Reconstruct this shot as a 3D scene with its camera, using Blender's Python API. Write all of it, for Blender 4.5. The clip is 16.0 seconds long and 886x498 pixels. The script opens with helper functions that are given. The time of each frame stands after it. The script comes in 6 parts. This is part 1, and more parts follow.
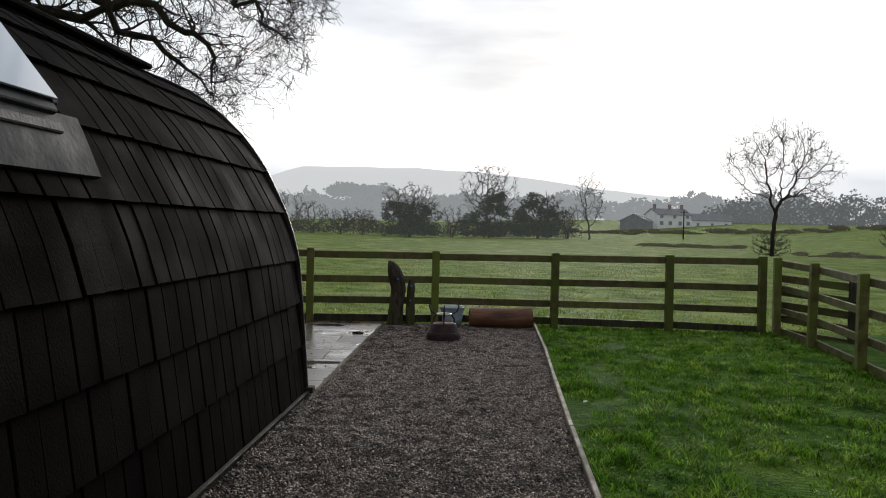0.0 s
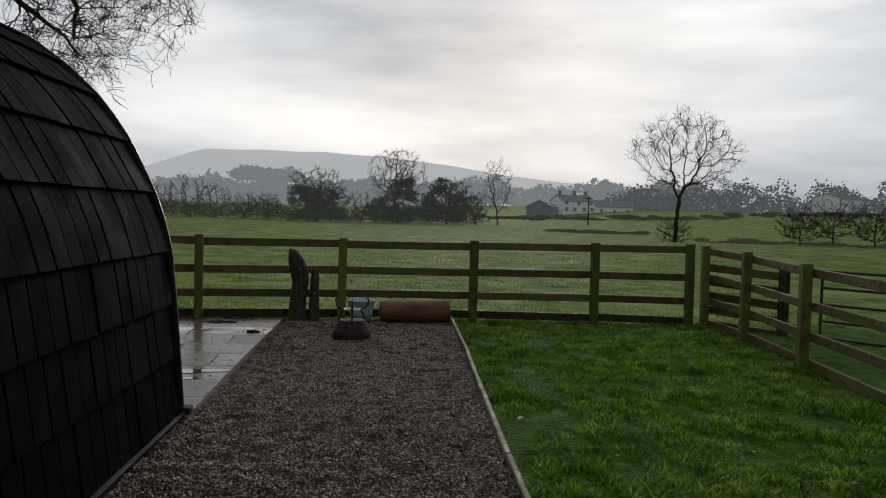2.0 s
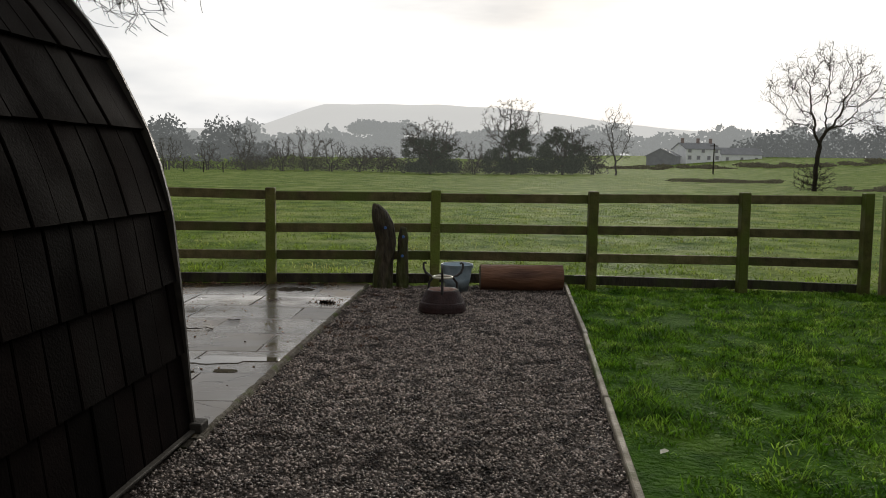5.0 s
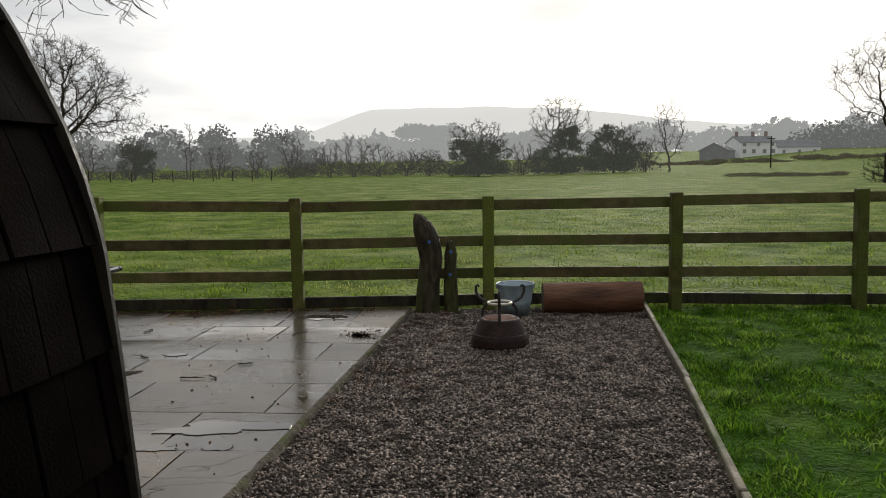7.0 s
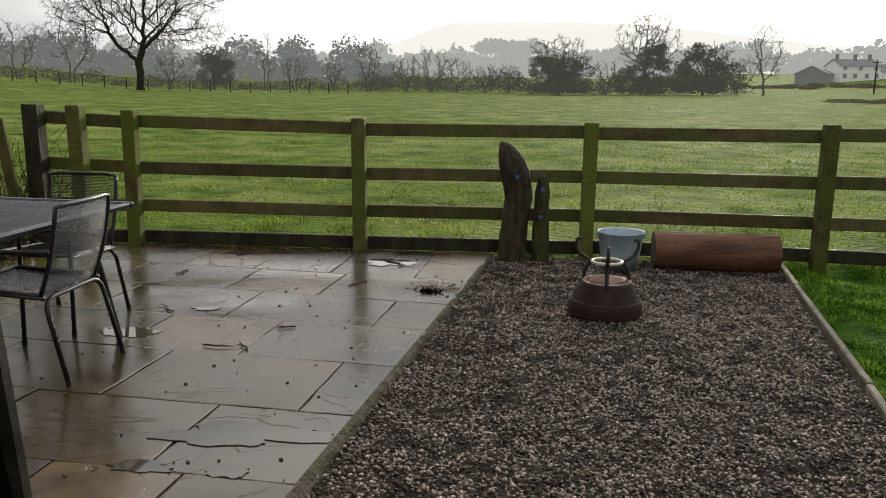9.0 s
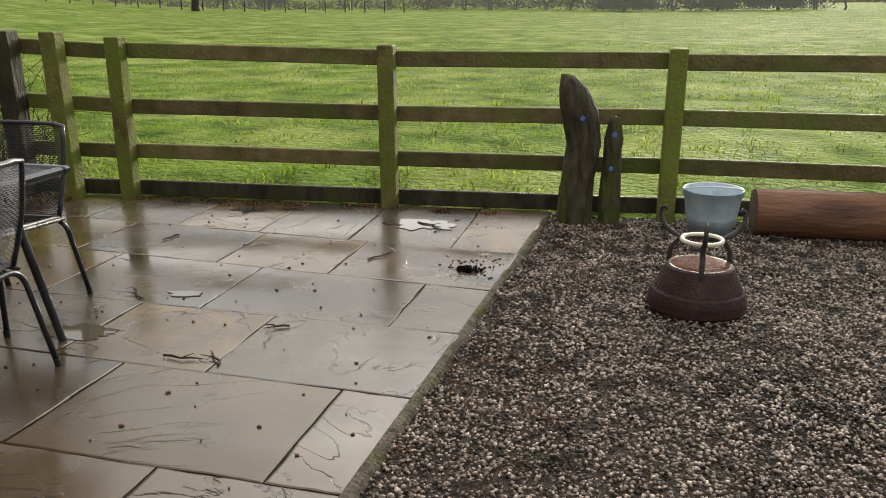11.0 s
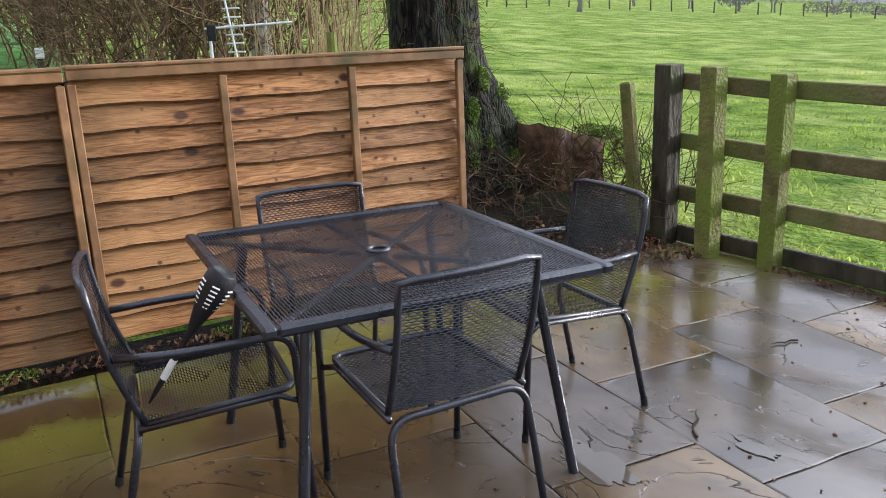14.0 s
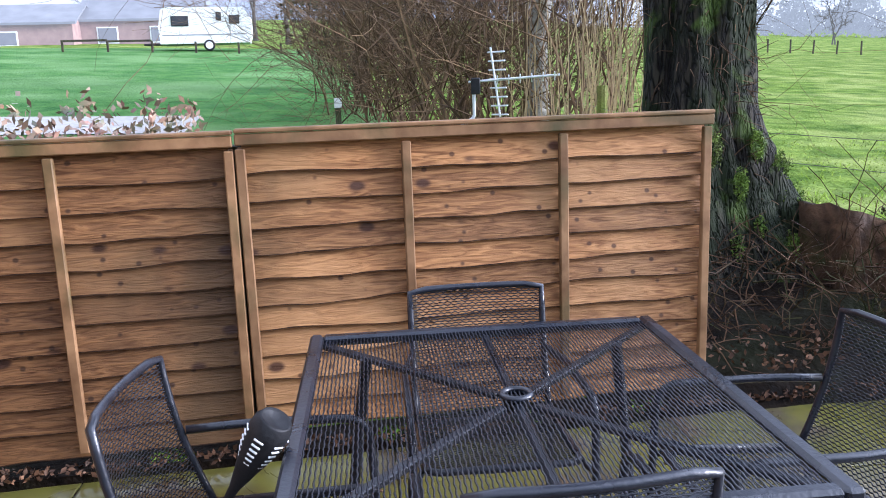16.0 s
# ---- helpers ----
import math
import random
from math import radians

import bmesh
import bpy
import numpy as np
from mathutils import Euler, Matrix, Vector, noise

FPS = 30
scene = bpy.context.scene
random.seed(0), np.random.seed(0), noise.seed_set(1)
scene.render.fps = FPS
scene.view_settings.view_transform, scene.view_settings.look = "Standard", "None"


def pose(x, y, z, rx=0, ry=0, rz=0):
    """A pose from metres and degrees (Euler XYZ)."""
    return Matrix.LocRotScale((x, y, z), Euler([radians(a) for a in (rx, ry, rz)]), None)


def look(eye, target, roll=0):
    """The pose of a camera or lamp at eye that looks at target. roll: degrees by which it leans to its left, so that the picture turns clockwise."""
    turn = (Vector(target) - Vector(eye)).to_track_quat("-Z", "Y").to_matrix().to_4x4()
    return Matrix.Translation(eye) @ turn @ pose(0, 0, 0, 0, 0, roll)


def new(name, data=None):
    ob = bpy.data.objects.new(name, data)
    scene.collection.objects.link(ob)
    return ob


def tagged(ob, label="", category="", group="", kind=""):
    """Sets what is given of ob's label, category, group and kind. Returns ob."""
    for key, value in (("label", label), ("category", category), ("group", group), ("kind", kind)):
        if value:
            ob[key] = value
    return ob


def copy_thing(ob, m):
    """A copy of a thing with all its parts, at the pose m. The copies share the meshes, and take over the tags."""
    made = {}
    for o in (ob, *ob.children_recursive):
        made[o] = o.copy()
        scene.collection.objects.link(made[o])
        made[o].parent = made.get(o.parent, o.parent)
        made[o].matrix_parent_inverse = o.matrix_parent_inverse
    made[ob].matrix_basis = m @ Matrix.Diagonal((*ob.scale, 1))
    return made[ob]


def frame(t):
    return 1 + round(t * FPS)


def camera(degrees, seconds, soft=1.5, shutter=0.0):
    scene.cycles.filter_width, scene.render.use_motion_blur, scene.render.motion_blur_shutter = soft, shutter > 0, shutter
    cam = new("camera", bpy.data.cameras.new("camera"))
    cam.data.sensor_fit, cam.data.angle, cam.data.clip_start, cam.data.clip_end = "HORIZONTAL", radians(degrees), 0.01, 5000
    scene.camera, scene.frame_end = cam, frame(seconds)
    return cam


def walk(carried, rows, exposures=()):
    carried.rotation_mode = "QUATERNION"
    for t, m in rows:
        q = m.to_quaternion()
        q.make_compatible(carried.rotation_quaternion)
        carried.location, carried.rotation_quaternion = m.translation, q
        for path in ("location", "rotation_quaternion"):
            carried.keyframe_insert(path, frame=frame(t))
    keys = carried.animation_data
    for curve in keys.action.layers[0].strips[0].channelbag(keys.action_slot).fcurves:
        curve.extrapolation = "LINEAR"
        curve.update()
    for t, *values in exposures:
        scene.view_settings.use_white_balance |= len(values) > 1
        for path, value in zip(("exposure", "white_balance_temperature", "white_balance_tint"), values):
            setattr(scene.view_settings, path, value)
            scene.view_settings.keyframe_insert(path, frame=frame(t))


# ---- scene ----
cam = camera(57.5, 16.0, soft=1.0)
PATH = [
    (0, (-0.419, 0.476, 1.396), (-0.247, 2.468, 1.341), 1.3),
    (0.5, (-0.449, 0.684, 1.406), (-0.239, 2.673, 1.363), 0.5),
    (1, (-0.406, 0.941, 1.398), (-0.143, 2.923, 1.334), 2.4),
    (1.5, (-0.403, 1.287, 1.394), (0.005, 3.242, 1.295), 2.6),
    (2, (-0.327, 1.585, 1.388), (0.071, 3.543, 1.302), 1.6),
    (2.5, (-0.233, 1.855, 1.366), (0.104, 3.823, 1.246), 2.7),
    (3, (-0.196, 2.135, 1.353), (0.139, 4.104, 1.252), 1.4),
    (3.5, (-0.16, 2.388, 1.385), (0.184, 4.351, 1.219), -0.1),
    (4, (-0.049, 2.631, 1.333), (0.196, 4.608, 1.153), 3.0),
    (4.2, (-0.021, 2.745, 1.329), (0.17, 4.722, 1.093), 1.9),
    (6.3, (0.106, 4.109, 1.347), (0.143, 6.103, 1.195), 0.4),
    (6.5, (0.105, 4.241, 1.344), (0.131, 6.23, 1.133), -0.6),
    (7, (0.09, 4.594, 1.328), (0.083, 6.584, 1.124), -1.0),
    (7.5, (0.04, 4.887, 1.341), (0.037, 6.877, 1.144), -0.4),
    (8, (-0.026, 5.206, 1.35), (-0.017, 7.191, 1.105), -1.2),
    (8.5, (-0.035, 5.554, 1.337), (-0.095, 7.536, 1.076), 0.5),
    (8.7, (-0.036, 5.67, 1.334), (-0.169, 7.638, 1.002), 1.0),
    (10.8, (-0.064, 6.916, 1.321), (-0.351, 8.819, 0.775), -0.5),
    (11, (-0.073, 7.003, 1.325), (-0.394, 8.887, 0.736), -0.2),
    (11.5, (-0.09, 7.227, 1.328), (-0.696, 9.028, 0.704), 0.7),
    (12, (-0.081, 7.321, 1.337), (-1.031, 8.963, 0.704), -0.6),
    (12.5, (-0.214, 7.553, 1.359), (-1.287, 9.138, 0.78), -1.5),
    (13, (-0.264, 7.741, 1.375), (-1.493, 9.233, 0.861), -3.1),
    (13.5, (-0.234, 7.985, 1.402), (-1.77, 9.157, 0.885), -1.6),
    (14, (-0.331, 8.201, 1.398), (-1.982, 9.2, 0.872), -2.1),
    (14.5, (-0.495, 8.418, 1.387), (-2.198, 9.347, 0.9), -2.6),
    (15, (-0.549, 8.648, 1.379), (-2.408, 9.216, 0.91), -0.7),
    (15.5, (-0.698, 8.764, 1.397), (-2.625, 9.122, 1.001), -1.8),
    (16, (-0.863, 8.86, 1.429), (-2.794, 9.205, 1.039), -2.0),
]
walk(cam, [(t, look(eye, target, roll)) for t, eye, target, roll in PATH], exposures=[(0, -0.25, 6500, 10), (0.5, -0.85, 6500, 10), (1.0, -0.85, 6500, 10), (1.5, -0.95, 6500, 10), (2.0, -0.85, 6500, 10), (2.5, -0.75, 6550, 10), (3.0, -0.5, 6600, 10), (3.5, -0.65, 6700, 10), (4.2, -0.5, 6800, 10), (6.3, -0.15, 6950, 10), (8.7, 0.12, 7050, 10), (10.8, 1.0, 7350, 10), (11.5, 1.10, 7200, 13), (12.0, 1.8, 6250, 18), (12.5, 1.83, 6100, 18), (13.0, 1.28, 6200, 13), (13.5, 1.35, 6350, 15), (14.5, 1.8, 5650, 18), (15.0, 1.65, 5600, 21), (15.5, 1.82, 5400, 19), (16, 1.82, 5400, 20)])

# ---------- world, sun, exposure ----------
SUN_AZ, SUN_EL = radians(14.0), radians(13.0)      # ahead and a little to the right, low and veiled
world = bpy.data.worlds.new("overcast")
scene.world = world
world.use_nodes = True
wn, wl = world.node_tree.nodes, world.node_tree.links
wn.clear()
sky = wn.new("ShaderNodeTexSky")
sky.sky_type, sky.sun_disc = "NISHITA", False
sky.sun_elevation, sky.sun_rotation = SUN_EL, SUN_AZ
sky.dust_density, sky.air_density = 4.0, 1.0
bright = wn.new("ShaderNodeVectorMath")
bright.operation = "SCALE"
bright.inputs["Scale"].default_value = 0.09
wl.new(sky.outputs[0], bright.inputs[0])
tc = wn.new("ShaderNodeTexCoord")
stretch = wn.new("ShaderNodeMapping")
stretch.inputs["Scale"].default_value = (1.0, 1.0, 4.5)
wl.new(tc.outputs["Generated"], stretch.inputs[0])
clouds = wn.new("ShaderNodeTexNoise")
clouds.inputs["Scale"].default_value, clouds.inputs["Detail"].default_value = 1.5, 7.0
wl.new(stretch.outputs[0], clouds.inputs["Vector"])
cramp = wn.new("ShaderNodeValToRGB")
cramp.color_ramp.elements[0].position, cramp.color_ramp.elements[0].color = 0.44, (0.40, 0.45, 0.52, 1)
cramp.color_ramp.elements[1].position, cramp.color_ramp.elements[1].color = 0.70, (1.04, 1.05, 1.06, 1)
wl.new(clouds.outputs[0], cramp.inputs[0])
# veiled sun: the cloud is brighter round it
near_sun = wn.new("ShaderNodeVectorMath")
near_sun.operation = "DOT_PRODUCT"
near_sun.inputs[1].default_value = (math.sin(SUN_AZ) * math.cos(SUN_EL), math.cos(SUN_AZ) * math.cos(SUN_EL), math.sin(SUN_EL))
wl.new(tc.outputs["Generated"], near_sun.inputs[0])
halo = wn.new("ShaderNodeMapRange")
halo.interpolation_type = "SMOOTHSTEP"
halo.inputs["From Min"].default_value, halo.inputs["From Max"].default_value = 0.45, 1.0
halo.inputs["To Min"].default_value, halo.inputs["To Max"].default_value = 0.50, 1.66
wl.new(near_sun.outputs["Value"], halo.inputs["Value"])
veil = wn.new("ShaderNodeVectorMath")
veil.operation = "SCALE"
wl.new(cramp.outputs[0], veil.inputs[0])
# an overcast sky grows brighter towards the zenith
height = wn.new("ShaderNodeSeparateXYZ")
wl.new(tc.outputs["Generated"], height.inputs[0])
zenith = wn.new("ShaderNodeMapRange")
zenith.interpolation_type = "SMOOTHSTEP"
zenith.inputs["From Min"].default_value, zenith.inputs["From Max"].default_value = 0.22, 0.70
zenith.inputs["To Min"].default_value, zenith.inputs["To Max"].default_value = 1.0, 1.85
wl.new(height.outputs["Z"], zenith.inputs["Value"])
both = wn.new("ShaderNodeMath")
both.operation = "MULTIPLY"
wl.new(halo.outputs[0], both.inputs[0])
wl.new(zenith.outputs[0], both.inputs[1])
wl.new(both.outputs[0], veil.inputs["Scale"])
blend = wn.new("ShaderNodeMix")
blend.data_type = "RGBA"
blend.inputs["Factor"].default_value = 0.96
wl.new(bright.outputs[0], blend.inputs["A"])
wl.new(veil.outputs[0], blend.inputs["B"])
back = wn.new("ShaderNodeBackground")
back.inputs["Strength"].default_value = 1.0
wl.new(blend.outputs["Result"], back.inputs["Color"])
wout = wn.new("ShaderNodeOutputWorld")
wl.new(back.outputs[0], wout.inputs[0])

sun = new("sun", bpy.data.lights.new("sun", "SUN"))
sun.data.energy, sun.data.angle, sun.data.color = 2.0, radians(16), (1.0, 0.95, 0.88)
sun.matrix_world = look((near_sun.inputs[1].default_value[0] * 50, near_sun.inputs[1].default_value[1] * 50, near_sun.inputs[1].default_value[2] * 50), (0, 0, 0))


# ---------- materials ----------
def material(name, c1, c2, scale=4.0, rough=(0.6, 0.85), bump=0.3, bump_scale=40.0, metal=0.0, stretch=(1, 1, 1), vary=0.0,
             island=0.0, c3=None, c3_scale=1.0, c3_at=(0.52, 0.68), detail=6.0, bump_far=0.02, spec=0.5, rough_scale=None, distort=0.0, space="world", haze_glow=None):
    """Two colours mixed by a noise, a third one in larger patches, a roughness range and a fine relief."""
    m = bpy.data.materials.new(name)
    m.use_nodes = True
    n, l = m.node_tree.nodes, m.node_tree.links
    p = n["Principled BSDF"]
    p.inputs["Metallic"].default_value = metal
    p.inputs["Specular IOR Level"].default_value = spec
    if space == "world":
        src = n.new("ShaderNodeNewGeometry").outputs["Position"]
    else:
        src = n.new("ShaderNodeTexCoord").outputs["Object"]
    mp = n.new("ShaderNodeMapping")
    mp.inputs["Scale"].default_value = stretch
    l.new(src, mp.inputs[0])

    def noise_of(s, d=detail, dist=0.0):
        t = n.new("ShaderNodeTexNoise")
        t.inputs["Scale"].default_value, t.inputs["Detail"].default_value, t.inputs["Distortion"].default_value = s, d, dist
        l.new(mp.outputs[0], t.inputs["Vector"])
        return t.outputs["Fac"]

    def ranged(v, lo, hi, a, b):
        r = n.new("ShaderNodeMapRange")
        r.inputs["From Min"].default_value, r.inputs["From Max"].default_value = lo, hi
        r.inputs["To Min"].default_value, r.inputs["To Max"].default_value = a, b
        l.new(v, r.inputs["Value"])
        return r.outputs[0]

    def mixed(f, a, b, kind="MIX"):
        x = n.new("ShaderNodeMix")
        x.data_type, x.blend_type = "RGBA", kind
        for v, k in ((f, "Factor"), (a, "A"), (b, "B")):
            if isinstance(v, (int, float, tuple)):
                x.inputs[k].default_value = v if not isinstance(v, tuple) else (*v, 1)[:4]
            else:
                l.new(v, x.inputs[k])
        return x.outputs["Result"]

    base = mixed(ranged(noise_of(scale, dist=distort), 0.3, 0.7, 0, 1), c1, c2)
    if c3:
        base = mixed(ranged(noise_of(c3_scale, 5.0, 0.4), *c3_at, 0, 1), base, c3)
    if vary or island:
        r = n.new("ShaderNodeObjectInfo").outputs["Random"] if vary else n.new("ShaderNodeNewGeometry").outputs["Random Per Island"]
        k = vary or island
        h = n.new("ShaderNodeHueSaturation")
        l.new(ranged(r, 0, 1, 1 - k, 1 + k), h.inputs["Value"])
        l.new(base, h.inputs["Color"])
        base = h.outputs[0]
    l.new(base, p.inputs["Base Color"])
    l.new(ranged(noise_of(rough_scale or scale * 0.6, 4.0), 0.35, 0.65, *rough), p.inputs["Roughness"])
    # distance haze is put in as a glow of the surface itself
    if haze_glow:
        p.inputs["Emission Color"].default_value, p.inputs["Emission Strength"].default_value = (*haze_glow, 1), 1.0
    if bump:
        b = n.new("ShaderNodeBump")
        b.inputs["Strength"].default_value, b.inputs["Distance"].default_value = bump, bump_far
        l.new(noise_of(bump_scale, 5.0), b.inputs["Height"])
        l.new(b.outputs[0], p.inputs["Normal"])
    return m


M = {}
M["grass"] = material("grass", (0.046, 0.096, 0.010), (0.196, 0.276, 0.048), 1.7, (0.75, 0.95), 1.0, 12.0, c3=(0.29, 0.335, 0.100), c3_scale=0.55, c3_at=(0.47, 0.72), bump_far=0.16, spec=0.03, detail=9.0)
M["lawn"] = material("lawn_turf", (0.018, 0.058, 0.003), (0.060, 0.140, 0.009), 5.0, (0.8, 0.95), 1.0, 26.0, c3=(0.11, 0.175, 0.026), c3_scale=0.6, bump_far=0.06, spec=0.03)
M["blades"] = material("lawn_blades", (0.030, 0.095, 0.004), (0.150, 0.290, 0.018), 5.0, (0.5, 0.75), 0, island=0.8, c3=(0.24, 0.37, 0.045), c3_scale=4.0, c3_at=(0.52, 0.66), spec=0.10)
M["field_blades"] = material("pasture_blades", (0.090, 0.155, 0.013), (0.228, 0.310, 0.045), 1.7, (0.55, 0.8), 0, island=0.7, c3=(0.34, 0.35, 0.11), c3_scale=0.5, spec=0.1)
M["soil"] = material("leaf_mould", (0.0030, 0.0022, 0.0016), (0.013, 0.0085, 0.005), 14.0, (0.75, 0.95), 1.0, 30.0, c3=(0.013, 0.014, 0.006), c3_scale=2.0, spec=0.08)
M["gravel_bed"] = material("gravel_bed", (0.018, 0.014, 0.011), (0.115, 0.092, 0.076), 80.0, (0.7, 0.95), 1.0, 110.0, c3=(0.025, 0.02, 0.016), c3_scale=1.2, spec=0.1)
M["chips"] = material("stone_chips", (0.105, 0.080, 0.066), (0.46, 0.375, 0.318), 40.0, (0.35, 0.65), 0.3, 150.0, island=0.95, spec=0.3, c3=(0.050, 0.037, 0.030), c3_scale=8.0, c3_at=(0.50, 0.64))
M["joint"] = material("mortar", (0.022, 0.018, 0.013), (0.055, 0.046, 0.035), 18.0, (0.7, 0.95), 0.6, 50.0, c3=(0.03, 0.04, 0.01), c3_scale=2.5, spec=0.05)
M["haunch"] = material("rough_mortar", (0.060, 0.050, 0.034), (0.150, 0.128, 0.098), 22.0, (0.7, 0.95), 1.0, 60.0, c3=(0.085, 0.10, 0.03), c3_scale=5.0, spec=0.15)
M["edging"] = material("edging_timber", (0.13, 0.11, 0.08), (0.27, 0.235, 0.18), 9.0, (0.6, 0.85), 0.5, 50.0, vary=0.25, c3=(0.07, 0.085, 0.03), c3_scale=1.7, spec=0.2)
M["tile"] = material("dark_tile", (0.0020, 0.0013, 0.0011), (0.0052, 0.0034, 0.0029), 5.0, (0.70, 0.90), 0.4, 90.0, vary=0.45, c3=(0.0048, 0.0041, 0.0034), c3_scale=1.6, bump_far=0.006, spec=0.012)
M["rim"] = material("dull_metal_rim", (0.020, 0.017, 0.014), (0.045, 0.038, 0.030), 12.0, (0.4, 0.6), 0.2, 60.0, spec=0.4)
M["trim_dark"] = material("dark_trim", (0.018, 0.016, 0.015), (0.035, 0.03, 0.027), 8.0, (0.5, 0.7), 0.2, 60.0, spec=0.25)
M["trim_pale"] = material("pale_trim", (0.030, 0.026, 0.021), (0.060, 0.053, 0.044), 10.0, (0.6, 0.85), 0.3, 60.0, spec=0.08)
M["lead"] = material("lead_flashing", (0.020, 0.021, 0.023), (0.040, 0.041, 0.044), 7.0, (0.6, 0.8), 0.15, 30.0, spec=0.12)
M["podwood"] = material("pod_boarding", (0.16, 0.09, 0.045), (0.24, 0.14, 0.07), 12.0, (0.5, 0.7), 0.4, 40.0, stretch=(1, 1, 0.1))
M["fence"] = material("weathered_fence_timber", (0.080, 0.072, 0.025), (0.185, 0.166, 0.056), 9.0, (0.6, 0.85), 0.6, 45.0, vary=0.25,
                      c3=(0.125, 0.155, 0.027), c3_scale=2.2, c3_at=(0.40, 0.60), spec=0.2)
M["rail"] = material("weathered_rail", (0.072, 0.062, 0.026), (0.165, 0.138, 0.062), 9.0, (0.6, 0.85), 0.6, 45.0, vary=0.25, c3=(0.100, 0.120, 0.030), c3_scale=2.0, c3_at=(0.46, 0.66), spec=0.2)
M["bark_shade_edge"] = material("waney_edge_with_lap_shade", (0.018, 0.009, 0.005), (0.06, 0.030, 0.014), 20.0, (0.7, 0.9), 0.4, 60.0, spec=0.15)
M["darkpost"] = material("dark_wet_shaded_post", (0.018, 0.015, 0.011), (0.065, 0.055, 0.034), 14.0, (0.55, 0.85), 1.0, 30.0, c3=(0.05, 0.060, 0.018), c3_scale=3.0, stretch=(1, 1, 0.35), spec=0.25)
M["batten"] = material("stained_batten", (0.120, 0.058, 0.022), (0.31, 0.175, 0.080), 7.0, (0.5, 0.75), 0.3, 40.0, vary=0.2, c3=(0.085, 0.066, 0.024), c3_scale=3.0, c3_at=(0.50, 0.66), spec=0.3, bump_far=0.006)
M["twig"] = material("bare_twig", (0.030, 0.025, 0.020), (0.070, 0.057, 0.045), 6.0, (0.7, 0.9), 0, spec=0.05)
# distant twigs emit a little grey to imitate mist
M["far_twig"] = material("distant_twig", (0.050, 0.043, 0.037), (0.090, 0.078, 0.066), 0.6, (0.8, 0.9), 0, spec=0.0, haze_glow=(0.030, 0.031, 0.030))
M["hazel"] = material("hedge_stems", (0.055, 0.034, 0.020), (0.17, 0.11, 0.062), 5.0, (0.7, 0.9), 0, island=0.5, spec=0.1)
M["reed"] = material("straw_stems", (0.34, 0.24, 0.12), (0.46, 0.34, 0.18), 5.0, (0.7, 0.9), 0, island=0.3)
M["birch"] = material("birch_bark", (0.10, 0.09, 0.075), (0.40, 0.37, 0.32), 7.0, (0.6, 0.85), 0.4, 30.0, stretch=(1, 1, 1.6))
M["ivy"] = material("ivy_leaf", (0.012, 0.022, 0.007), (0.035, 0.055, 0.016), 8.0, (0.35, 0.6), 0, island=0.5, spec=0.3)
M["stump_bark"] = material("weathered_stump_bark", (0.016, 0.013, 0.009), (0.105, 0.085, 0.055), 18.0, (0.55, 0.85), 1.0, 34.0, c3=(0.075, 0.088, 0.022), c3_scale=4.0, c3_at=(0.48, 0.62), stretch=(1, 1, 0.3), spec=0.25, bump_far=0.04)
M["west_turf"] = material("west_turf", (0.030, 0.105, 0.022), (0.085, 0.190, 0.045), 1.6, (0.75, 0.95), 1.0, 8.0, c3=(0.13, 0.23, 0.080), c3_scale=0.25, c3_at=(0.44, 0.66), bump_far=0.10, spec=0.05)
# faint emission greys this foliage, as mist would
M["far_ivy"] = material("distant_evergreen", (0.034, 0.040, 0.028), (0.068, 0.075, 0.052), 0.7, (0.8, 0.95), 0, island=0.5, spec=0.0, haze_glow=(0.036, 0.040, 0.036))
M["photinia"] = material("red_tipped_leaf", (0.16, 0.19, 0.10), (0.36, 0.17, 0.13), 9.0, (0.3, 0.5), 0, island=0.5)
M["moss"] = material("moss", (0.060, 0.115, 0.008), (0.17, 0.26, 0.020), 25.0, (0.8, 0.95), 0.8, 60.0, c3=(0.05, 0.035, 0.02), c3_scale=4.0)
M["wood_old"] = material("old_cut_wood", (0.018, 0.011, 0.007), (0.120, 0.066, 0.034), 7.0, (0.7, 0.95), 1.0, 18.0, c3=(0.030, 0.038, 0.010), c3_scale=3.5, spec=0.15, distort=1.0)
M["log"] = material("peeled_log", (0.060, 0.022, 0.011), (0.27, 0.130, 0.072), 7.0, (0.45, 0.8), 0.8, 26.0, stretch=(0.25, 1, 1), c3=(0.030, 0.016, 0.010), c3_scale=3.0, spec=0.3)
M["log_end"] = material("log_end_grain", (0.05, 0.03, 0.02), (0.13, 0.08, 0.05), 25.0, (0.6, 0.9), 0.5, 60.0)
M["metal"] = material("dark_coated_metal", (0.0075, 0.0088, 0.014), (0.016, 0.018, 0.026), 12.0, (0.22, 0.40), 0.1, 90.0, spec=0.6)
M["rust"] = material("rusty_iron", (0.017, 0.0065, 0.0055), (0.036, 0.013, 0.011), 16.0, (0.4, 0.65), 0.3, 70.0, c3=(0.06, 0.022, 0.013), c3_scale=6.0, c3_at=(0.58, 0.72), spec=0.3)
M["rust_top"] = material("orange_rust", (0.060, 0.020, 0.013), (0.13, 0.046, 0.028), 22.0, (0.6, 0.8), 0.4, 70.0, spec=0.05)
M["iron"] = material("black_iron", (0.02, 0.018, 0.018), (0.05, 0.042, 0.04), 20.0, (0.5, 0.75), 0.4, 80.0)
M["cream"] = material("cream_enamel", (0.60, 0.56, 0.42), (0.74, 0.71, 0.58), 20.0, (0.3, 0.5), 0.1, 60.0)
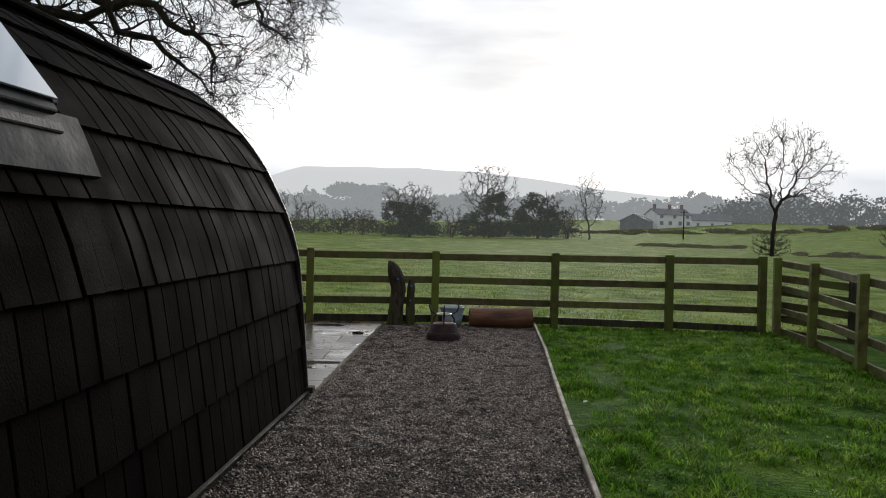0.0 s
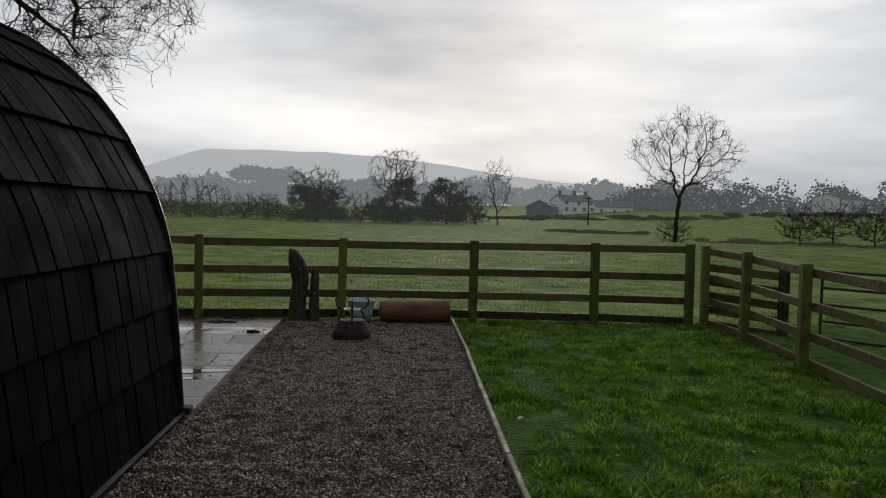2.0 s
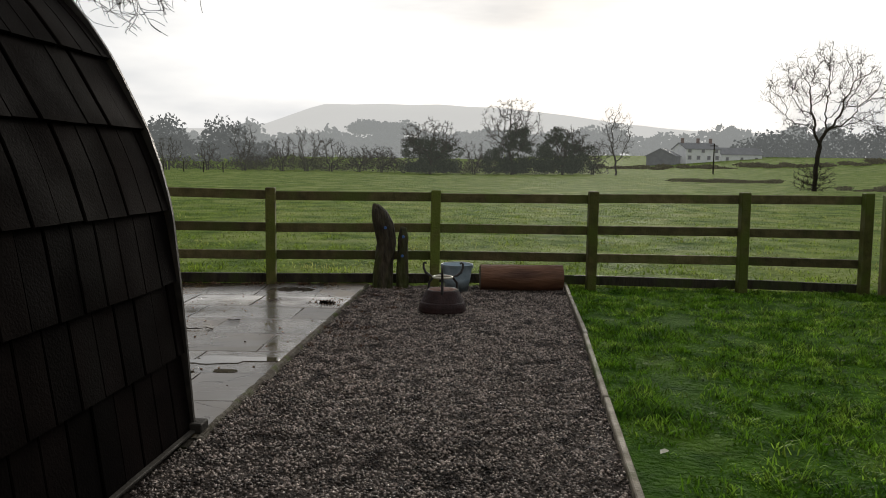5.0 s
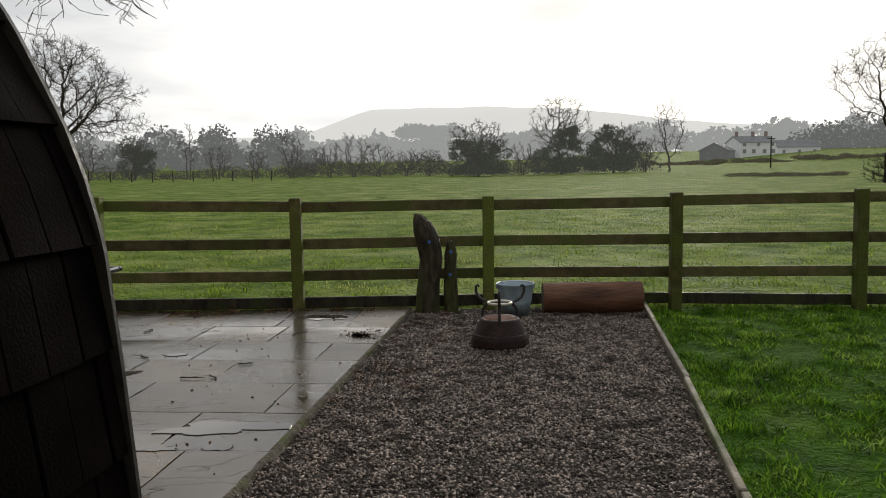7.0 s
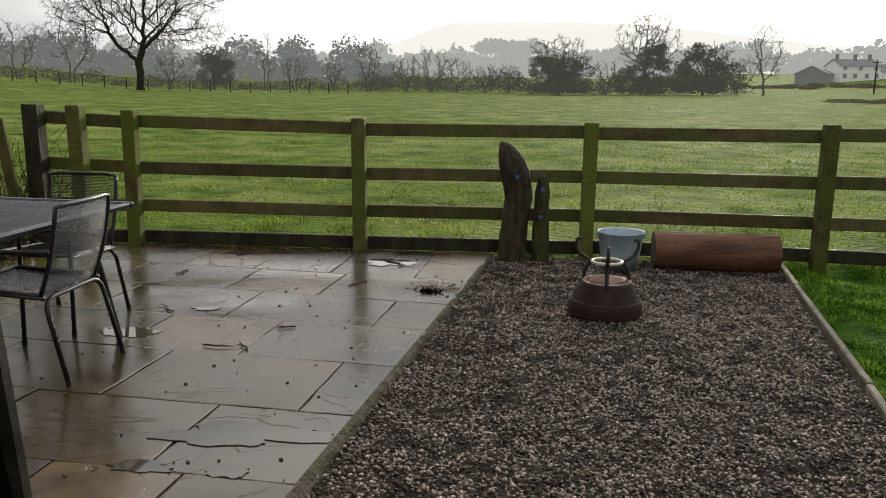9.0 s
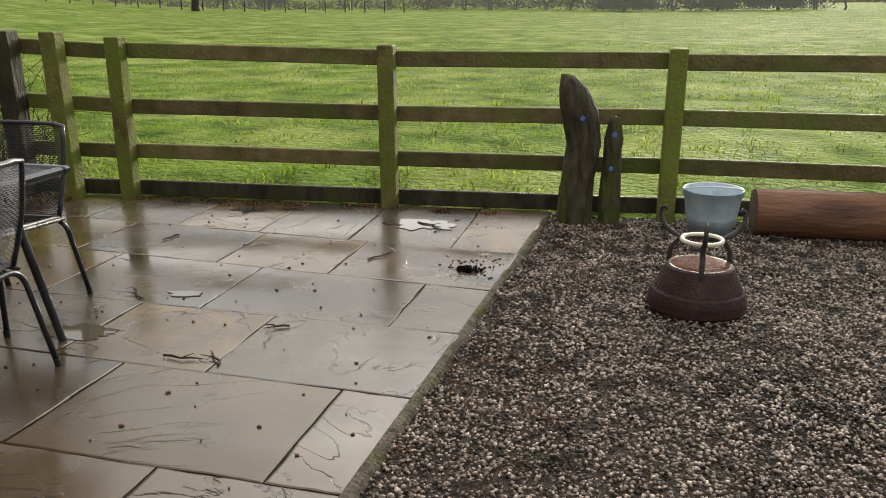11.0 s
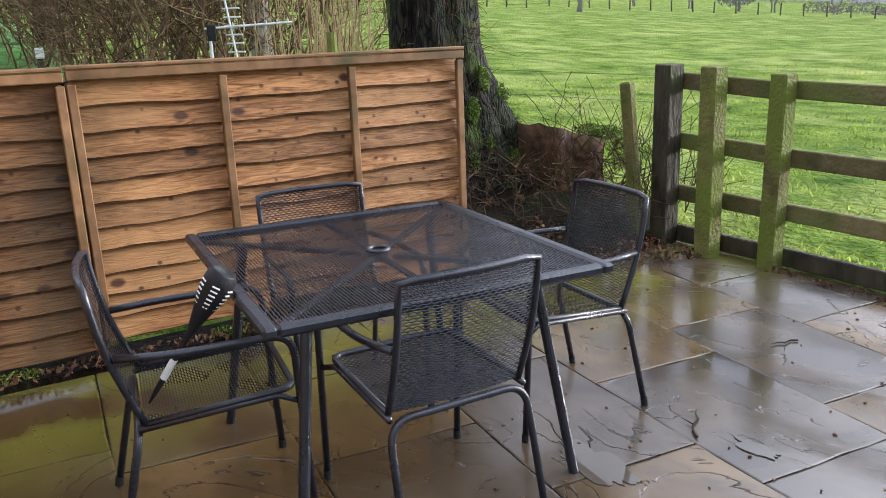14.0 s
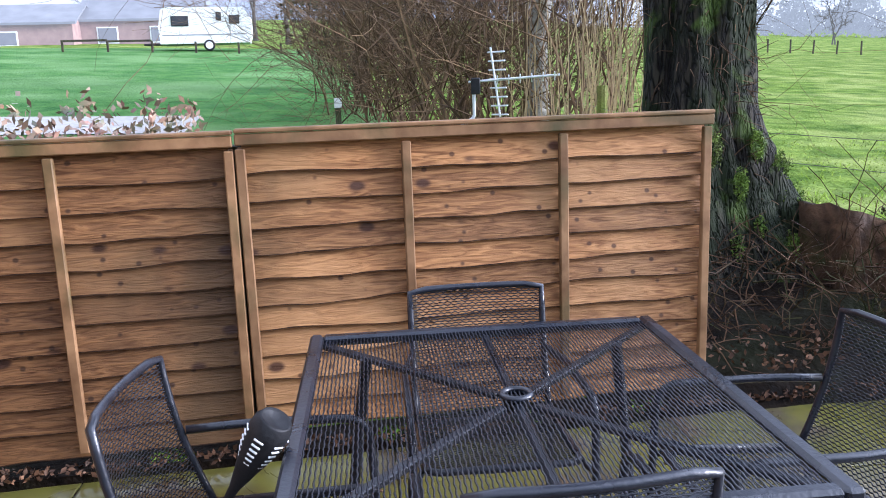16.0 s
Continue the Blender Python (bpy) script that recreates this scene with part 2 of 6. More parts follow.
M["zinc"] = material("galvanised_bucket", (0.30, 0.40, 0.47), (0.46, 0.56, 0.62), 14.0, (0.35, 0.55), 0.2, 50.0, metal=0.1)
M["blue"] = material("blue_disc", (0.05, 0.14, 0.42), (0.08, 0.2, 0.5), 30.0, (0.3, 0.5), 0)
M["white"] = material("white_panel", (0.72, 0.72, 0.70), (0.82, 0.82, 0.80), 2.0, (0.3, 0.5), 0.05, 20.0)
# far building surfaces glow faintly: the mist before them is put in as emission
M["render_white"] = material("white_render", (0.60, 0.61, 0.62), (0.74, 0.74, 0.74), 0.8, (0.7, 0.9), 0.2, 5.0, spec=0.1, haze_glow=(0.12, 0.125, 0.13))
M["slate_far"] = material("far_slate_roof", (0.09, 0.093, 0.10), (0.14, 0.143, 0.15), 0.8, (0.6, 0.8), 0.2, 4.0, spec=0.1, haze_glow=(0.075, 0.079, 0.082))
M["far_pane"] = material("distant_pane", (0.05, 0.052, 0.056), (0.07, 0.073, 0.08), 2.0, (0.2, 0.3), 0, spec=0.1, haze_glow=(0.09, 0.094, 0.098))
M["brick_far"] = material("far_brick", (0.20, 0.12, 0.10), (0.28, 0.18, 0.145), 1.5, (0.7, 0.9), 0.2, 8.0, spec=0.1, haze_glow=(0.055, 0.055, 0.058))
M["pane"] = material("dark_pane", (0.02, 0.022, 0.026), (0.04, 0.043, 0.05), 2.0, (0.05, 0.12), 0)
M["rubber"] = material("black_plastic", (0.008, 0.008, 0.009), (0.016, 0.016, 0.018), 20.0, (0.5, 0.65), 0.1, 90.0, spec=0.3)
M["alu"] = material("bare_aluminium", (0.55, 0.56, 0.58), (0.68, 0.69, 0.71), 10.0, (0.35, 0.5), 0.05, 60.0, metal=0.2)
# woods and far hedge: mist painted in as emission, weaker when nearer
M["far_wood"] = material("misty_wood", (0.06, 0.065, 0.065), (0.10, 0.105, 0.105), 0.05, (0.9, 1.0), 0, island=0.2, spec=0.0, haze_glow=(0.30, 0.318, 0.328))
M["mid_wood"] = material("distant_wood", (0.05, 0.055, 0.05), (0.09, 0.092, 0.085), 0.08, (0.9, 1.0), 0, island=0.25, spec=0.0, haze_glow=(0.115, 0.124, 0.129))
# the hill emits a pale grey that stands for the mist before it
M["hill"] = material("haze_glow_moor", (0.10, 0.10, 0.10), (0.14, 0.14, 0.13), 0.002, (0.95, 1.0), 0, spec=0.0, haze_glow=(0.69, 0.705, 0.715))
M["hedge_far"] = material("far_hedge", (0.085, 0.078, 0.046), (0.15, 0.135, 0.085), 0.3, (0.9, 1.0), 0, island=0.3, spec=0.0, haze_glow=(0.040, 0.039, 0.030))
M["leaf_dry"] = material("fallen_leaf", (0.045, 0.021, 0.011), (0.17, 0.088, 0.045), 9.0, (0.5, 0.8), 0, island=0.5, spec=0.25)
M["path"] = material("pale_path", (0.30, 0.28, 0.25), (0.42, 0.40, 0.36), 6.0, (0.7, 0.9), 0.4, 40.0)
M["water"] = material("rain_water", (0.07, 0.06, 0.046), (0.10, 0.085, 0.066), 3.0, (0.015, 0.04), 0)
M["wire"] = material("fence_wire", (0.10, 0.095, 0.09), (0.16, 0.15, 0.14), 20.0, (0.4, 0.6), 0, metal=0.6)


class Nodes:
    """Short hand for node trees."""

    def __init__(self, name):
        self.m = bpy.data.materials.new(name)
        self.m.use_nodes = True
        self.n, self.l = self.m.node_tree.nodes, self.m.node_tree.links
        self.p = self.n["Principled BSDF"]

    def put(self, socket, v):
        if isinstance(v, (int, float)):
            socket.default_value = v
        elif isinstance(v, tuple):
            socket.default_value = (*v, 1)[:4] if len(socket.default_value) == 4 else v
        else:
            self.l.new(v, socket)

    def place(self, scale=(1, 1, 1), kind="Position"):
        mp = self.n.new("ShaderNodeMapping")
        mp.inputs["Scale"].default_value = scale
        self.l.new(self.n.new("ShaderNodeNewGeometry").outputs[kind], mp.inputs[0])
        return mp.outputs[0]

    def noise(self, vec, scale, detail=5.0, distort=0.0):
        t = self.n.new("ShaderNodeTexNoise")
        t.inputs["Scale"].default_value, t.inputs["Detail"].default_value, t.inputs["Distortion"].default_value = scale, detail, distort
        self.l.new(vec, t.inputs["Vector"])
        return t.outputs["Fac"]

    def cells(self, vec, scale, feature="F1"):
        t = self.n.new("ShaderNodeTexVoronoi")
        t.feature = feature
        t.inputs["Scale"].default_value = scale
        self.l.new(vec, t.inputs["Vector"])
        return t.outputs["Distance"]

    def range(self, v, lo, hi, a=0.0, b=1.0, smooth=True):
        r = self.n.new("ShaderNodeMapRange")
        r.interpolation_type = "SMOOTHSTEP" if smooth else "LINEAR"
        for k, x in (("From Min", lo), ("From Max", hi), ("To Min", a), ("To Max", b)):
            self.put(r.inputs[k], x)
        self.put(r.inputs["Value"], v)
        return r.outputs[0]

    def math(self, op, a, b=0.0):
        t = self.n.new("ShaderNodeMath")
        t.operation = op
        self.put(t.inputs[0], a)
        self.put(t.inputs[1], b)
        return t.outputs[0]

    def mix(self, f, a, b, kind="MIX"):
        x = self.n.new("ShaderNodeMix")
        x.data_type, x.blend_type = "RGBA", kind
        self.put(x.inputs["Factor"], f)
        self.put(x.inputs["A"], a)
        self.put(x.inputs["B"], b)
        return x.outputs["Result"]

    def random(self):
        return self.n.new("ShaderNodeObjectInfo").outputs["Random"]

    def relief(self, height, strength, distance, normal=None):
        t = self.n.new("ShaderNodeBump")
        self.put(t.inputs["Strength"], strength)
        t.inputs["Distance"].default_value = distance
        self.l.new(height, t.inputs["Height"])
        if normal is not None:
            self.l.new(normal, t.inputs["Normal"])
        return t.outputs[0]


# thin blades let the low sun through
def translucent(m, share, gain):
    n, l = m.node_tree.nodes, m.node_tree.links
    p, out = n["Principled BSDF"], n["Material Output"]
    src = p.inputs["Base Color"].links[0].from_socket
    t, x, h = n.new("ShaderNodeBsdfTranslucent"), n.new("ShaderNodeMixShader"), n.new("ShaderNodeHueSaturation")
    h.inputs["Value"].default_value = gain
    l.new(src, h.inputs["Color"])
    l.new(h.outputs[0], t.inputs["Color"])
    x.inputs[0].default_value = share
    l.new(p.outputs[0], x.inputs[1])
    l.new(t.outputs[0], x.inputs[2])
    l.new(x.outputs[0], out.inputs["Surface"])


translucent(M["blades"], 0.40, 1.3)
translucent(M["field_blades"], 0.5, 1.5)

# riven sandstone with standing water films
k = Nodes("wet_sandstone")
pos = k.place((1, 1.15, 1))
rnd = k.random()
shifted = k.n.new("ShaderNodeVectorMath")
shifted.operation = "ADD"
k.l.new(pos, shifted.inputs[0])
rv = k.n.new("ShaderNodeCombineXYZ")
k.l.new(k.math("MULTIPLY", rnd, 37.0), rv.inputs[2])
k.l.new(rv.outputs[0], shifted.inputs[1])
pos2 = shifted.outputs[0]
wet = k.range(k.noise(k.place((0.7, 1.3, 1)), 1.1, 3.0, 0.5), 0.50, 0.64)
grey = k.mix(k.range(k.noise(pos2, 2.2, 6.0, 1.0), 0.3, 0.7), (0.042, 0.033, 0.023), (0.112, 0.088, 0.064))
buff = k.mix(k.range(k.noise(pos2, 2.2, 6.0, 1.0), 0.3, 0.7), (0.074, 0.046, 0.017), (0.165, 0.106, 0.045))
tone = k.mix(k.range(rnd, 0.55, 0.80), grey, buff)
pink = k.math("MULTIPLY", k.range(rnd, 0.36, 0.30), k.range(k.noise(pos2, 1.2, 4.0, 1.6), 0.45, 0.60, 0.0, 0.6))
tone = k.mix(pink, tone, (0.155, 0.088, 0.055))
olive = k.range(k.noise(k.place(), 0.55, 4.0, 0.3), 0.34, 0.50)
ledge = k.noise(pos2, 1.2, 6.0, 0.8)
lines = k.math("FRACT", k.math("MULTIPLY", ledge, 9.0))
some = k.range(k.noise(pos2, 2.0, 4.0), 0.42, 0.54)
rift = k.math("MULTIPLY", k.range(lines, 0.0, 0.10, 1.0, 0.0), some)
# paler band along each ledge: its light side painted into the tone
tone = k.mix(k.math("MULTIPLY", k.math("MULTIPLY", k.range(lines, 0.70, 1.0), some), 0.10), tone, (0.24, 0.20, 0.155))
tone = k.mix(k.math("MULTIPLY", k.range(k.noise(pos2, 5.0, 6.0, 0.4), 0.48, 0.68), 0.35), tone, (0.050, 0.040, 0.029))
sep = k.n.new("ShaderNodeSeparateXYZ")
k.l.new(k.place(), sep.inputs[0])
tone = k.mix(k.math("MULTIPLY", k.math("MULTIPLY", olive, k.range(sep.outputs[1], 10.2, 8.9, 0.10, 1.0)), 0.85), tone, (0.058, 0.035, 0.011))
tone = k.mix(k.math("MULTIPLY", rift, 0.75), tone, (0.018, 0.013, 0.008))
mossy = k.math("MULTIPLY", k.range(sep.outputs[0], -2.7, -3.6), k.range(k.noise(k.place(), 2.1, 4.0), 0.36, 0.56))
tone = k.mix(k.math("MULTIPLY", mossy, 0.85), tone, (0.150, 0.145, 0.024))
tone = k.mix(k.range(k.noise(k.place(), 26.0, 4.0), 0.62, 0.72, 0, 0.35), tone, (0.05, 0.042, 0.03))
tone = k.mix(k.math("MULTIPLY", wet, 0.25), tone, (0.03, 0.027, 0.024))
k.l.new(tone, k.p.inputs["Base Color"])
each = k.math("FRACT", k.math("MULTIPLY", rnd, 7.31))
k.l.new(k.math("ADD", k.math("MULTIPLY", k.math("MULTIPLY", each, each), 0.14), k.math("SUBTRACT", k.range(k.noise(k.place(), 1.3, 3.0), 0.35, 0.65, 0.13, 0.24), k.math("MULTIPLY", wet, 0.07))), k.p.inputs["Roughness"])
steps = k.math("ADD", k.math("MULTIPLY", rift, -0.020), k.math("MULTIPLY", k.noise(pos2, 9.0, 4.0), 0.008))
k.l.new(k.relief(steps, k.range(wet, 0, 1, 0.8, 0.25, False), 0.16), k.p.inputs["Normal"])
k.p.inputs["Specular IOR Level"].default_value = 0.62
M["slab"] = k.m

# stained overlap boards: grain along the board, knots, weathered patches
def board_material(name, gain, olive):
    k = Nodes(name)
    rnd = k.random()
    rv = k.n.new("ShaderNodeCombineXYZ")
    k.l.new(k.math("MULTIPLY", rnd, 3.0), rv.inputs[0])
    shifted = k.n.new("ShaderNodeVectorMath")
    shifted.operation = "ADD"
    k.l.new(k.place((1, 1, 1)), shifted.inputs[0])
    k.l.new(rv.outputs[0], shifted.inputs[1])
    base_vec = shifted.outputs[0]
    long_map = k.n.new("ShaderNodeMapping")
    long_map.inputs["Scale"].default_value = (1, 0.9, 9.0)
    k.l.new(base_vec, long_map.inputs[0])
    grain = k.noise(long_map.outputs[0], 6.0, 8.0, 1.8)
    tone = k.mix(k.range(grain, 0.24, 0.76), (0.17, 0.066, 0.019), (0.56, 0.275, 0.098))
    tone = k.mix(k.range(k.noise(k.place((1, 1, 1)), 1.5, 4.0), 0.46, 0.68, 0, 0.7), tone, (0.60, 0.330, 0.135))
    tone = k.mix(k.range(k.noise(k.place((1, 1.3, 0.6)), 1.1, 4.0, 0.4), 0.70 - 0.2 * olive, 0.86 - 0.2 * olive, 0, 0.3 + 0.5 * olive), tone, (0.15, 0.088, 0.032))
    knot_map = k.n.new("ShaderNodeMapping")
    knot_map.inputs["Scale"].default_value = (0.4, 4.3, 7.4)
    k.l.new(k.place((1, 1, 1)), knot_map.inputs[0])
    knot = k.cells(knot_map.outputs[0], 1.0)
    tone = k.mix(k.range(knot, 0.09, 0.19, 0.9, 0.0), tone, (0.060, 0.020, 0.009))
    knot_map2 = k.n.new("ShaderNodeMapping")
    knot_map2.inputs["Scale"].default_value = (0.4, 11.0, 13.0)
    knot_map2.inputs["Location"].default_value = (3.1, 0.7, 1.9)
    k.l.new(k.place((1, 1, 1)), knot_map2.inputs[0])
    tone = k.mix(k.range(k.cells(knot_map2.outputs[0], 1.0), 0.07, 0.17, 0.85, 0.0), tone, (0.07, 0.028, 0.012))
    h = k.n.new("ShaderNodeHueSaturation")
    k.l.new(k.range(rnd, 0, 1, 0.72 * gain, 1.22 * gain, False), h.inputs["Value"])
    k.l.new(tone, h.inputs["Color"])
    k.l.new(h.outputs[0], k.p.inputs["Base Color"])
    k.l.new(k.range(grain, 0.3, 0.7, 0.72, 0.5), k.p.inputs["Roughness"])
    k.p.inputs["Specular IOR Level"].default_value = 0.3
    k.l.new(k.relief(grain, 0.8, 0.010), k.p.inputs["Normal"])
    return k.m


M["board"] = board_material("orange_stained_board", 0.68, 0.5)
M["board_dark"] = board_material("darker_stained_board", 0.42, 0.9)

# furrowed bark with moss
k = Nodes("furrowed_bark")
vec = k.place((1, 1, 0.22))
warp = k.n.new("ShaderNodeVectorMath")
warp.operation = "ADD"
k.l.new(vec, warp.inputs[0])
wv = k.n.new("ShaderNodeCombineXYZ")
for axis_i in range(3):
    k.l.new(k.math("MULTIPLY", k.noise(vec, 9.0 + axis_i, 4.0, 0.8), 0.12), wv.inputs[axis_i])
k.l.new(wv.outputs[0], warp.inputs[1])
ridge_h = k.cells(warp.outputs[0], 26.0, "DISTANCE_TO_EDGE")
rough_h = k.noise(vec, 26.0, 6.0, 0.6)
tone = k.mix(k.range(ridge_h, 0.0, 0.30), (0.003, 0.0025, 0.0016), (0.030, 0.026, 0.017))
tone = k.mix(k.range(rough_h, 0.4, 0.7, 0, 0.6), tone, (0.034, 0.028, 0.020))
tone = k.mix(k.range(k.noise(k.place((1, 1, 0.7)), 2.6, 5.0, 0.5), 0.40, 0.56, 0, 0.9), tone, (0.010, 0.017, 0.004))
tone = k.mix(k.range(k.noise(k.place((1, 1, 1)), 3.4, 5.0, 0.5), 0.54, 0.64, 0, 0.8), tone, (0.055, 0.090, 0.013))
k.l.new(tone, k.p.inputs["Base Color"])
k.p.inputs["Roughness"].default_value, k.p.inputs["Specular IOR Level"].default_value = 0.85, 0.2
k.l.new(k.relief(k.math("ADD", k.range(ridge_h, 0.0, 0.2), k.math("MULTIPLY", rough_h, 0.6)), 1.0, 0.035), k.p.inputs["Normal"])
M["bark"] = k.m

glass = bpy.data.materials.new("window_glass")
glass.use_nodes = True
gp = glass.node_tree.nodes["Principled BSDF"]
gp.inputs["Base Color"].default_value, gp.inputs["Roughness"].default_value = (0.04, 0.05, 0.055, 1), 0.03
gp.inputs["Specular IOR Level"].default_value, gp.inputs["Coat Weight"].default_value = 0.9, 1.0
M["glass"] = glass


# ---------- mesh helpers ----------
class Build:
    """Gathers vertices and faces of one mesh."""

    def __init__(self):
        self.v, self.f = [], []

    def add(self, verts, faces):
        k = len(self.v)
        self.v += [tuple(p) for p in verts]
        self.f += [tuple(i + k for i in f) for f in faces]
        return self

    def box(self, size, m=None, bevel=0.004):
        """A box with chamfered edges, centred, then moved by m."""
        h = [s / 2 for s in size]
        b = min(bevel, min(h) * 0.6)
        verts, at = [], {}
        for sx in (-1, 1):
            for sy in (-1, 1):
                for sz in (-1, 1):
                    s = (sx, sy, sz)
                    for a in range(3):
                        at[(s, a)] = len(verts)
                        verts.append(tuple(s[k] * (h[k] if k == a else h[k] - b) for k in range(3)))
        faces = []
        for a in range(3):
            o, q = [k for k in range(3) if k != a]
            for s in (-1, 1):
                ring = []
                for so, sq in ((-1, -1), (1, -1), (1, 1), (-1, 1)):
                    c = [0, 0, 0]
                    c[a], c[o], c[q] = s, so, sq
                    ring.append(at[(tuple(c), a)])
                faces.append(ring)
            for so in (-1, 1):
                for sq in (-1, 1):
                    lo, hi = [0, 0, 0], [0, 0, 0]
                    lo[o], lo[q], lo[a] = so, sq, -1
                    hi[o], hi[q], hi[a] = so, sq, 1
                    faces.append([at[(tuple(lo), o)], at[(tuple(lo), q)], at[(tuple(hi), q)], at[(tuple(hi), o)]])
        for sx in (-1, 1):
            for sy in (-1, 1):
                for sz in (-1, 1):
                    faces.append([at[((sx, sy, sz), a)] for a in range(3)])
        out = []
        for f in faces:
            p = [Vector(verts[i]) for i in f]
            c = sum(p, Vector()) / len(p)
            out.append(f if (p[1] - p[0]).cross(p[2] - p[0]).dot(c) > 0 else f[::-1])
        if m is not None:
            verts = [m @ Vector(p) for p in verts]
        return self.add(verts, out)

    def tube(self, pts, radii, sides=8, caps=True):
        """A tapered tube along points."""
        pts = [Vector(p) for p in pts]
        if not isinstance(radii, (list, tuple)):
            radii = [radii] * len(pts)
        verts, faces = [], []
        up = None
        for i, p in enumerate(pts):
            d = (pts[min(i + 1, len(pts) - 1)] - pts[max(i - 1, 0)]).normalized()
            if up is None:
                up = d.orthogonal().normalized()
            up = (up - d * up.dot(d))
            up = up.normalized() if up.length > 1e-5 else d.orthogonal().normalized()
            side = d.cross(up)
            for s in range(sides):
                a = 2 * math.pi * s / sides
                verts.append(p + (up * math.cos(a) + side * math.sin(a)) * radii[i])
        for i in range(len(pts) - 1):
            for s in range(sides):
                t = (s + 1) % sides
                faces.append((i * sides + s, i * sides + t, (i + 1) * sides + t, (i + 1) * sides + s))
        if caps:
            faces.append(tuple(range(sides))[::-1])
            faces.append(tuple(range((len(pts) - 1) * sides, len(pts) * sides)))
        return self.add(verts, faces)

    def lathe(self, profile, sides=28, m=None):
        verts, faces = [], []
        for r, z in profile:
            for s in range(sides):
                a = 2 * math.pi * s / sides
                verts.append(Vector((r * math.cos(a), r * math.sin(a), z)))
        for i in range(len(profile) - 1):
            for s in range(sides):
                t = (s + 1) % sides
                faces.append((i * sides + s, i * sides + t, (i + 1) * sides + t, (i + 1) * sides + s))
        if m is not None:
            verts = [m @ p for p in verts]
        return self.add(verts, faces)

    def ring(self, centre, radius, thick, sides=28, m=None, small=8):
        pts = [Vector((radius * math.cos(2 * math.pi * k / sides), radius * math.sin(2 * math.pi * k / sides), 0)) for k in range(sides)]
        verts, faces = [], []
        for k, p in enumerate(pts):
            d = p.normalized()
            for j in range(small):
                a = 2 * math.pi * j / small
                verts.append(Vector(centre) + p + d * math.cos(a) * thick + Vector((0, 0, math.sin(a) * thick)))
        for k in range(sides):
            for j in range(small):
                k2, j2 = (k + 1) % sides, (j + 1) % small
                faces.append((k * small + j, k2 * small + j, k2 * small + j2, k * small + j2))
        if m is not None:
            verts = [m @ p for p in verts]
        return self.add(verts, faces)

    def mesh(self, name, smooth=False):
        me = bpy.data.meshes.new(name)
        me.from_pydata(self.v, [], self.f)
        if smooth:
            me.shade_smooth()
        me.update()
        return me


def part(name, built, mat, parent=None, label="", smooth=False, m=None):
    """Links a Build, or a mesh, as one mesh object under a thing."""
    me = built.mesh(name, smooth) if isinstance(built, Build) else built
    if not me.materials:
        me.materials.append(mat)
    ob = new(name, me)
    if parent is not None:
        ob.parent = parent
    if m is not None:
        ob.matrix_basis = m
    if label:
        tagged(ob, label)
    return ob


def thing(name, label, category, m=None, group="", kind=""):
    ob = new(name)
    ob.empty_display_size = 0.1
    if m is not None:
        ob.matrix_basis = m
    return tagged(ob, label, category, group, kind)


def array_mesh(name, verts, faces_n, faces):
    """A mesh from numpy arrays: faces is (k, faces_n)."""
    me = bpy.data.meshes.new(name)
    verts, faces = np.asarray(verts, np.float32), np.asarray(faces, np.int32)
    me.vertices.add(len(verts))
    me.vertices.foreach_set("co", verts.ravel())
    me.loops.add(faces.size)
    me.loops.foreach_set("vertex_index", faces.ravel())
    me.polygons.add(len(faces))
    me.polygons.foreach_set("loop_start", np.arange(0, faces.size, faces_n, dtype=np.int32))
    me.update(calc_edges=True)
    return me


def bend(pts, r=0.06, n=5):
    """Rounds the corners of a polyline."""
    pts = [Vector(p) for p in pts]
    out = [pts[0]]
    for a, b, c in zip(pts, pts[1:], pts[2:]):
        p, q = b + (a - b).normalized() * min(r, (a - b).length * 0.45), b + (c - b).normalized() * min(r, (c - b).length * 0.45)
        for k in range(n + 1):
            t = k / n
            out.append(p * (1 - t) ** 2 + b * 2 * t * (1 - t) + q * t * t)
    return out + [pts[-1]]


# ---------- plan ----------
def kerb_x(y):
    return 0.80 + 0.1555 * (y - 4.65)


def patio_x(y):
    return -0.25 + 0.131 * (y - 12.15)


FENCE_Y, PANEL_X = 12.15, -3.99
POD_TURN = radians(8.0)
POD = Matrix.Translation((-0.966, 7.189, 0)) @ Matrix.Rotation(-POD_TURN, 4, "Z")   # local: x across (negative inside), y along


def lawn_z(x):
    return -0.02 - 0.09 * min(1.0, max(0.0, (x - 1.0) / 4.4))


def lawn_h(x, y):
    return lawn_z(x) + 0.022 * noise.noise((x * 1.3, y * 1.3, 0)) + 0.018 * noise.noise((x * 3.7, y * 3.7, 6))


def ground_z(x, y):
    """The land: level ahead, rising to the west, gently rising far ahead."""
    u = -x - 0.42 * max(y, -10) - 5
    z = 0.086 * 4 * math.log1p(math.exp(min(u / 4, 60))) if u < 200 else 0.086 * u
    z += 0.012 * max(0.0, y - 130)
    ru = min(1.0, max(0.0, (x - 55) / 75)) * min(1.0, max(0.0, (y - 50) / 90))
    z += 3.4 * ru * ru * (3 - 2 * ru)
    far = min(1.0, max(0.0, (abs(y - 8) + abs(x) - 16) / 40))
    z += 0.35 * far * noise.noise((x * 0.03, y * 0.03, 0.5)) + 0.03 * noise.noise((x * 0.4, y * 0.4, 2.0)) * min(1, max(0, (y - 12.4) / 3))
    z += -0.03 - 0.09 * min(1.0, max(0.0, (x - 1.0) / 4.4))
    if -4.05 < x < 8 and y < 12.2:
        z = min(z, -0.16)
    return z


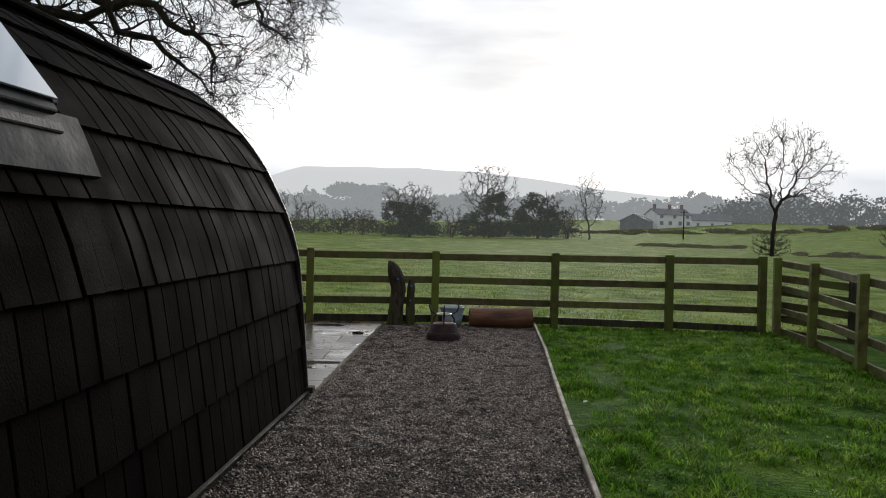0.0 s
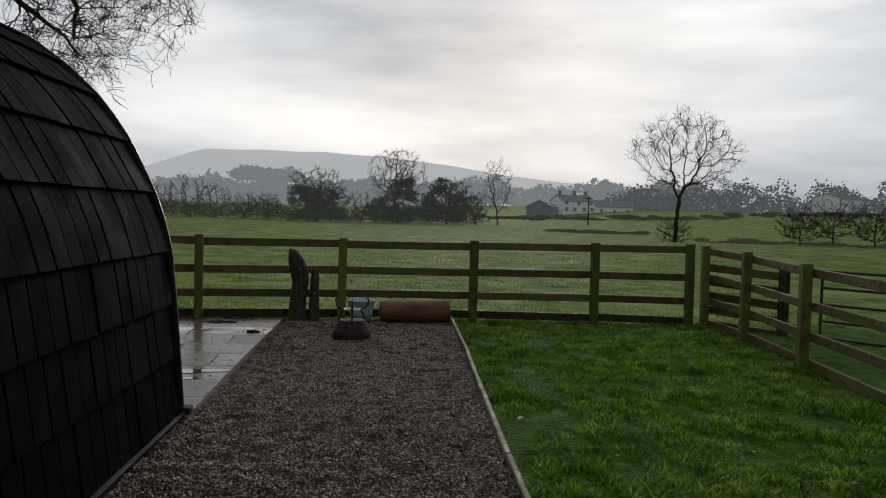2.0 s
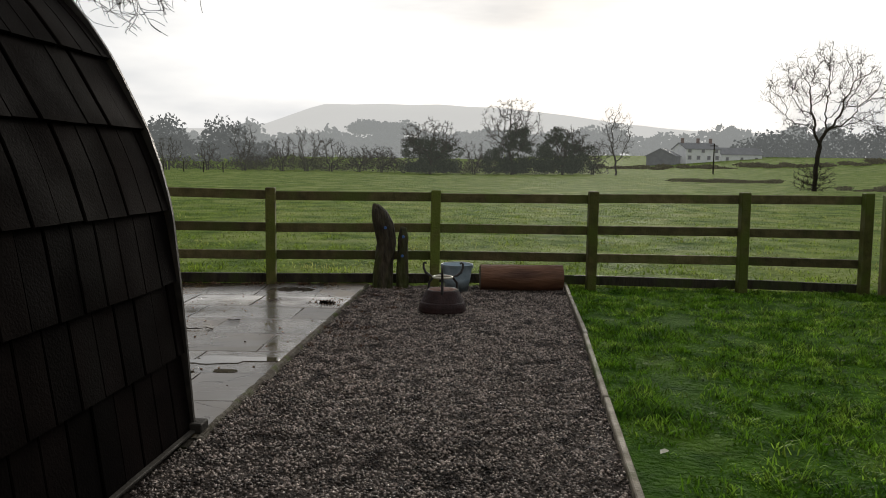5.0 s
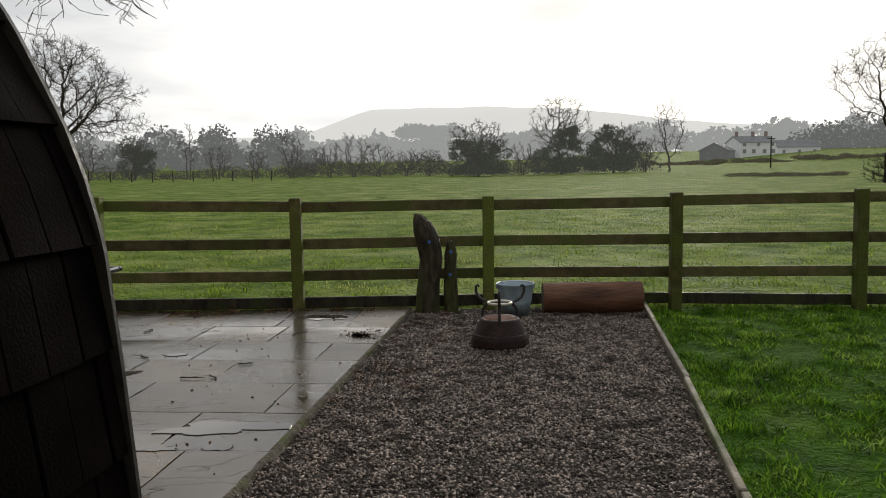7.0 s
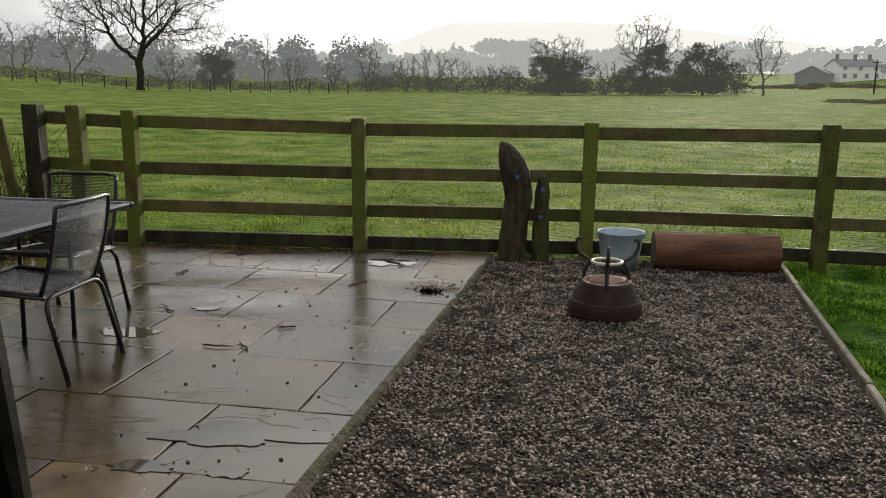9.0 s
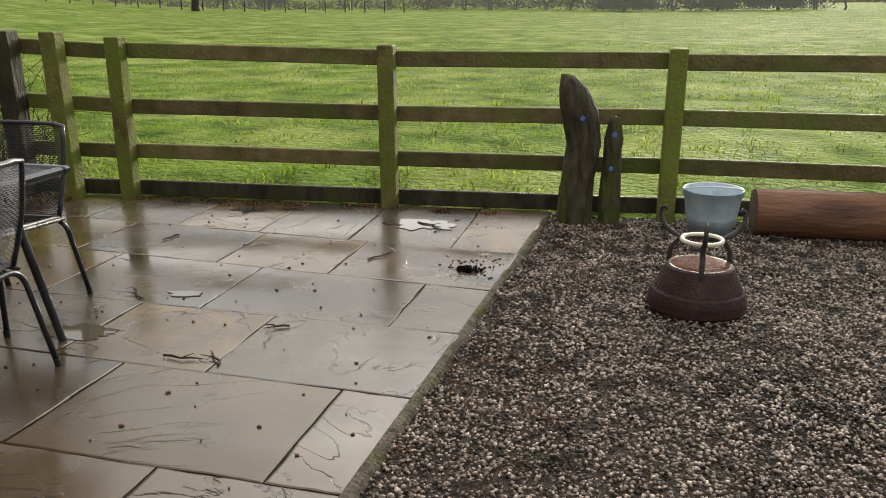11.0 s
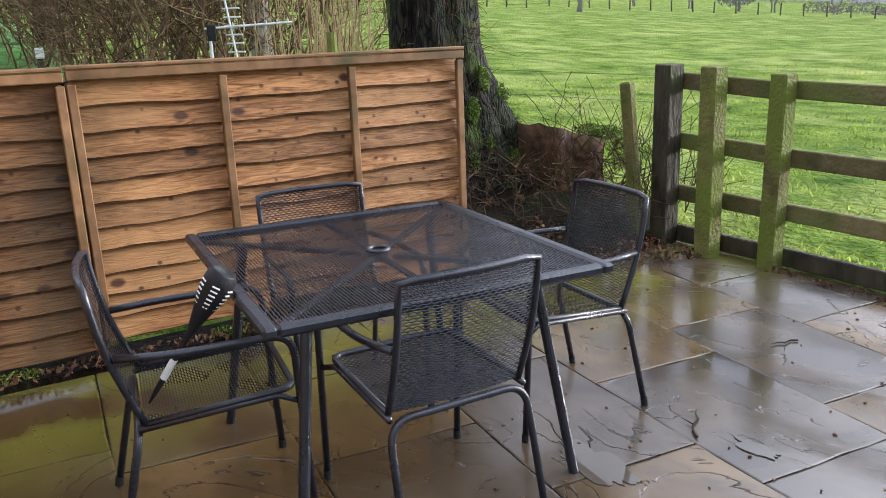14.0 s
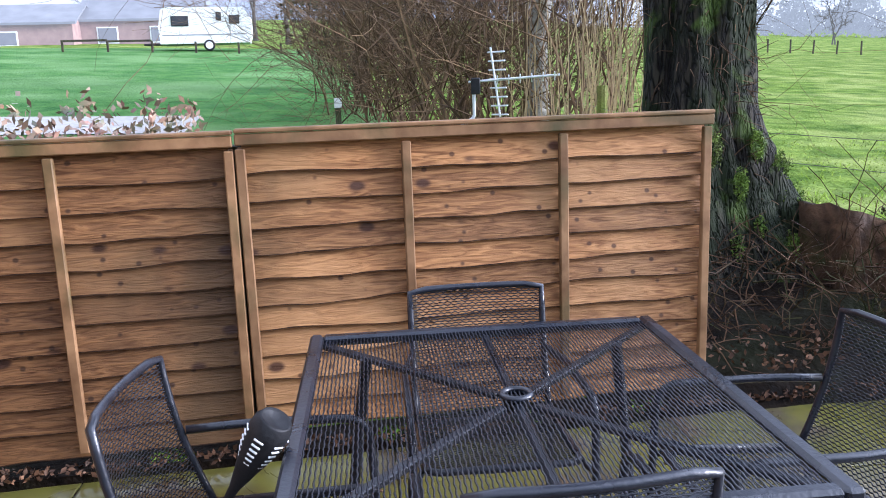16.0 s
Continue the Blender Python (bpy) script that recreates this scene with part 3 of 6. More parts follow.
def axis(lo, hi, near_lo, near_hi, step, grow=1.16):
    vals = list(np.arange(near_lo, near_hi + step / 2, step))
    s = step
    while vals[-1] < hi:
        s *= grow
        vals.append(vals[-1] + s)
    s = step
    while vals[0] > lo:
        s *= grow
        vals.insert(0, vals[0] - s)
    return vals


xs, ys = axis(-2600, 2600, -9, 9, 0.3), axis(-600, 2900, 0, 24, 0.3)
gv = [(x, y, ground_z(x, y)) for y in ys for x in xs]
gf = [(j * len(xs) + i, j * len(xs) + i + 1, (j + 1) * len(xs) + i + 1, (j + 1) * len(xs) + i) for j in range(len(ys) - 1) for i in range(len(xs) - 1)]
ground_mesh = array_mesh("ground", gv, 4, gf)
ground_mesh.shade_smooth()
tagged(part("ground", ground_mesh, M["grass"]), "damp green pasture rising gently to the west", "field", kind="structure")


def sheet(name, outline, mat, label, category, z=None, step=None, kind="structure", thick=0.06):
    """A flat slab with the outline (x, y) given, its top at z."""
    b = Build()
    n = len(outline)
    tops = [(x, y, z(x, y) if callable(z) else z) for x, y in outline]
    b.add(tops + [(x, y, t - thick) for x, y, t in tops], [tuple(range(n)), tuple(range(2 * n - 1, n - 1, -1))] + [(i, i + n, (i + 1) % n + n, (i + 1) % n) for i in range(n)])
    return tagged(part(name, b, mat), label, category, kind=kind)


def strip(name, left, right, y0, y1, n, across, z, mat, label, category):
    """A sheet between two lines x = left(y) and x = right(y)."""
    v = []
    for j in range(n + 1):
        y = y0 + (y1 - y0) * j / n
        for i in range(across + 1):
            x = left(y) + (right(y) - left(y)) * i / across
            v.append((x, y, z(x, y)))
    f = [(j * (across + 1) + i, j * (across + 1) + i + 1, (j + 1) * (across + 1) + i + 1, (j + 1) * (across + 1) + i) for j in range(n) for i in range(across)]
    me = array_mesh(name, v, 4, f)
    me.shade_smooth()
    return tagged(part(name, me, mat), label, category, kind="structure")


def gravel_z(x, y):
    return -0.035 + 0.018 * noise.noise((x * 2, y * 2, 3)) + 0.015 * noise.noise((x * 6, y * 6, 4)) + 0.008 * noise.noise((x * 14, y * 14, 8))


def side_x(y):
    """The line of the side fence."""
    return 5.43 + 0.126 * (y - 10.76) if y > 10.76 else 5.43 + 0.25 * (y - 10.76)


strip("lawn", kerb_x, lambda y: 8.0, -4.0, 12.22, 110, 50, lambda x, y: lawn_h(x, y), M["lawn"], "short wet green lawn inside the paddock fence", "lawn")
strip("gravel_drive", lambda y: (patio_x(y) if y > 7.2 else -5.0), kerb_x, -4.0, 12.24, 170, 40, gravel_z, M["gravel_bed"], "dark gravel drive beside the pod", "gravel")
sheet("patio_bed", [(-4.05, 7.0), (patio_x(7.0), 7.0), (patio_x(12.2), 12.2), (-4.05, 12.2)], M["joint"], "mortar bed under the patio slabs", "patio", z=-0.008)

# ---------- patio slabs: courses along x, joints from the plan ----------
patio = thing("patio", "wet buff and grey sandstone slab patio with puddled films of water", "patio", kind="structure")
slab_rng = random.Random(4)


def slab(quad):
    """One riven slab with uneven, slightly rounded edges; quad: its corners, anticlockwise from the near left."""
    rng = slab_rng
    g = 0.004
    cx, cy = sum(p[0] for p in quad) / 4, sum(p[1] for p in quad) / 4
    quad = [(x - math.copysign(g, x - cx), y - math.copysign(g, y - cy)) for x, y in quad]
    outline = []
    for (ax, ay), (bx, by) in zip(quad, quad[1:] + quad[:1]):
        for k in range(5):
            t = k / 5
            j = 0.0045 if k else 0
            outline.append((ax + (bx - ax) * t + rng.uniform(-j, j), ay + (by - ay) * t + rng.uniform(-j, j)))
    n = len(outline)
    lift, tx, ty = rng.uniform(-0.001, 0.001), rng.uniform(-0.003, 0.003), rng.uniform(-0.003, 0.003)
    inner = [(x - math.copysign(min(0.007, abs(x - cx)), x - cx), y - math.copysign(min(0.007, abs(y - cy)), y - cy)) for x, y in outline]
    top = [lift + tx * (x - cx) + ty * (y - cy) for x, y in outline]
    b = Build()
    v = [(x, y, z) for (x, y), z in zip(inner, top)] + [(x, y, z - 0.0014) for (x, y), z in zip(outline, top)] + [(x, y, -0.03) for x, y in outline]
    f = [tuple(range(n))]
    for a in (0, n):
        f += [(a + i, a + i + n, a + (i + 1) % n + n, a + (i + 1) % n) for i in range(n)]
    b.add([(x - cx, y - cy, z) for x, y, z in v], f)
    part("slab", b, M["slab"], patio, m=pose(cx, cy, 0))


LINES = [(12.18, 0.0), (11.23, -0.125), (10.62, -0.135), (10.07, -0.09), (9.47, -0.10), (8.87, -0.09), (8.27, -0.09), (7.67, -0.09), (7.10, -0.06)]   # y at x = -0.5, and slope, of the joints between the courses
COURSES = [  # joints in x, halfway through each course
    (-3.93, -3.15, -2.48, -1.91, -1.33, -0.71),
    (-3.93, -2.80, -1.92, -1.275),
    (-3.93, -3.35, -2.55, -1.70, -0.81),
    (-3.93, -2.95, -2.05, -1.385),
    (-3.93, -3.30, -2.62, -1.79, -0.895),
    (-3.93, -2.95, -2.15, -1.30),
    (-3.93, -3.20, -2.35, -1.70, -1.20),
    (-3.93, -2.90, -2.00, -1.45),
]
SKEW = 0.10


def line_y(line, x):
    return line[0] + line[1] * (x + 0.5)


for far, near, joints in zip(LINES, LINES[1:], COURSES):
    def joint(x, line):
        if x <= -3.92:
            return x, line_y(line, x)
        if x >= 0.5:
            y = line_y(line, -0.5)
            y = line_y(line, patio_x(y))
            return patio_x(y), y
        mid = (line_y(far, x) + line_y(near, x)) / 2
        y = line_y(line, x)
        return x + SKEW * (y - mid) * (0.3 if line[1] == 0 else 1.0), y

    for a, b in zip(joints, joints[1:] + (1.0,)):
        slab([joint(a, near), joint(b, near), joint(b, far), joint(a, far)])

# ---------- timber edging between gravel and lawn ----------
edging = thing("gravel_edging", "pale weathered timber edging boards between gravel and lawn", "edging", kind="structure")
y = 1.2
rng = random.Random(7)
while y < 12.05:
    ln = min(rng.uniform(1.5, 1.9), 12.2 - y)
    ang = math.degrees(math.atan(0.1555)) + rng.uniform(-0.6, 0.6)
    ym = y + ln / 2
    part("edging_board", Build().box((0.036, ln / math.cos(radians(8.8)) - 0.015, 0.12), None, 0.006), M["edging"], edging, m=pose(kerb_x(ym) + rng.uniform(-0.012, 0.012), ym, -0.045 + rng.uniform(-0.006, 0.006), 0, 0, -ang))
    y += ln

# ---------- the pod ----------
PROFILE = [(0.0, 0.0), (0.02, 0.28), (0.045, 0.6), (0.06, 0.78), (0.09, 1.09), (0.135, 1.28), (0.2, 1.47), (0.355, 1.79), (0.46, 1.95), (0.571, 2.09), (0.76, 2.27), (1.0, 2.44), (1.25, 2.55), (1.48, 2.62)]
POD_LEN, POD_HALF = 6.6, 1.48


def arc_table():
    s, out = 0.0, [(0.0, *PROFILE[0])]
    for (a, b), (c, d) in zip(PROFILE, PROFILE[1:]):
        s += math.hypot(c - a, d - b)
        out.append((s, c, d))
    return out


ARC = arc_table()


def shell(s):
    """Place (x inwards as negative, z) and the outward normal on the pod's side at arc length s."""
    s = max(0.0, min(s, ARC[-1][0] - 1e-4))
    for (s0, u0, z0), (s1, u1, z1) in zip(ARC, ARC[1:]):
        if s <= s1:
            t = (s - s0) / (s1 - s0)
            du, dz = (u1 - u0) / (s1 - s0), (z1 - z0) / (s1 - s0)
            return -(u0 + (u1 - u0) * t), z0 + (z1 - z0) * t, dz, du
    return None


pod = thing("camping_pod", "arched timber camping pod clad in dark brown shingle tiles", "camping pod", POD)
core = Build()
ring = [shell(ARC[-1][0] * k / 24)[:2] for k in range(25)]
half = [(x - 0.03, z) for x, z in ring]
full = half + [(-2 * POD_HALF - x, z) for x, z in reversed(half)]
n = len(full)
v = [(x, -0.05, z) for x, z in full] + [(x, -POD_LEN, z) for x, z in full]
core.add(v, [(i, i + 1, i + 1 + n, i + n) for i in range(n - 1)] + [tuple(range(n, 2 * n))])
part("shell", core, M["trim_dark"], pod)
endwall = Build()
endwall.add([(x, -0.09, z) for x, z in full] + [(x, -0.05, z) for x, z in full], [tuple(range(n))[::-1], tuple(range(n, 2 * n))])
part("end_wall", endwall, M["podwood"], pod, "boarded end wall")
# edge rim along the open end
rim = Build()
rv, rf = [], []
for k in range(41):
    x, z, nx, nz = shell(ARC[-1][0] * k / 40)
    for off, yy in ((0.034, 0.022), (0.034, 0.002), (-0.06, 0.002), (-0.06, 0.022)):
        rv.append((x + nx * off, yy, max(z, 0.04) + nz * off))
for k in range(40):
    for a in range(4):
        b2 = (a + 1) % 4
        rf.append((k * 4 + a, k * 4 + b2, k * 4 + 4 + b2, k * 4 + 4 + a))
rim.add(rv, rf)
part("edge_rim", rim, M["rim"], pod, "dull metal edge rim")
part("base_trim", Build().box((0.03, POD_LEN, 0.016), pose(0.035, -POD_LEN / 2, 0.012), 0.004), M["trim_pale"], pod, "pale strip along the foot")
part("base_block", Build().box((0.22, 0.10, 0.05), pose(-0.03, 0.02, 0.025), 0.006), M["trim_pale"], pod, "pale stone block at the corner")

# tiles: each course laps over the one below
LAPS = [0.0, 0.40, 0.75, 1.095, 1.49, 1.855, 2.215, 2.52, 2.83, 3.12, ARC[-1][0]]
TILE_W = 0.173
tile_rng = random.Random(11)
SKY_S, SKY_Y = (1.88, 2.50), (-4.2, -3.33)     # skylight: along the arc, along the pod


def tile_mesh(s0, s1, w):
    """One tile following the curve; its lower edge stands proud, its edges are eased."""
    b = Build()
    rows = 5
    v = []
    for k in range(rows):
        t = k / (rows - 1)
        x, z, nx, nz = shell(s0 + (s1 + 0.02 - s0) * t)
        off = 0.026 * (1 - t) + 0.003 * t
        for side, drop in ((-w, 0.02), (-w, 0.004), (-w + 0.005, 0.0), (w - 0.005, 0.0), (w, 0.004), (w, 0.02)):
            v.append((x + nx * (off - drop), side, z + nz * (off - drop)))
    f = [(k * 6 + q, k * 6 + q + 1, k * 6 + q + 7, k * 6 + q + 6) for k in range(rows - 1) for q in range(5)]
    f.append((0, 5, 4, 3, 2, 1))
    return b.add(v, f).mesh("tile")


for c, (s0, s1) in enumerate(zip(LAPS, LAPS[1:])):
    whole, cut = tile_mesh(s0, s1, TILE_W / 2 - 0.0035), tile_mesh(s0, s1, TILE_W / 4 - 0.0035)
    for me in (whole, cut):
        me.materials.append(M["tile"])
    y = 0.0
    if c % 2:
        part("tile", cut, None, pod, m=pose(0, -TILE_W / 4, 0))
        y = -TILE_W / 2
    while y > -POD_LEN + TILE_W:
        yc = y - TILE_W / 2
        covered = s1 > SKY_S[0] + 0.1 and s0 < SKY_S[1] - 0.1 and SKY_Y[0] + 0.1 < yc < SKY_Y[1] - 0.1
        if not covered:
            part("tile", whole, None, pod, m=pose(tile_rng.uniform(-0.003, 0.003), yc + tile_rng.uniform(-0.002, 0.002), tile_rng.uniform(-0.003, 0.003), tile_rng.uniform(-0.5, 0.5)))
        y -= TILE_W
# far side of the roof, plain
other = Build()
ov = []
for k in range(13):
    x, z, nx, nz = shell(ARC[-1][0] * k / 12)
    ov += [(-2 * POD_HALF - x - nx * 0.02, 0.0, z + nz * 0.02), (-2 * POD_HALF - x - nx * 0.02, -POD_LEN, z + nz * 0.02)]
other.add(ov, [(2 * k, 2 * k + 1, 2 * k + 3, 2 * k + 2) for k in range(12)])
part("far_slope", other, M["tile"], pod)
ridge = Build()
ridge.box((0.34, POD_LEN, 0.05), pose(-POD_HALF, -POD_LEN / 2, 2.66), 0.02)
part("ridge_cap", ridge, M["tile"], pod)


def on_shell(s, y, off):
    x, z, nx, nz = shell(s)
    return Vector((x + nx * off, y, z + nz * off))


def shell_bar(sa, ya, sb, yb, width, thick, off):
    """A bar that lies on the shell between two of its points."""
    a, b = on_shell(sa, ya, off), on_shell(sb, yb, off)
    d = (b - a).normalized()
    up = Vector((shell((sa + sb) / 2)[2], 0, shell((sa + sb) / 2)[3]))
    up = (up - d * up.dot(d)).normalized()
    side = d.cross(up)
    m = Matrix.Translation((a + b) / 2) @ Matrix((side, d, up)).transposed().to_4x4()
    return Build().box((width, (b - a).length, thick), m, 0.006)


skylight = part("skylight", shell_bar(SKY_S[0], SKY_Y[1], SKY_S[1], SKY_Y[1], 0.05, 0.07, 0.055), M["lead"], pod, "grey metal framed skylight")
part("frame_side", shell_bar(SKY_S[0], SKY_Y[0], SKY_S[1], SKY_Y[0], 0.05, 0.07, 0.055), M["lead"], skylight)
part("frame_foot", shell_bar(SKY_S[0], SKY_Y[0], SKY_S[0], SKY_Y[1], 0.07, 0.06, 0.05), M["lead"], skylight)
part("frame_sill", shell_bar(SKY_S[0] - 0.09, SKY_Y[0], SKY_S[0] - 0.09, SKY_Y[1], 0.05, 0.04, 0.045), M["trim_dark"], skylight)
part("frame_head", shell_bar(SKY_S[1], SKY_Y[0], SKY_S[1], SKY_Y[1], 0.07, 0.06, 0.05), M["lead"], skylight)
mid, wide = (SKY_S[0] + SKY_S[1]) / 2, SKY_S[1] - SKY_S[0]
part("pane", shell_bar(mid, SKY_Y[0], mid, SKY_Y[1], wide, 0.012, 0.085), M["glass"], skylight)
flash = Build()
fv = []
for k in range(5):
    s = SKY_S[0] - 0.02 - 0.27 * k / 4
    for yy in (SKY_Y[0] - 0.1, SKY_Y[1] + 0.20):
        fv.append(on_shell(s, yy, 0.055 - 0.012 * k / 4))
for k in range(5):
    s = SKY_S[0] - 0.02 - 0.27 * k / 4
    for yy in (SKY_Y[0] - 0.1, SKY_Y[1] + 0.20):
        fv.append(on_shell(s, yy, 0.035 - 0.012 * k / 4))
flash.add(fv, [(2 * k, 2 * k + 1, 2 * k + 3, 2 * k + 2) for k in range(4)] + [(2 * k + 10, 2 * k + 12, 2 * k + 13, 2 * k + 11) for k in range(4)] + [(8, 9, 19, 18), (1, 11, 13, 3), (3, 13, 15, 5), (5, 15, 17, 7), (7, 17, 19, 9)])
part("flashing", flash, M["lead"], skylight, "dented lead flashing apron")

# ---------- post and rail fences ----------
fence_rng = random.Random(21)


def post(fence, x, y, z0, z1, size=0.10, lean=(0, 0), mat="fence", turn=0.0):
    h = z1 - z0 + 0.1
    part("post", Build().box((size, size, h), pose(0, 0, h / 2), 0.008), M[mat], fence, m=pose(x, y, z0 - 0.1, lean[0], lean[1], turn))


def rail(fence, a, b, height=0.095, thick=0.04, mat="rail"):
    a, b = Vector(a), Vector(b)
    d = (b - a).normalized()
    side = d.cross(Vector((0, 0, 1))).normalized()
    up = side.cross(d)
    m = Matrix.Translation((a + b) / 2) @ Matrix((d, -side, up)).transposed().to_4x4()
    part("rail", Build().box(((b - a).length - 0.006, thick, height), None, 0.006), M[mat], fence, m=m)


front = thing("front_fence", "green-weathered timber post and rail fence along the field", "fence")
front_posts = [(-3.17, 12.11, 0.0, 1.10), (-1.31, 12.15, 0.0, 1.055), (0.485, 12.15, 0.0, 1.045), (2.25, 12.15, -0.02, 1.05), (3.99, 12.15, -0.06, 1.055), (5.43, 12.15, -0.11, 1.06)]
for i, (x, y, a, b) in enumerate(front_posts):
    post(front, x, y, a, b, 0.105, (fence_rng.uniform(-0.6, 0.6), fence_rng.uniform(-0.7, 0.7)))
post(front, -3.56, 12.04, 0.0, 1.135, 0.115, (0, -0.6))
post(front, -3.955, 12.08, 0.05, 1.14, 0.13, (0.5, 0.5), "darkpost")
for i, (a, b) in enumerate(zip([(-3.955, 12.08, 0.05, 1.14)] + front_posts, front_posts)):
    for k, h in enumerate((0.97, 0.62, 0.315, 0.055)):
        dz0, dz1 = (a[2] if a[0] > 0 else 0) * (1 - h), (b[2] if b[0] > 0 else 0) * (1 - h)
        lift0, lift1 = (a[3] - 1.055) * 0.8 * h, (b[3] - 1.055) * 0.8 * h
        # bottom rail in darker timber: its shade put into the colour, beside wet dirt
        rail(front, (a[0], a[1] + 0.075, h + dz0 + lift0 + fence_rng.uniform(-0.008, 0.008)), (b[0], b[1] + 0.075, h + dz1 + lift1 + fence_rng.uniform(-0.008, 0.008)), 0.10 if k < 3 else 0.105, mat="rail" if k < 3 else "darkpost")

side = thing("side_fence", "green-weathered timber post and rail fence beside the lawn", "fence")
side_posts = [(5.60, 12.02), (5.43, 10.76), (4.985, 8.956), (4.53, 7.13), (4.08, 5.32), (3.63, 3.5), (3.2, 1.7)]
for x, y in side_posts:
    post(side, x, y, -0.12, 1.05 - 0.02 * (12 - y) if y > 8.5 else 0.98, 0.105, (fence_rng.uniform(-0.6, 0.6), fence_rng.uniform(-0.6, 0.6)), turn=-12)
for (x0, y0), (x1, y1) in zip(side_posts, side_posts[1:]):
    t0, t1 = (max(0.92, 1.0 - 0.022 * (12 - yy)) for yy in (y0, y1))
    for k, h in enumerate((1.0, 0.64, 0.31, 0.0)):
        rail(side, (x0 + 0.075, y0, -0.06 + (t0 + 0.02) * h), (x1 + 0.075, y1, -0.06 + (t1 + 0.02) * h), 0.095 if k < 3 else 0.12)

# boarded pen and tubular gate beyond the side fence
pen = thing("pen_fence", "dark five-board timber pen fence behind the paddock corner", "fence")
post(pen, 6.35, 11.3, -0.25, 0.82, 0.11, mat="darkpost")
for k in range(5):
    rail(pen, (5.66, 12.12, 0.74 - 0.2 * k), (6.42, 11.3, 0.66 - 0.2 * k), 0.11)
gate = thing("field_gate", "dark tubular metal field gate", "gate")
for k in range(5):
    part("bar", Build().tube([(6.7, 11.0, -0.1 + 0.22 * k), (8.9, 7.6, -0.12 + 0.22 * k)], 0.018, 8), M["iron"], gate)
for t in (0.0, 0.5, 1.0):
    part("upright", Build().tube([(6.7 + 2.2 * t, 11.0 - 3.4 * t, -0.25), (6.7 + 2.2 * t, 11.0 - 3.4 * t, 0.8)], 0.02, 8), M["iron"], gate)


# ---------- overlap fence panels ----------
def panel(y0, y1, z0, z1, top, label, seed, wood="board"):
    rng = random.Random(seed)
    ob = thing("fence_panel", label, "fence panel", pose(PANEL_X, (y0 + y1) / 2, 0), "overlap panels behind the table")
    w = y1 - y0
    count = 11
    step = (top - 0.035 - z0) / count
    for k in range(count):
        zc = z0 + step * k
        n = 26
        phase, amp = rng.uniform(0, 9), rng.uniform(0.003, 0.011)
        v = []
        for i in range(n + 1):
            yy = -w / 2 + 0.02 + (w - 0.04) * i / n
            low = zc - 0.02 + amp * noise.noise((yy * 2.6 + phase, seed, k)) * 2 + 0.006 * noise.noise((yy * 7 + phase, k, seed)) + 0.002 * noise.noise((yy * 25 + phase, k, seed))
            hi = zc + step + 0.012
            edge = 0.0035 + 0.0035 * noise.noise((yy * 5 + phase, k, 9))
            v += [(0.034, yy, low), (0.000, yy, hi), (0.020, yy, low + 0.003), (-0.010, yy, hi), (0.0335, yy, low + edge)]
        f = []
        for i in range(n):
            a = 5 * i
            f += [(a + 4, a + 9, a + 6, a + 1), (a + 2, a + 3, a + 8, a + 7), (a + 1, a + 6, a + 8, a + 3), (a, a + 5, a + 9, a + 4), (a, a + 2, a + 7, a + 5)]
        f += [(0, 4, 1, 3, 2), (5 * n, 5 * n + 2, 5 * n + 3, 5 * n + 1, 5 * n + 4)]
        plank = part("board", Build().add(v, f), M[wood], ob, m=pose(0, 0, 0, rng.uniform(-0.25, 0.25)))
        # dark lower edge: waney bark, and the lap's shadow line put into the colour
        plank.data.materials.append(M["bark_shade_edge"])
        for q, poly in enumerate(plank.data.polygons):
            poly.material_index = 1 if q < 5 * n and q % 5 > 2 else 0
    for yy in (-w / 2 + 0.02, -w / 6, w / 6, w / 2 - 0.02):
        part("batten", Build().box((0.028, 0.036, top - z0 - 0.055), pose(0.042, yy, (top + z0 - 0.055) / 2 - 0.0), 0.004), M["batten"], ob, m=pose(0, 0, 0, rng.uniform(-0.3, 0.3)))
        part("back_batten", Build().box((0.022, 0.036, top - z0 - 0.055), pose(-0.024, yy, (top + z0 - 0.055) / 2), 0.004), M["batten"], ob)
    part("top_rail", Build().box((0.030, w, 0.042), pose(0.044, 0, top - 0.023), 0.004), M["batten"], ob)
    part("capping", Build().box((0.085, w, 0.016), pose(0.022, 0, top + 0.008), 0.004), M["batten"], ob)
    return ob


panel(8.645, 10.55, 0.14, 1.3, 1.292, "orange-brown overlap fence panel with a clean cut top", 3)
panel(6.72, 8.636, 0.11, 1.3, 1.287, "darker orange-brown overlap fence panel with knot stains", 5, "board_dark")
panel(4.79, 6.70, 0.11, 1.3, 1.287, "orange-brown overlap fence panel at the pod's side", 8)

mid_post = thing("panel_post", "dark timber post between the two fence panels", "fence post", pose(-4.05, 8.635, 0.0))
part("shaft", Build().box((0.075, 0.075, 1.25), pose(0, 0, 0.62), 0.006), M["darkpost"], mid_post)

# rough mortar haunch along the slanting patio edge
haunch = Build()
hv = []
for j in range(61):
    y = 7.1 + 5.06 * j / 60
    w = 0.026 + 0.020 * noise.noise((y * 5, 0, 0)) + 0.012 * noise.noise((y * 19, 1, 0))
    for o, z in ((-0.012, 0.0012), (0.004, -0.001 + 0.003 * noise.noise((y * 8, 3, 0))), (w * 0.6, -0.010 + 0.006 * noise.noise((y * 13, 5, 0))), (w, -0.03), (w + 0.005, -0.06)):
        hv.append((patio_x(y) + o, y, z))
haunch.add(hv, [(j * 5 + i, j * 5 + i + 1, j * 5 + i + 6, j * 5 + i + 5) for j in range(60) for i in range(4)])
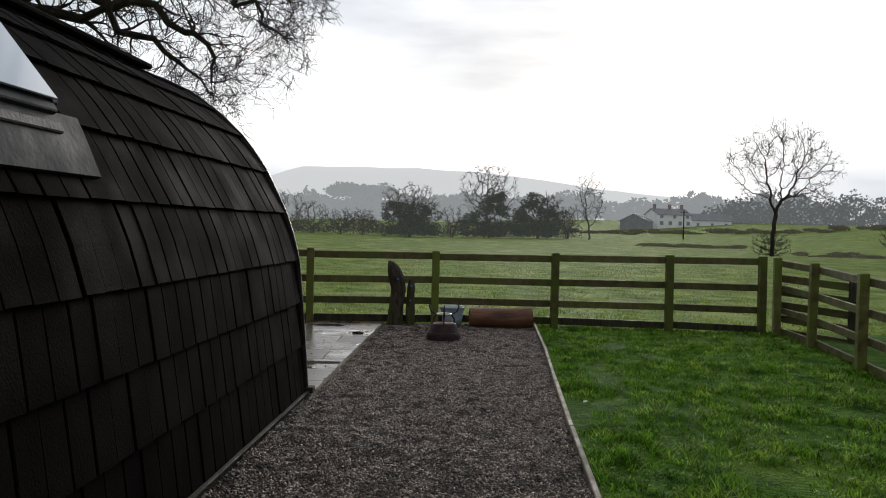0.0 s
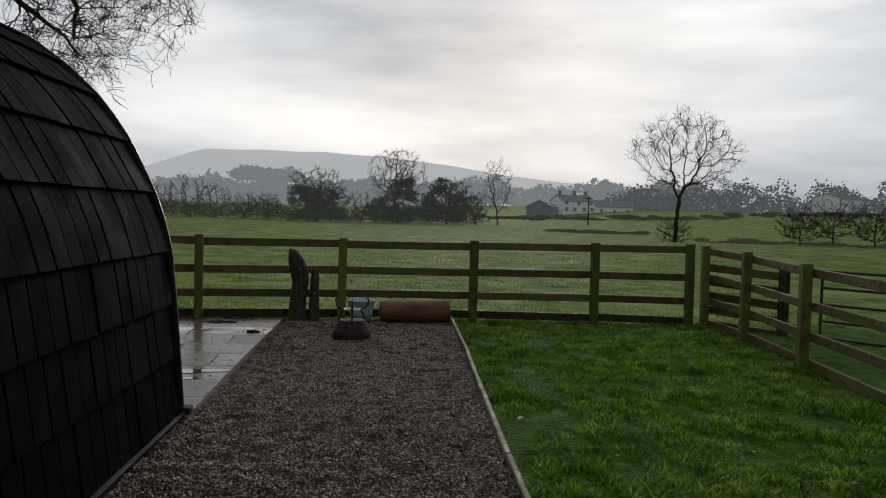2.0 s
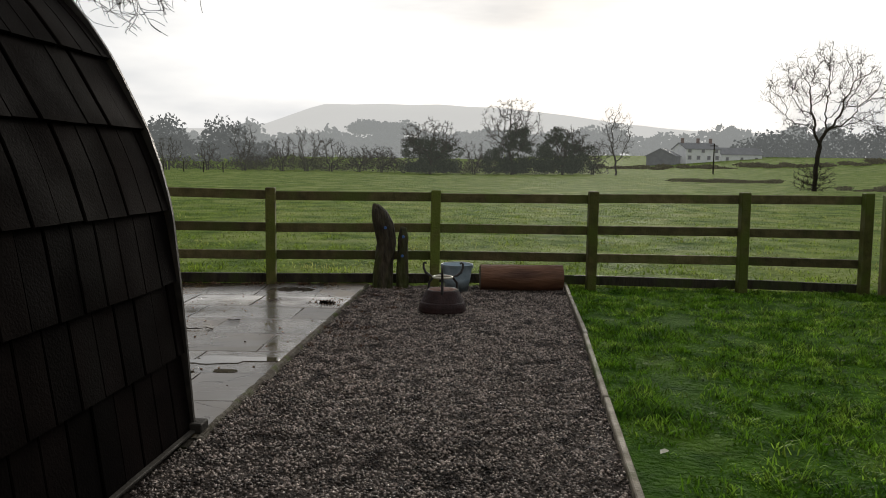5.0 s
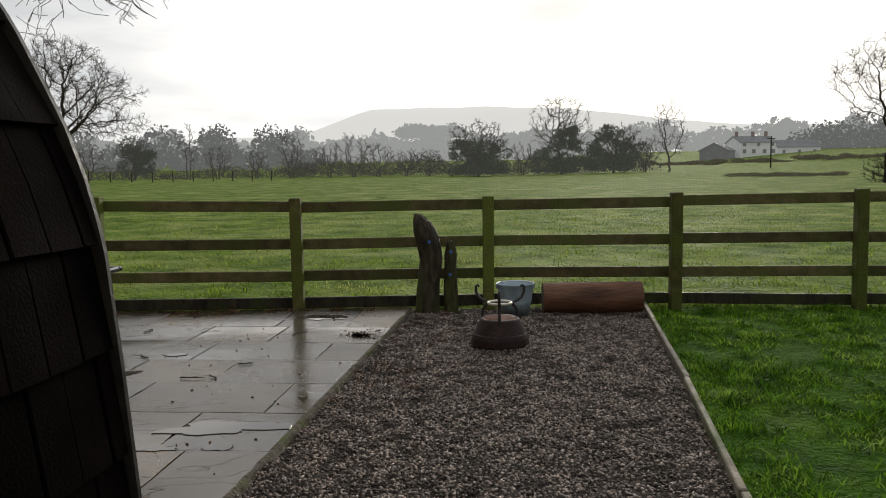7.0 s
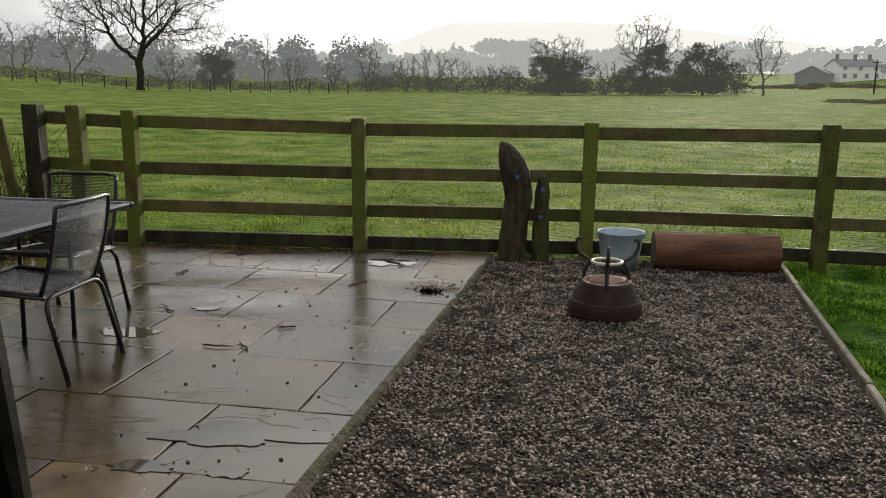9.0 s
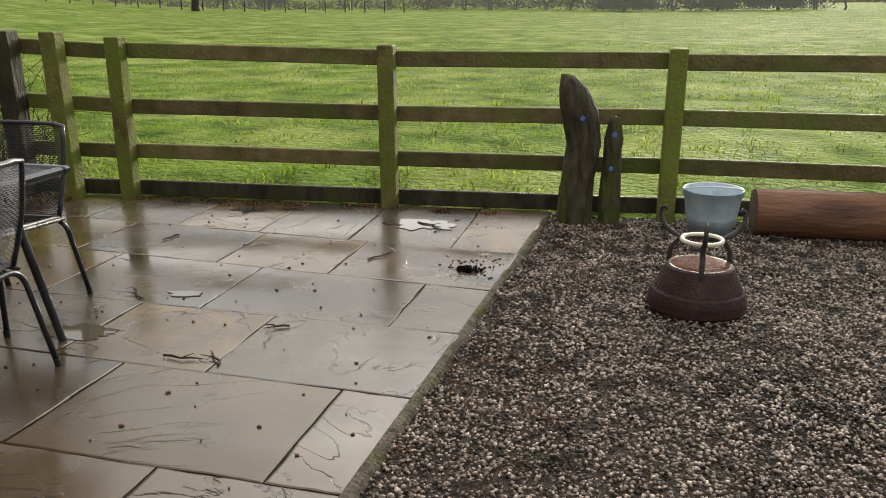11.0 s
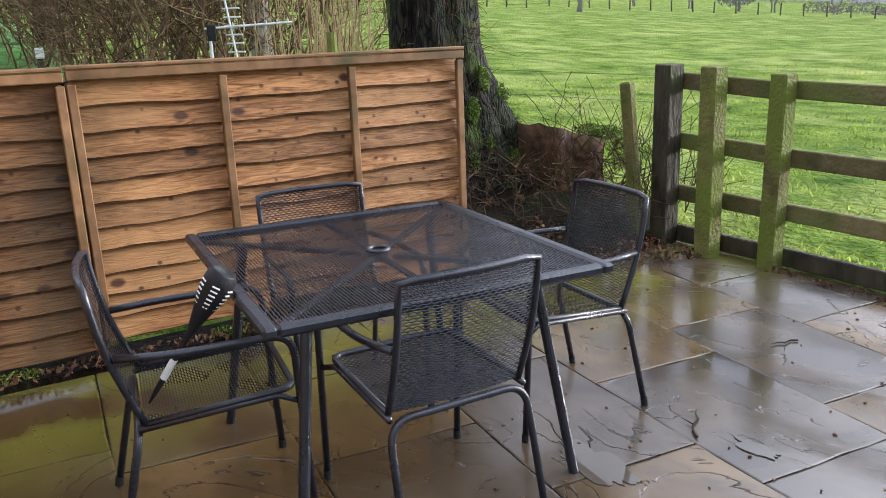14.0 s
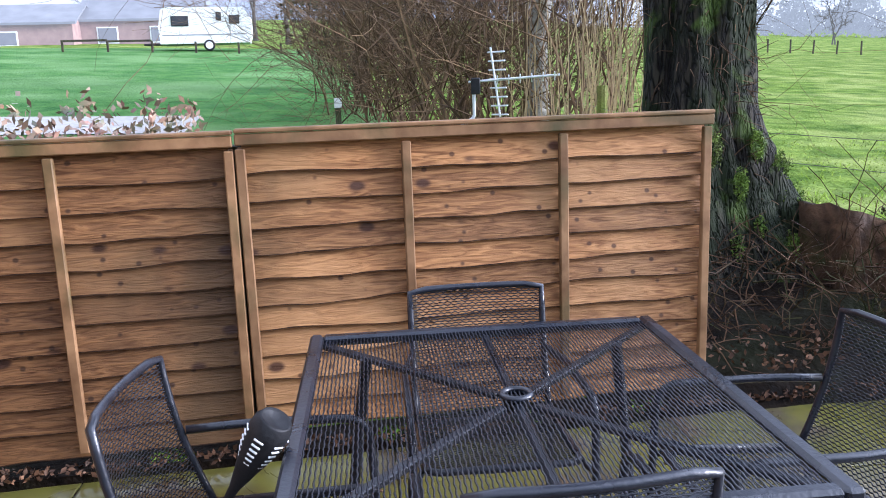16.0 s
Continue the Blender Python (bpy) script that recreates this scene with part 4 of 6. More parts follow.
tagged(part("mortar_haunch", haunch, M["haunch"]), "rough mossy mortar edge of the patio", "mortar", kind="structure")


# ---------- expanded metal mesh, table, chairs ----------
def expanded(width, depth, pitch, long, strand, place, wave=0.45):
    """Expanded metal: zigzag strands that touch; place(u, v) gives the point on the surface."""
    verts, faces = [], []
    rows = int(depth / pitch)
    cols = int(width / long)
    for r in range(rows):
        k = len(verts)
        for c in range(cols * 2 + 1):
            u = -width / 2 + width * c / (cols * 2)
            dv = pitch * 0.5 * (1 if (c + r) % 2 else -1) * wave
            v = -depth / 2 + depth * (r + 0.5) / rows + dv
            for o, dz in ((-strand / 2, 0.0), (strand / 2, 0.0012), (0.0, -0.002)):
                verts.append(place(u, max(-depth / 2, min(depth / 2, v + o)), dz))
        for c in range(cols * 2):
            a = k + 3 * c
            faces += [(a, a + 3, a + 4, a + 1), (a + 1, a + 4, a + 5, a + 2), (a + 2, a + 5, a + 3, a)]
    return array_mesh("mesh", verts, 4, faces)


TABLE_M = pose(-2.62, 9.338, 0, 0, 0, -5.3)
table = thing("patio_table", "square dark metal patio table with a mesh top", "table", TABLE_M)
TW, TD, TH = 1.125, 1.045, 0.715
mesh_top = part("mesh_top", expanded(TW - 0.05, TD - 0.05, 0.0100, 0.040, 0.0042, lambda u, v, dz: (u, v, TH - 0.006 + dz), 0.22), M["metal"], table, "dark expanded metal mesh")
tagged(mesh_top, kind="stuff")
for sx, sy, w, d in ((0, 1, TW, 0.038), (0, -1, TW, 0.038), (1, 0, 0.038, TD - 0.076), (-1, 0, 0.038, TD - 0.076)):
    part("edge_rail", Build().box((w, d, 0.03), pose(sx * (TW / 2 - 0.019), sy * (TD / 2 - 0.019), TH - 0.012), 0.008), M["metal"], table)
for sx in (-1, 1):
    for sy in (-1, 1):
        part("leg", Build().tube([(sx * (TW / 2 - 0.10), sy * (TD / 2 - 0.07), 0.0), (sx * (TW / 2 - 0.19), sy * (TD / 2 - 0.165), TH - 0.02)], 0.0165, 12), M["metal"], table)
        part("brace", Build().box((math.hypot(TW / 2 - 0.08, TD / 2 - 0.08), 0.025, 0.016), pose(sx * TW / 4, sy * TD / 4, TH - 0.022, 0, 0, math.degrees(math.atan2(sy * TD, sx * TW))), 0.003), M["metal"], table)
part("cross_brace", Build().box((TW - 0.08, 0.022, 0.014), pose(0, 0, TH - 0.024), 0.003), M["metal"], table)
part("parasol_ring", Build().ring((0, 0, TH - 0.004), 0.034, 0.008, 24), M["metal"], table, smooth=True)
cup = Build().lathe([(0.034, TH - 0.004), (0.03, TH - 0.04), (0.0, TH - 0.04)], 20)
part("parasol_cup", cup, M["rubber"], table)


def chair(m):
    """Stacking armchair, facing +y, with mesh seat and back in a tube frame."""
    ob = thing("patio_chair", "dark metal stacking armchair with wet mesh seat and back", "chair", m, "chairs round the patio table")
    hw = 0.213

    def back_at(v):
        return -0.205 - 0.105 * v - 0.03 * math.sin(math.pi * v) * 0.6, 0.40 + 0.40 * v

    def seat_place(u, v, dz):
        t = (v + 0.21) / 0.42
        return (u, v + 0.0, 0.405 + 0.02 * t - 0.016 * math.sin(math.pi * t) - 0.008 * math.cos(u / hw * 1.5) + dz)

    def back_place(u, v, dz):
        t = (v + 0.20) / 0.40
        y, z = back_at(t)
        bow = -0.02 * (1 - (u / hw) ** 2)
        return (u, y + bow + dz, z)

    tagged(part("seat", expanded(0.415, 0.42, 0.0085, 0.022, 0.0044, seat_place), M["metal"], ob), kind="stuff")
    tagged(part("backrest", expanded(0.415, 0.40, 0.0085, 0.022, 0.0044, back_place), M["metal"], ob), kind="stuff")
    top = [Vector((u, back_at(1.0)[0] - 0.02 * (1 - (u / hw) ** 2), 0.80)) for u in np.linspace(-hw, hw, 9)]
    left = [Vector((-hw, *back_at(t))) for t in np.linspace(0, 0.98, 8)]
    right = [Vector((hw, *back_at(t))) for t in np.linspace(0.98, 0, 8)]
    part("back_frame", Build().tube(left + top[1:-1] + right, 0.0105, 8), M["metal"], ob, smooth=True)
    seat_frame = bend([(-hw, -0.205, 0.40), (-hw, 0.20, 0.425), (hw, 0.20, 0.425), (hw, -0.205, 0.40)], 0.05)
    part("seat_frame", Build().tube(seat_frame, 0.0105, 8), M["metal"], ob, smooth=True)
    part("rear_leg_loop", Build().tube(bend([(-0.232, -0.315, 0.0), (-0.222, -0.225, 0.385), (0.222, -0.225, 0.385), (0.232, -0.315, 0.0)], 0.075, 7), 0.0115, 10), M["metal"], ob, smooth=True)
    for s in (-1, 1):
        pts = bend([(s * 0.245, 0.225, 0.0), (s * 0.248, 0.20, 0.60), (s * 0.25, -0.12, 0.598), (s * 0.216, -0.262, 0.60)], 0.07, 7)
        part("arm_leg", Build().tube(pts, 0.0115, 10), M["metal"], ob, smooth=True)
        part("side_rail", Build().tube([(s * 0.245, 0.205, 0.395), (s * 0.218, 0.15, 0.41), (s * 0.218, -0.225, 0.388)], 0.0095, 8), M["metal"], ob, smooth=True)
        part("foot_cap", Build().tube([(s * 0.245, 0.225, 0.0), (s * 0.245, 0.2245, 0.03)], 0.0135, 10), M["rubber"], ob)
        part("foot_cap", Build().tube([(s * 0.232, -0.315, 0.0), (s * 0.2315, -0.309, 0.03)], 0.0135, 10), M["rubber"], ob)
    return ob


chair_a = chair(pose(-2.315, 9.31, 0, 0, 0, 88))
copy_thing(chair_a, pose(-2.59, 9.985, 0, 0, 0, 175))
copy_thing(chair_a, pose(-3.015, 9.375, 0, 0, 0, -95))
copy_thing(chair_a, pose(-2.625, 8.765, 0, 0, 0, -9))

# ---------- solar torch leaning on the chair and table edge ----------
a, b = Vector((-2.55, 8.56, 0.412)), Vector((-2.452, 8.79, 0.785))
axis_m = Matrix.Translation(a) @ (b - a).to_track_quat("Z", "Y").to_matrix().to_4x4()
torch = thing("solar_torch", "black plastic solar garden torch leaning on a chair and the table", "garden torch", axis_m)
ln = (b - a).length
part("spike", Build().tube([(0, 0, 0), (0, 0, 0.05), (0, 0, ln - 0.17)], [0.003, 0.008, 0.009], 10), M["rubber"], torch)
part("tag", Build().tube([(0, 0, 0.085), (0, 0, 0.15)], 0.0105, 10), M["white"], torch, "white paper tag")
head = [(0.009, ln - 0.235), (0.012, ln - 0.20), (0.026, ln - 0.14), (0.040, ln - 0.085), (0.045, ln - 0.045), (0.042, ln - 0.020), (0.036, ln - 0.012), (0.034, ln - 0.006), (0.030, ln - 0.012), (0.0, ln - 0.014)]
lantern = part("lantern_head", Build().lathe(head, 20), M["rubber"], torch, smooth=True)
# solid white bars stand for daylight showing through the open slots
for k in range(6):
    for j in range(7):
        ang = 2 * math.pi * k / 6
        zz = ln - 0.046 - 0.0135 * j
        r = 0.0440 - 0.0001 * j - 0.00052 * j * j
        part("slot", Build().box((0.004, 0.022 - 0.0016 * j, 0.0045), pose(r * math.cos(ang), r * math.sin(ang), zz, 0, 0, math.degrees(ang)), 0.001), M["white"], lantern)

# ---------- fire bowl on the gravel ----------
fire = thing("upturned_fire_bowl", "upturned rusty iron bowl with a scrolled trivet on the gravel", "fire bowl", pose(0.49, 10.62, -0.02))
part("bowl", Build().lathe([(0.215, 0.0), (0.222, 0.012), (0.216, 0.055), (0.205, 0.085), (0.196, 0.095), (0.192, 0.105), (0.148, 0.195), (0.138, 0.202), (0.0, 0.202)], 40), M["rust"], fire)
part("rusted_top", Build().lathe([(0.0, 0.207), (0.10, 0.2065), (0.128, 0.202)], 32), M["rust_top"], fire, "orange rusted top")
part("cream_ring", Build().ring((0, 0, 0.315), 0.088, 0.010, 32), M["cream"], fire, smooth=True)
for k in range(3):
    ang = radians(-95 + 120 * k)
    c, s = math.cos(ang), math.sin(ang)
    pts = [(0.135, 0.12), (0.155, 0.19), (0.15, 0.25), (0.105, 0.305), (0.15, 0.322), (0.19, 0.345), (0.212, 0.385), (0.212, 0.425), (0.195, 0.438), (0.182, 0.425)]
    part("scroll_arm", Build().tube([(r * c, r * s, z) for r, z in pts], [0.011, 0.012, 0.012, 0.013, 0.013, 0.012, 0.011, 0.010, 0.009, 0.008], 8), M["iron"], fire, smooth=True)

bucket = thing("galvanised_bucket", "blue-grey galvanised bucket standing on the gravel", "bucket", pose(0.71, 11.80, -0.025))
part("pail", Build().lathe([(0.0, 0.01), (0.115, 0.01), (0.118, 0.0), (0.140, 0.12), (0.143, 0.124), (0.144, 0.13), (0.166, 0.285), (0.172, 0.29), (0.170, 0.298), (0.160, 0.292), (0.112, 0.02), (0.0, 0.02)], 36), M["zinc"], bucket, smooth=True)
part("handle", Build().tube([(0.165 * math.cos(t), 0.165 * math.sin(t) - 0.05 * math.sin(t), 0.285 - 0.045 * math.sin(t)) for t in np.linspace(math.pi, 2 * math.pi, 15)], 0.005, 6), M["alu"], bucket, smooth=True)
for s in (-1, 1):
    part("lug", Build().box((0.012, 0.035, 0.04), pose(s * 0.168, 0, 0.272), 0.003), M["zinc"], bucket)

log = thing("log_bench", "peeled reddish log lying against the fence", "log", pose(1.425, 11.94, 0.105, 0, 0, -1.5))
lb = Build()
lv = []
for i in range(15):
    x = -0.45 + 0.9 * i / 14
    for s in range(20):
        an = 2 * math.pi * s / 20
        r = 0.142 + 0.010 * noise.noise((x * 2.5, math.cos(an) * 1.2, math.sin(an) * 1.2)) + (0.004 * noise.noise((x * 14, math.cos(an) * 3, math.sin(an) * 3)))
        lv.append((x, r * math.cos(an), r * math.sin(an)))
lb.add(lv, [(i * 20 + s, i * 20 + (s + 1) % 20, (i + 1) * 20 + (s + 1) % 20, (i + 1) * 20 + s) for i in range(14) for s in range(20)])
part("trunk", lb, M["log"], log, smooth=True)
for s in (-1, 1):
    part("cut_end", Build().lathe([(0.0, 0.004), (0.10, 0.003), (0.137, 0.0), (0.137, -0.01)], 20, pose(s * 0.449, 0, 0, 0, 90 * s, 0)), M["log_end"], log)


def gnarled(name, label, m, pts, radii, dots):
    ob = thing(name, label, "wooden stump", m, "stumps by the fence")
    b = Build()
    v, sides = [], 28
    dense, dr = [], []
    for (p, q), (r0, r1) in zip(zip(pts, pts[1:]), zip(radii, radii[1:])):
        for k in range(5):
            t = k / 5
            dense.append(Vector(p).lerp(Vector(q), t))
            dr.append(r0 + (r1 - r0) * t)
    dense.append(Vector(pts[-1]))
    dr.append(radii[-1])
    for p, r in zip(dense, dr):
        for s in range(sides):
            an = 2 * math.pi * s / sides
            rr = r * (1 + 0.22 * noise.noise((math.cos(an) * 1.6 + m.translation.x, math.sin(an) * 1.6, p.z * 3)) + 0.13 * noise.noise((math.cos(an) * 5, math.sin(an) * 5, p.z * 4)) + 0.08 * noise.noise((math.cos(an) * 13, math.sin(an) * 13, p.z * 6)))
            v.append((p.x + rr * math.cos(an), p.y + rr * math.sin(an) * 0.8, p.z + (0.02 * noise.noise((an, 1, 2)) if p is dense[-1] else 0)))
    nn = len(dense)
    b.add(v + [tuple(dense[-1])], [(i * sides + s, i * sides + (s + 1) % sides, (i + 1) * sides + (s + 1) % sides, (i + 1) * sides + s) for i in range(nn - 1) for s in range(sides)] + [((nn - 1) * sides + s, (nn - 1) * sides + (s + 1) % sides, nn * sides) for s in range(sides)])
    part("weathered_trunk", b, M["stump_bark"], ob, smooth=True)
    for x, y, z in dots:
        part("blue_disc", Build().lathe([(0.0, 0.006), (0.013, 0.006), (0.016, 0.0)], 14, pose(x, y, z, 90)), M["blue"], ob)
    return ob


gnarled("tall_stump", "tall dark weathered stump with a blue disc, leaning by the fence", pose(-0.08, 12.03, -0.04), [(0, 0, 0), (0.01, 0, 0.3), (0.035, 0, 0.5), (0.0, 0, 0.72), (-0.045, 0, 0.86), (-0.085, 0, 0.93)], [0.115, 0.10, 0.108, 0.104, 0.080, 0.035], [(0.02, -0.085, 0.68)])
gnarled("short_stump", "short dark weathered stump with two blue discs", pose(0.135, 12.05, -0.04), [(0, 0, 0), (-0.005, 0, 0.3), (0.0, 0, 0.55), (0.0, 0, 0.68)], [0.068, 0.06, 0.06, 0.03], [(0.0, -0.06, 0.58), (-0.01, -0.06, 0.37)])

# ---------- bare trees ----------
def limb(b, p, d, r, length, depth, rng, spread=0.75, droop=0.0, kids=(5, 6, 5, 4), seg=5, tip=0.35, ends=None, curl=0.28, sides=None, up=0.10, rmin=0.003):
    """A crooked tapering limb with side branches, down to twigs."""
    pts, rad = [p.copy()], [r]
    step = length / seg
    d = d.normalized()
    for k in range(seg):
        d = (d + Vector((rng.gauss(0, curl), rng.gauss(0, curl), rng.gauss(0, curl) + up - droop * (k / seg)))).normalized()
        p = p + d * step
        pts.append(p)
        rad.append(max(rmin * 0.8, r * (1 - (1 - tip) * (k + 1) / seg)))
    b.tube(pts, rad, sides or (8 if r > 0.08 else 5 if r > 0.02 else 3), caps=False)
    if ends is not None and depth <= 1:
        ends.append(pts[-1])
    if depth == 0:
        return
    n = kids[min(len(kids) - 1, depth - 1)]
    for k in range(n):
        t = 0.25 + 0.75 * (k + rng.random()) / n
        i = min(seg - 1, int(t * seg))
        q = pts[i].lerp(pts[i + 1], t * seg - i)
        dd = (pts[i + 1] - pts[i]).normalized()
        out = Vector((rng.gauss(0, 1), rng.gauss(0, 1), rng.gauss(0, 0.8)))
        out = (out - dd * out.dot(dd)).normalized()
        nd = (dd * (1 - spread * 0.5) + out * spread).normalized()
        limb(b, q, nd, max(rad[i] * 0.58, rmin), length * rng.uniform(0.42, 0.68), depth - 1, rng, spread, droop, kids, max(3, seg - 1), tip, ends, curl, None, up, rmin)


def bare_tree(name, label, x, y, height, spread_deg, seed, mat, trunk_r, limbs=7, depth=3, kids=(5, 5, 4), start=0.3, group="", lean=(0, 0), low=0.45, z=None, rmin=0.012):
    rng = random.Random(seed)
    z0 = ground_z(x, y) - 0.1 if z is None else z
    ob = thing(name, label, "tree", pose(x, y, z0), group)
    t = Build()
    top = Vector((lean[0], lean[1], height * 0.62))
    pts = [Vector((0, 0, 0))]
    for k in range(1, 7):
        pts.append(top * (k / 6) + Vector((rng.gauss(0, 0.012), rng.gauss(0, 0.012), 0)) * height)
    rad = [trunk_r * (1.35 if k == 0 else 1 - 0.72 * k / 6) for k in range(7)]
    t.tube(pts, rad, 10)
    part("trunk", t, mat, ob, smooth=True)
    c = Build()
    for k in range(limbs):
        f = start + (1 - start) * (k + 0.5) / limbs
        i = min(5, int(f * 6))
        q = pts[i].lerp(pts[i + 1], f * 6 - i)
        az = k * 2.4 + rng.uniform(-0.4, 0.4)
        el = radians(spread_deg) * (1.15 - 0.8 * f)
        d = Vector((math.cos(az) * math.sin(el), math.sin(az) * math.sin(el), math.cos(el)))
        limb(c, q, d, rad[i] * 0.6, height * low * (1.15 - 0.45 * f), depth, rng, 0.75, 0.05, kids, rmin=rmin)
    limb(c, pts[-1], Vector((0, 0, 1)), rad[-1], height * 0.32, depth, rng, 0.8, 0.0, kids, rmin=rmin)
    part("crown", c, mat, ob)
    return ob


def dome_tree(name, label, x, y, h, seed, mat, trunk_r, centre, rx, rz, boughs, twigs, group="", fork=0.25, rmin=0.02, category="tree"):
    """A bare tree whose boughs sweep from the trunk to an even, rounded crown. centre: (offset, height) of the crown, in tree heights."""
    rng = random.Random(seed)
    ob = thing(name, label, category, pose(x, y, ground_z(x, y) - 0.1), group)
    top = Vector((centre[0] * h, 0, (centre[1] + rz * 0.35) * h))
    spine = [Vector((0, 0, 0)).lerp(top, k / 6) + Vector((rng.gauss(0, 0.013), rng.gauss(0, 0.013), 0)) * h * (k > 0) for k in range(7)]
    t = Build()
    t.tube(spine, [trunk_r * (1.3 if k == 0 else 1 - 0.8 * k / 6) for k in range(7)], 10)
    part("trunk", t, mat, ob, smooth=True)
    c, stems = Build(), []
    for k in range(boughs):
        up = 1 - 1.55 * (k + 0.5) / boughs
        an = k * 2.39996 + rng.uniform(-0.3, 0.3)
        side = math.sqrt(max(0.0, 1 - up * up))
        reach = rng.uniform(0.80, 1.0)
        end = Vector((centre[0] * h + rx * h * side * math.cos(an) * reach, rx * h * side * math.sin(an) * reach, h * (centre[1] + rz * up * reach)))
        f = min(5.6, 6 * (fork + (0.95 - fork) * (0.25 + 0.75 * max(0.0, (up + 0.55) / 1.55)) * rng.uniform(0.45, 1.0)))
        i = int(f)
        q = spine[i].lerp(spine[i + 1], f - i)
        first = k % 5 == 2
        if not first and stems and rng.random() < 0.85:
            q = min((p for line in stems for p in line[2:5]), key=lambda p: (p - end).length + (0.5 * h if p.z > end.z else 0))
        bow = Vector((0, 0, -0.06 * h)) + (end - q).cross(Vector((0, 0, 1))) * rng.uniform(-0.16, 0.16)
        wob = Vector((rng.gauss(0, 1), rng.gauss(0, 1), rng.gauss(0, 0.6))) * 0.022 * h
        pts = [q.lerp(end, s / 7) + wob * math.sin(2 * math.pi * s / 7) + bow * math.sin(math.pi * s / 7) + Vector((rng.gauss(0, 1), rng.gauss(0, 1), rng.gauss(0, 1))) * 0.011 * h * (0 < s < 7) for s in range(8)]
        if first:
            stems.append(pts)
        r0 = max(rmin * 1.2, trunk_r * (0.5 if first else 0.25) * rng.uniform(0.7, 1.0))
        c.tube(pts, [max(rmin, r0 * (1 - 0.86 * s / 7)) for s in range(8)], 5, caps=False)
        for s in range(2, 8):
            for _ in range(twigs):
                d = (pts[s] - pts[s - 1]).normalized() * 0.7 + Vector((rng.gauss(0, 0.6), rng.gauss(0, 0.6), rng.gauss(0.15, 0.5)))
                limb(c, pts[s], d, rmin * 1.1, h * rng.uniform(0.06, 0.135), 1, rng, 0.8, 0.0, (2,), 3, 0.5, None, 0.3, 3, 0.08, rmin * 0.8)
    part("crown", c, mat, ob)
    return ob


def grown_tree(name, label, x, y, seed, mat, crown, fork, rmin, n=420, step=0.035, twigs=3, group="", ivy=(), ivy_leaves=0, ivy_size=0.2, lean=0.0, power=2.3, category="tree", trunks=1):
    """A bare tree grown towards points scattered through its crown. crown: (offset, height, radius, half height) of rounded lobes, in metres."""
    rng = random.Random(seed)
    st = np.random.RandomState(seed)
    ob = thing(name, label, category, pose(x, y, ground_z(x, y) - 0.1), group)
    height = max(c[1] + c[3] for c in crown)
    step *= height
    share = np.array([c[2] * c[2] * c[3] for c in crown])
    goals = []
    for which in st.choice(len(crown), n, p=share / share.sum()):
        o, h, rad, half = crown[which]
        d = st.normal(size=3)
        d *= st.uniform(0.12, 1.0) ** 0.42 / np.linalg.norm(d)
        goals.append((o + d[0] * rad, d[1] * rad, h + d[2] * half))
    goals = np.array(goals)
    pos, parent = [], []
    for q in range(trunks):
        root = len(pos)
        ax = (q - (trunks - 1) / 2) * 0.06 * height
        for k in range(int(fork / step) + 1):
            z = k * step
            pos.append(np.array([ax + lean * z + rng.gauss(0, 0.10) * step, rng.gauss(0, 0.10) * step, z]))
            parent.append(len(pos) - 2 if k else -1)
    live = np.ones(n, bool)
    for _ in range(90):
        arr = np.array(pos)
        d2 = ((goals[live][:, None] - arr[None]) ** 2).sum(-1)
        near = d2.argmin(1)
        pull = {}
        for g, i in zip(goals[live], near):
            v = g - arr[i]
            pull.setdefault(int(i), []).append(v / (np.linalg.norm(v) + 1e-6))
        if not pull:
            break
        for i, vs in pull.items():
            d = np.mean(vs, 0) + st.normal(0, 0.22, 3) + np.array([0, 0, 0.06])
            pos.append(arr[i] + d / (np.linalg.norm(d) + 1e-6) * step)
            parent.append(i)
        fresh = np.array(pos[len(arr):])
        live[live] = ((goals[live][:, None] - fresh[None]) ** 2).sum(-1).min(1) > (1.5 * step) ** 2
        if not live.any():
            break
    count = len(pos)
    area, kids = [0.0] * count, [[] for _ in range(count)]
    for i in range(count - 1, -1, -1):
        if not kids[i]:
            area[i] = rmin ** power
        if parent[i] >= 0:
            area[parent[i]] += area[i]
            kids[parent[i]].append(i)
    rad = [a ** (1 / power) for a in area]
    P = [Vector(p) for p in pos]
    trunk, c = Build(), Build()
    stack = [(i, None) for i in range(count) if parent[i] < 0]
    while stack:
        i, before = stack.pop()
        line = [] if before is None else [before]
        while True:
            line.append(i)
            if not kids[i]:
                break
            order = sorted(kids[i], key=lambda q: -rad[q])
            stack += [(q, i) for q in order[1:]]
            i = order[0]
        if len(line) > 1:
            widths = [rad[q] for q in line]
            if before is not None:
                widths[0] = widths[1]
            else:
                widths[0] *= 1.35
            (trunk if before is None else c).tube([P[q] for q in line], widths, 9 if widths[0] > 0.12 else 5 if widths[0] > 0.05 else 3, caps=False)
    for i in range(count):
        if rad[i] < rmin * 2.6:
            base = (P[i] - P[parent[i]]).normalized() if parent[i] >= 0 else Vector((0, 0, 1))
            for _ in range(twigs):
                d = base * 0.8 + Vector((rng.gauss(0, 0.6), rng.gauss(0, 0.6), rng.gauss(0.1, 0.5)))
                limb(c, P[i], d, rmin * 0.75, height * rng.uniform(0.025, 0.07), 1, rng, 0.8, 0.0, (2,), 2, 0.6, None, 0.25, 3, 0.05, rmin * 0.6)
    part("trunk", trunk, mat, ob, smooth=True)
    part("crown", c, mat, ob)
    if ivy_leaves:
        part("ivy_leaves", leaf_cloud(rng, ivy_leaves, ivy, ivy_size), M["far_ivy"], ob)
    return ob


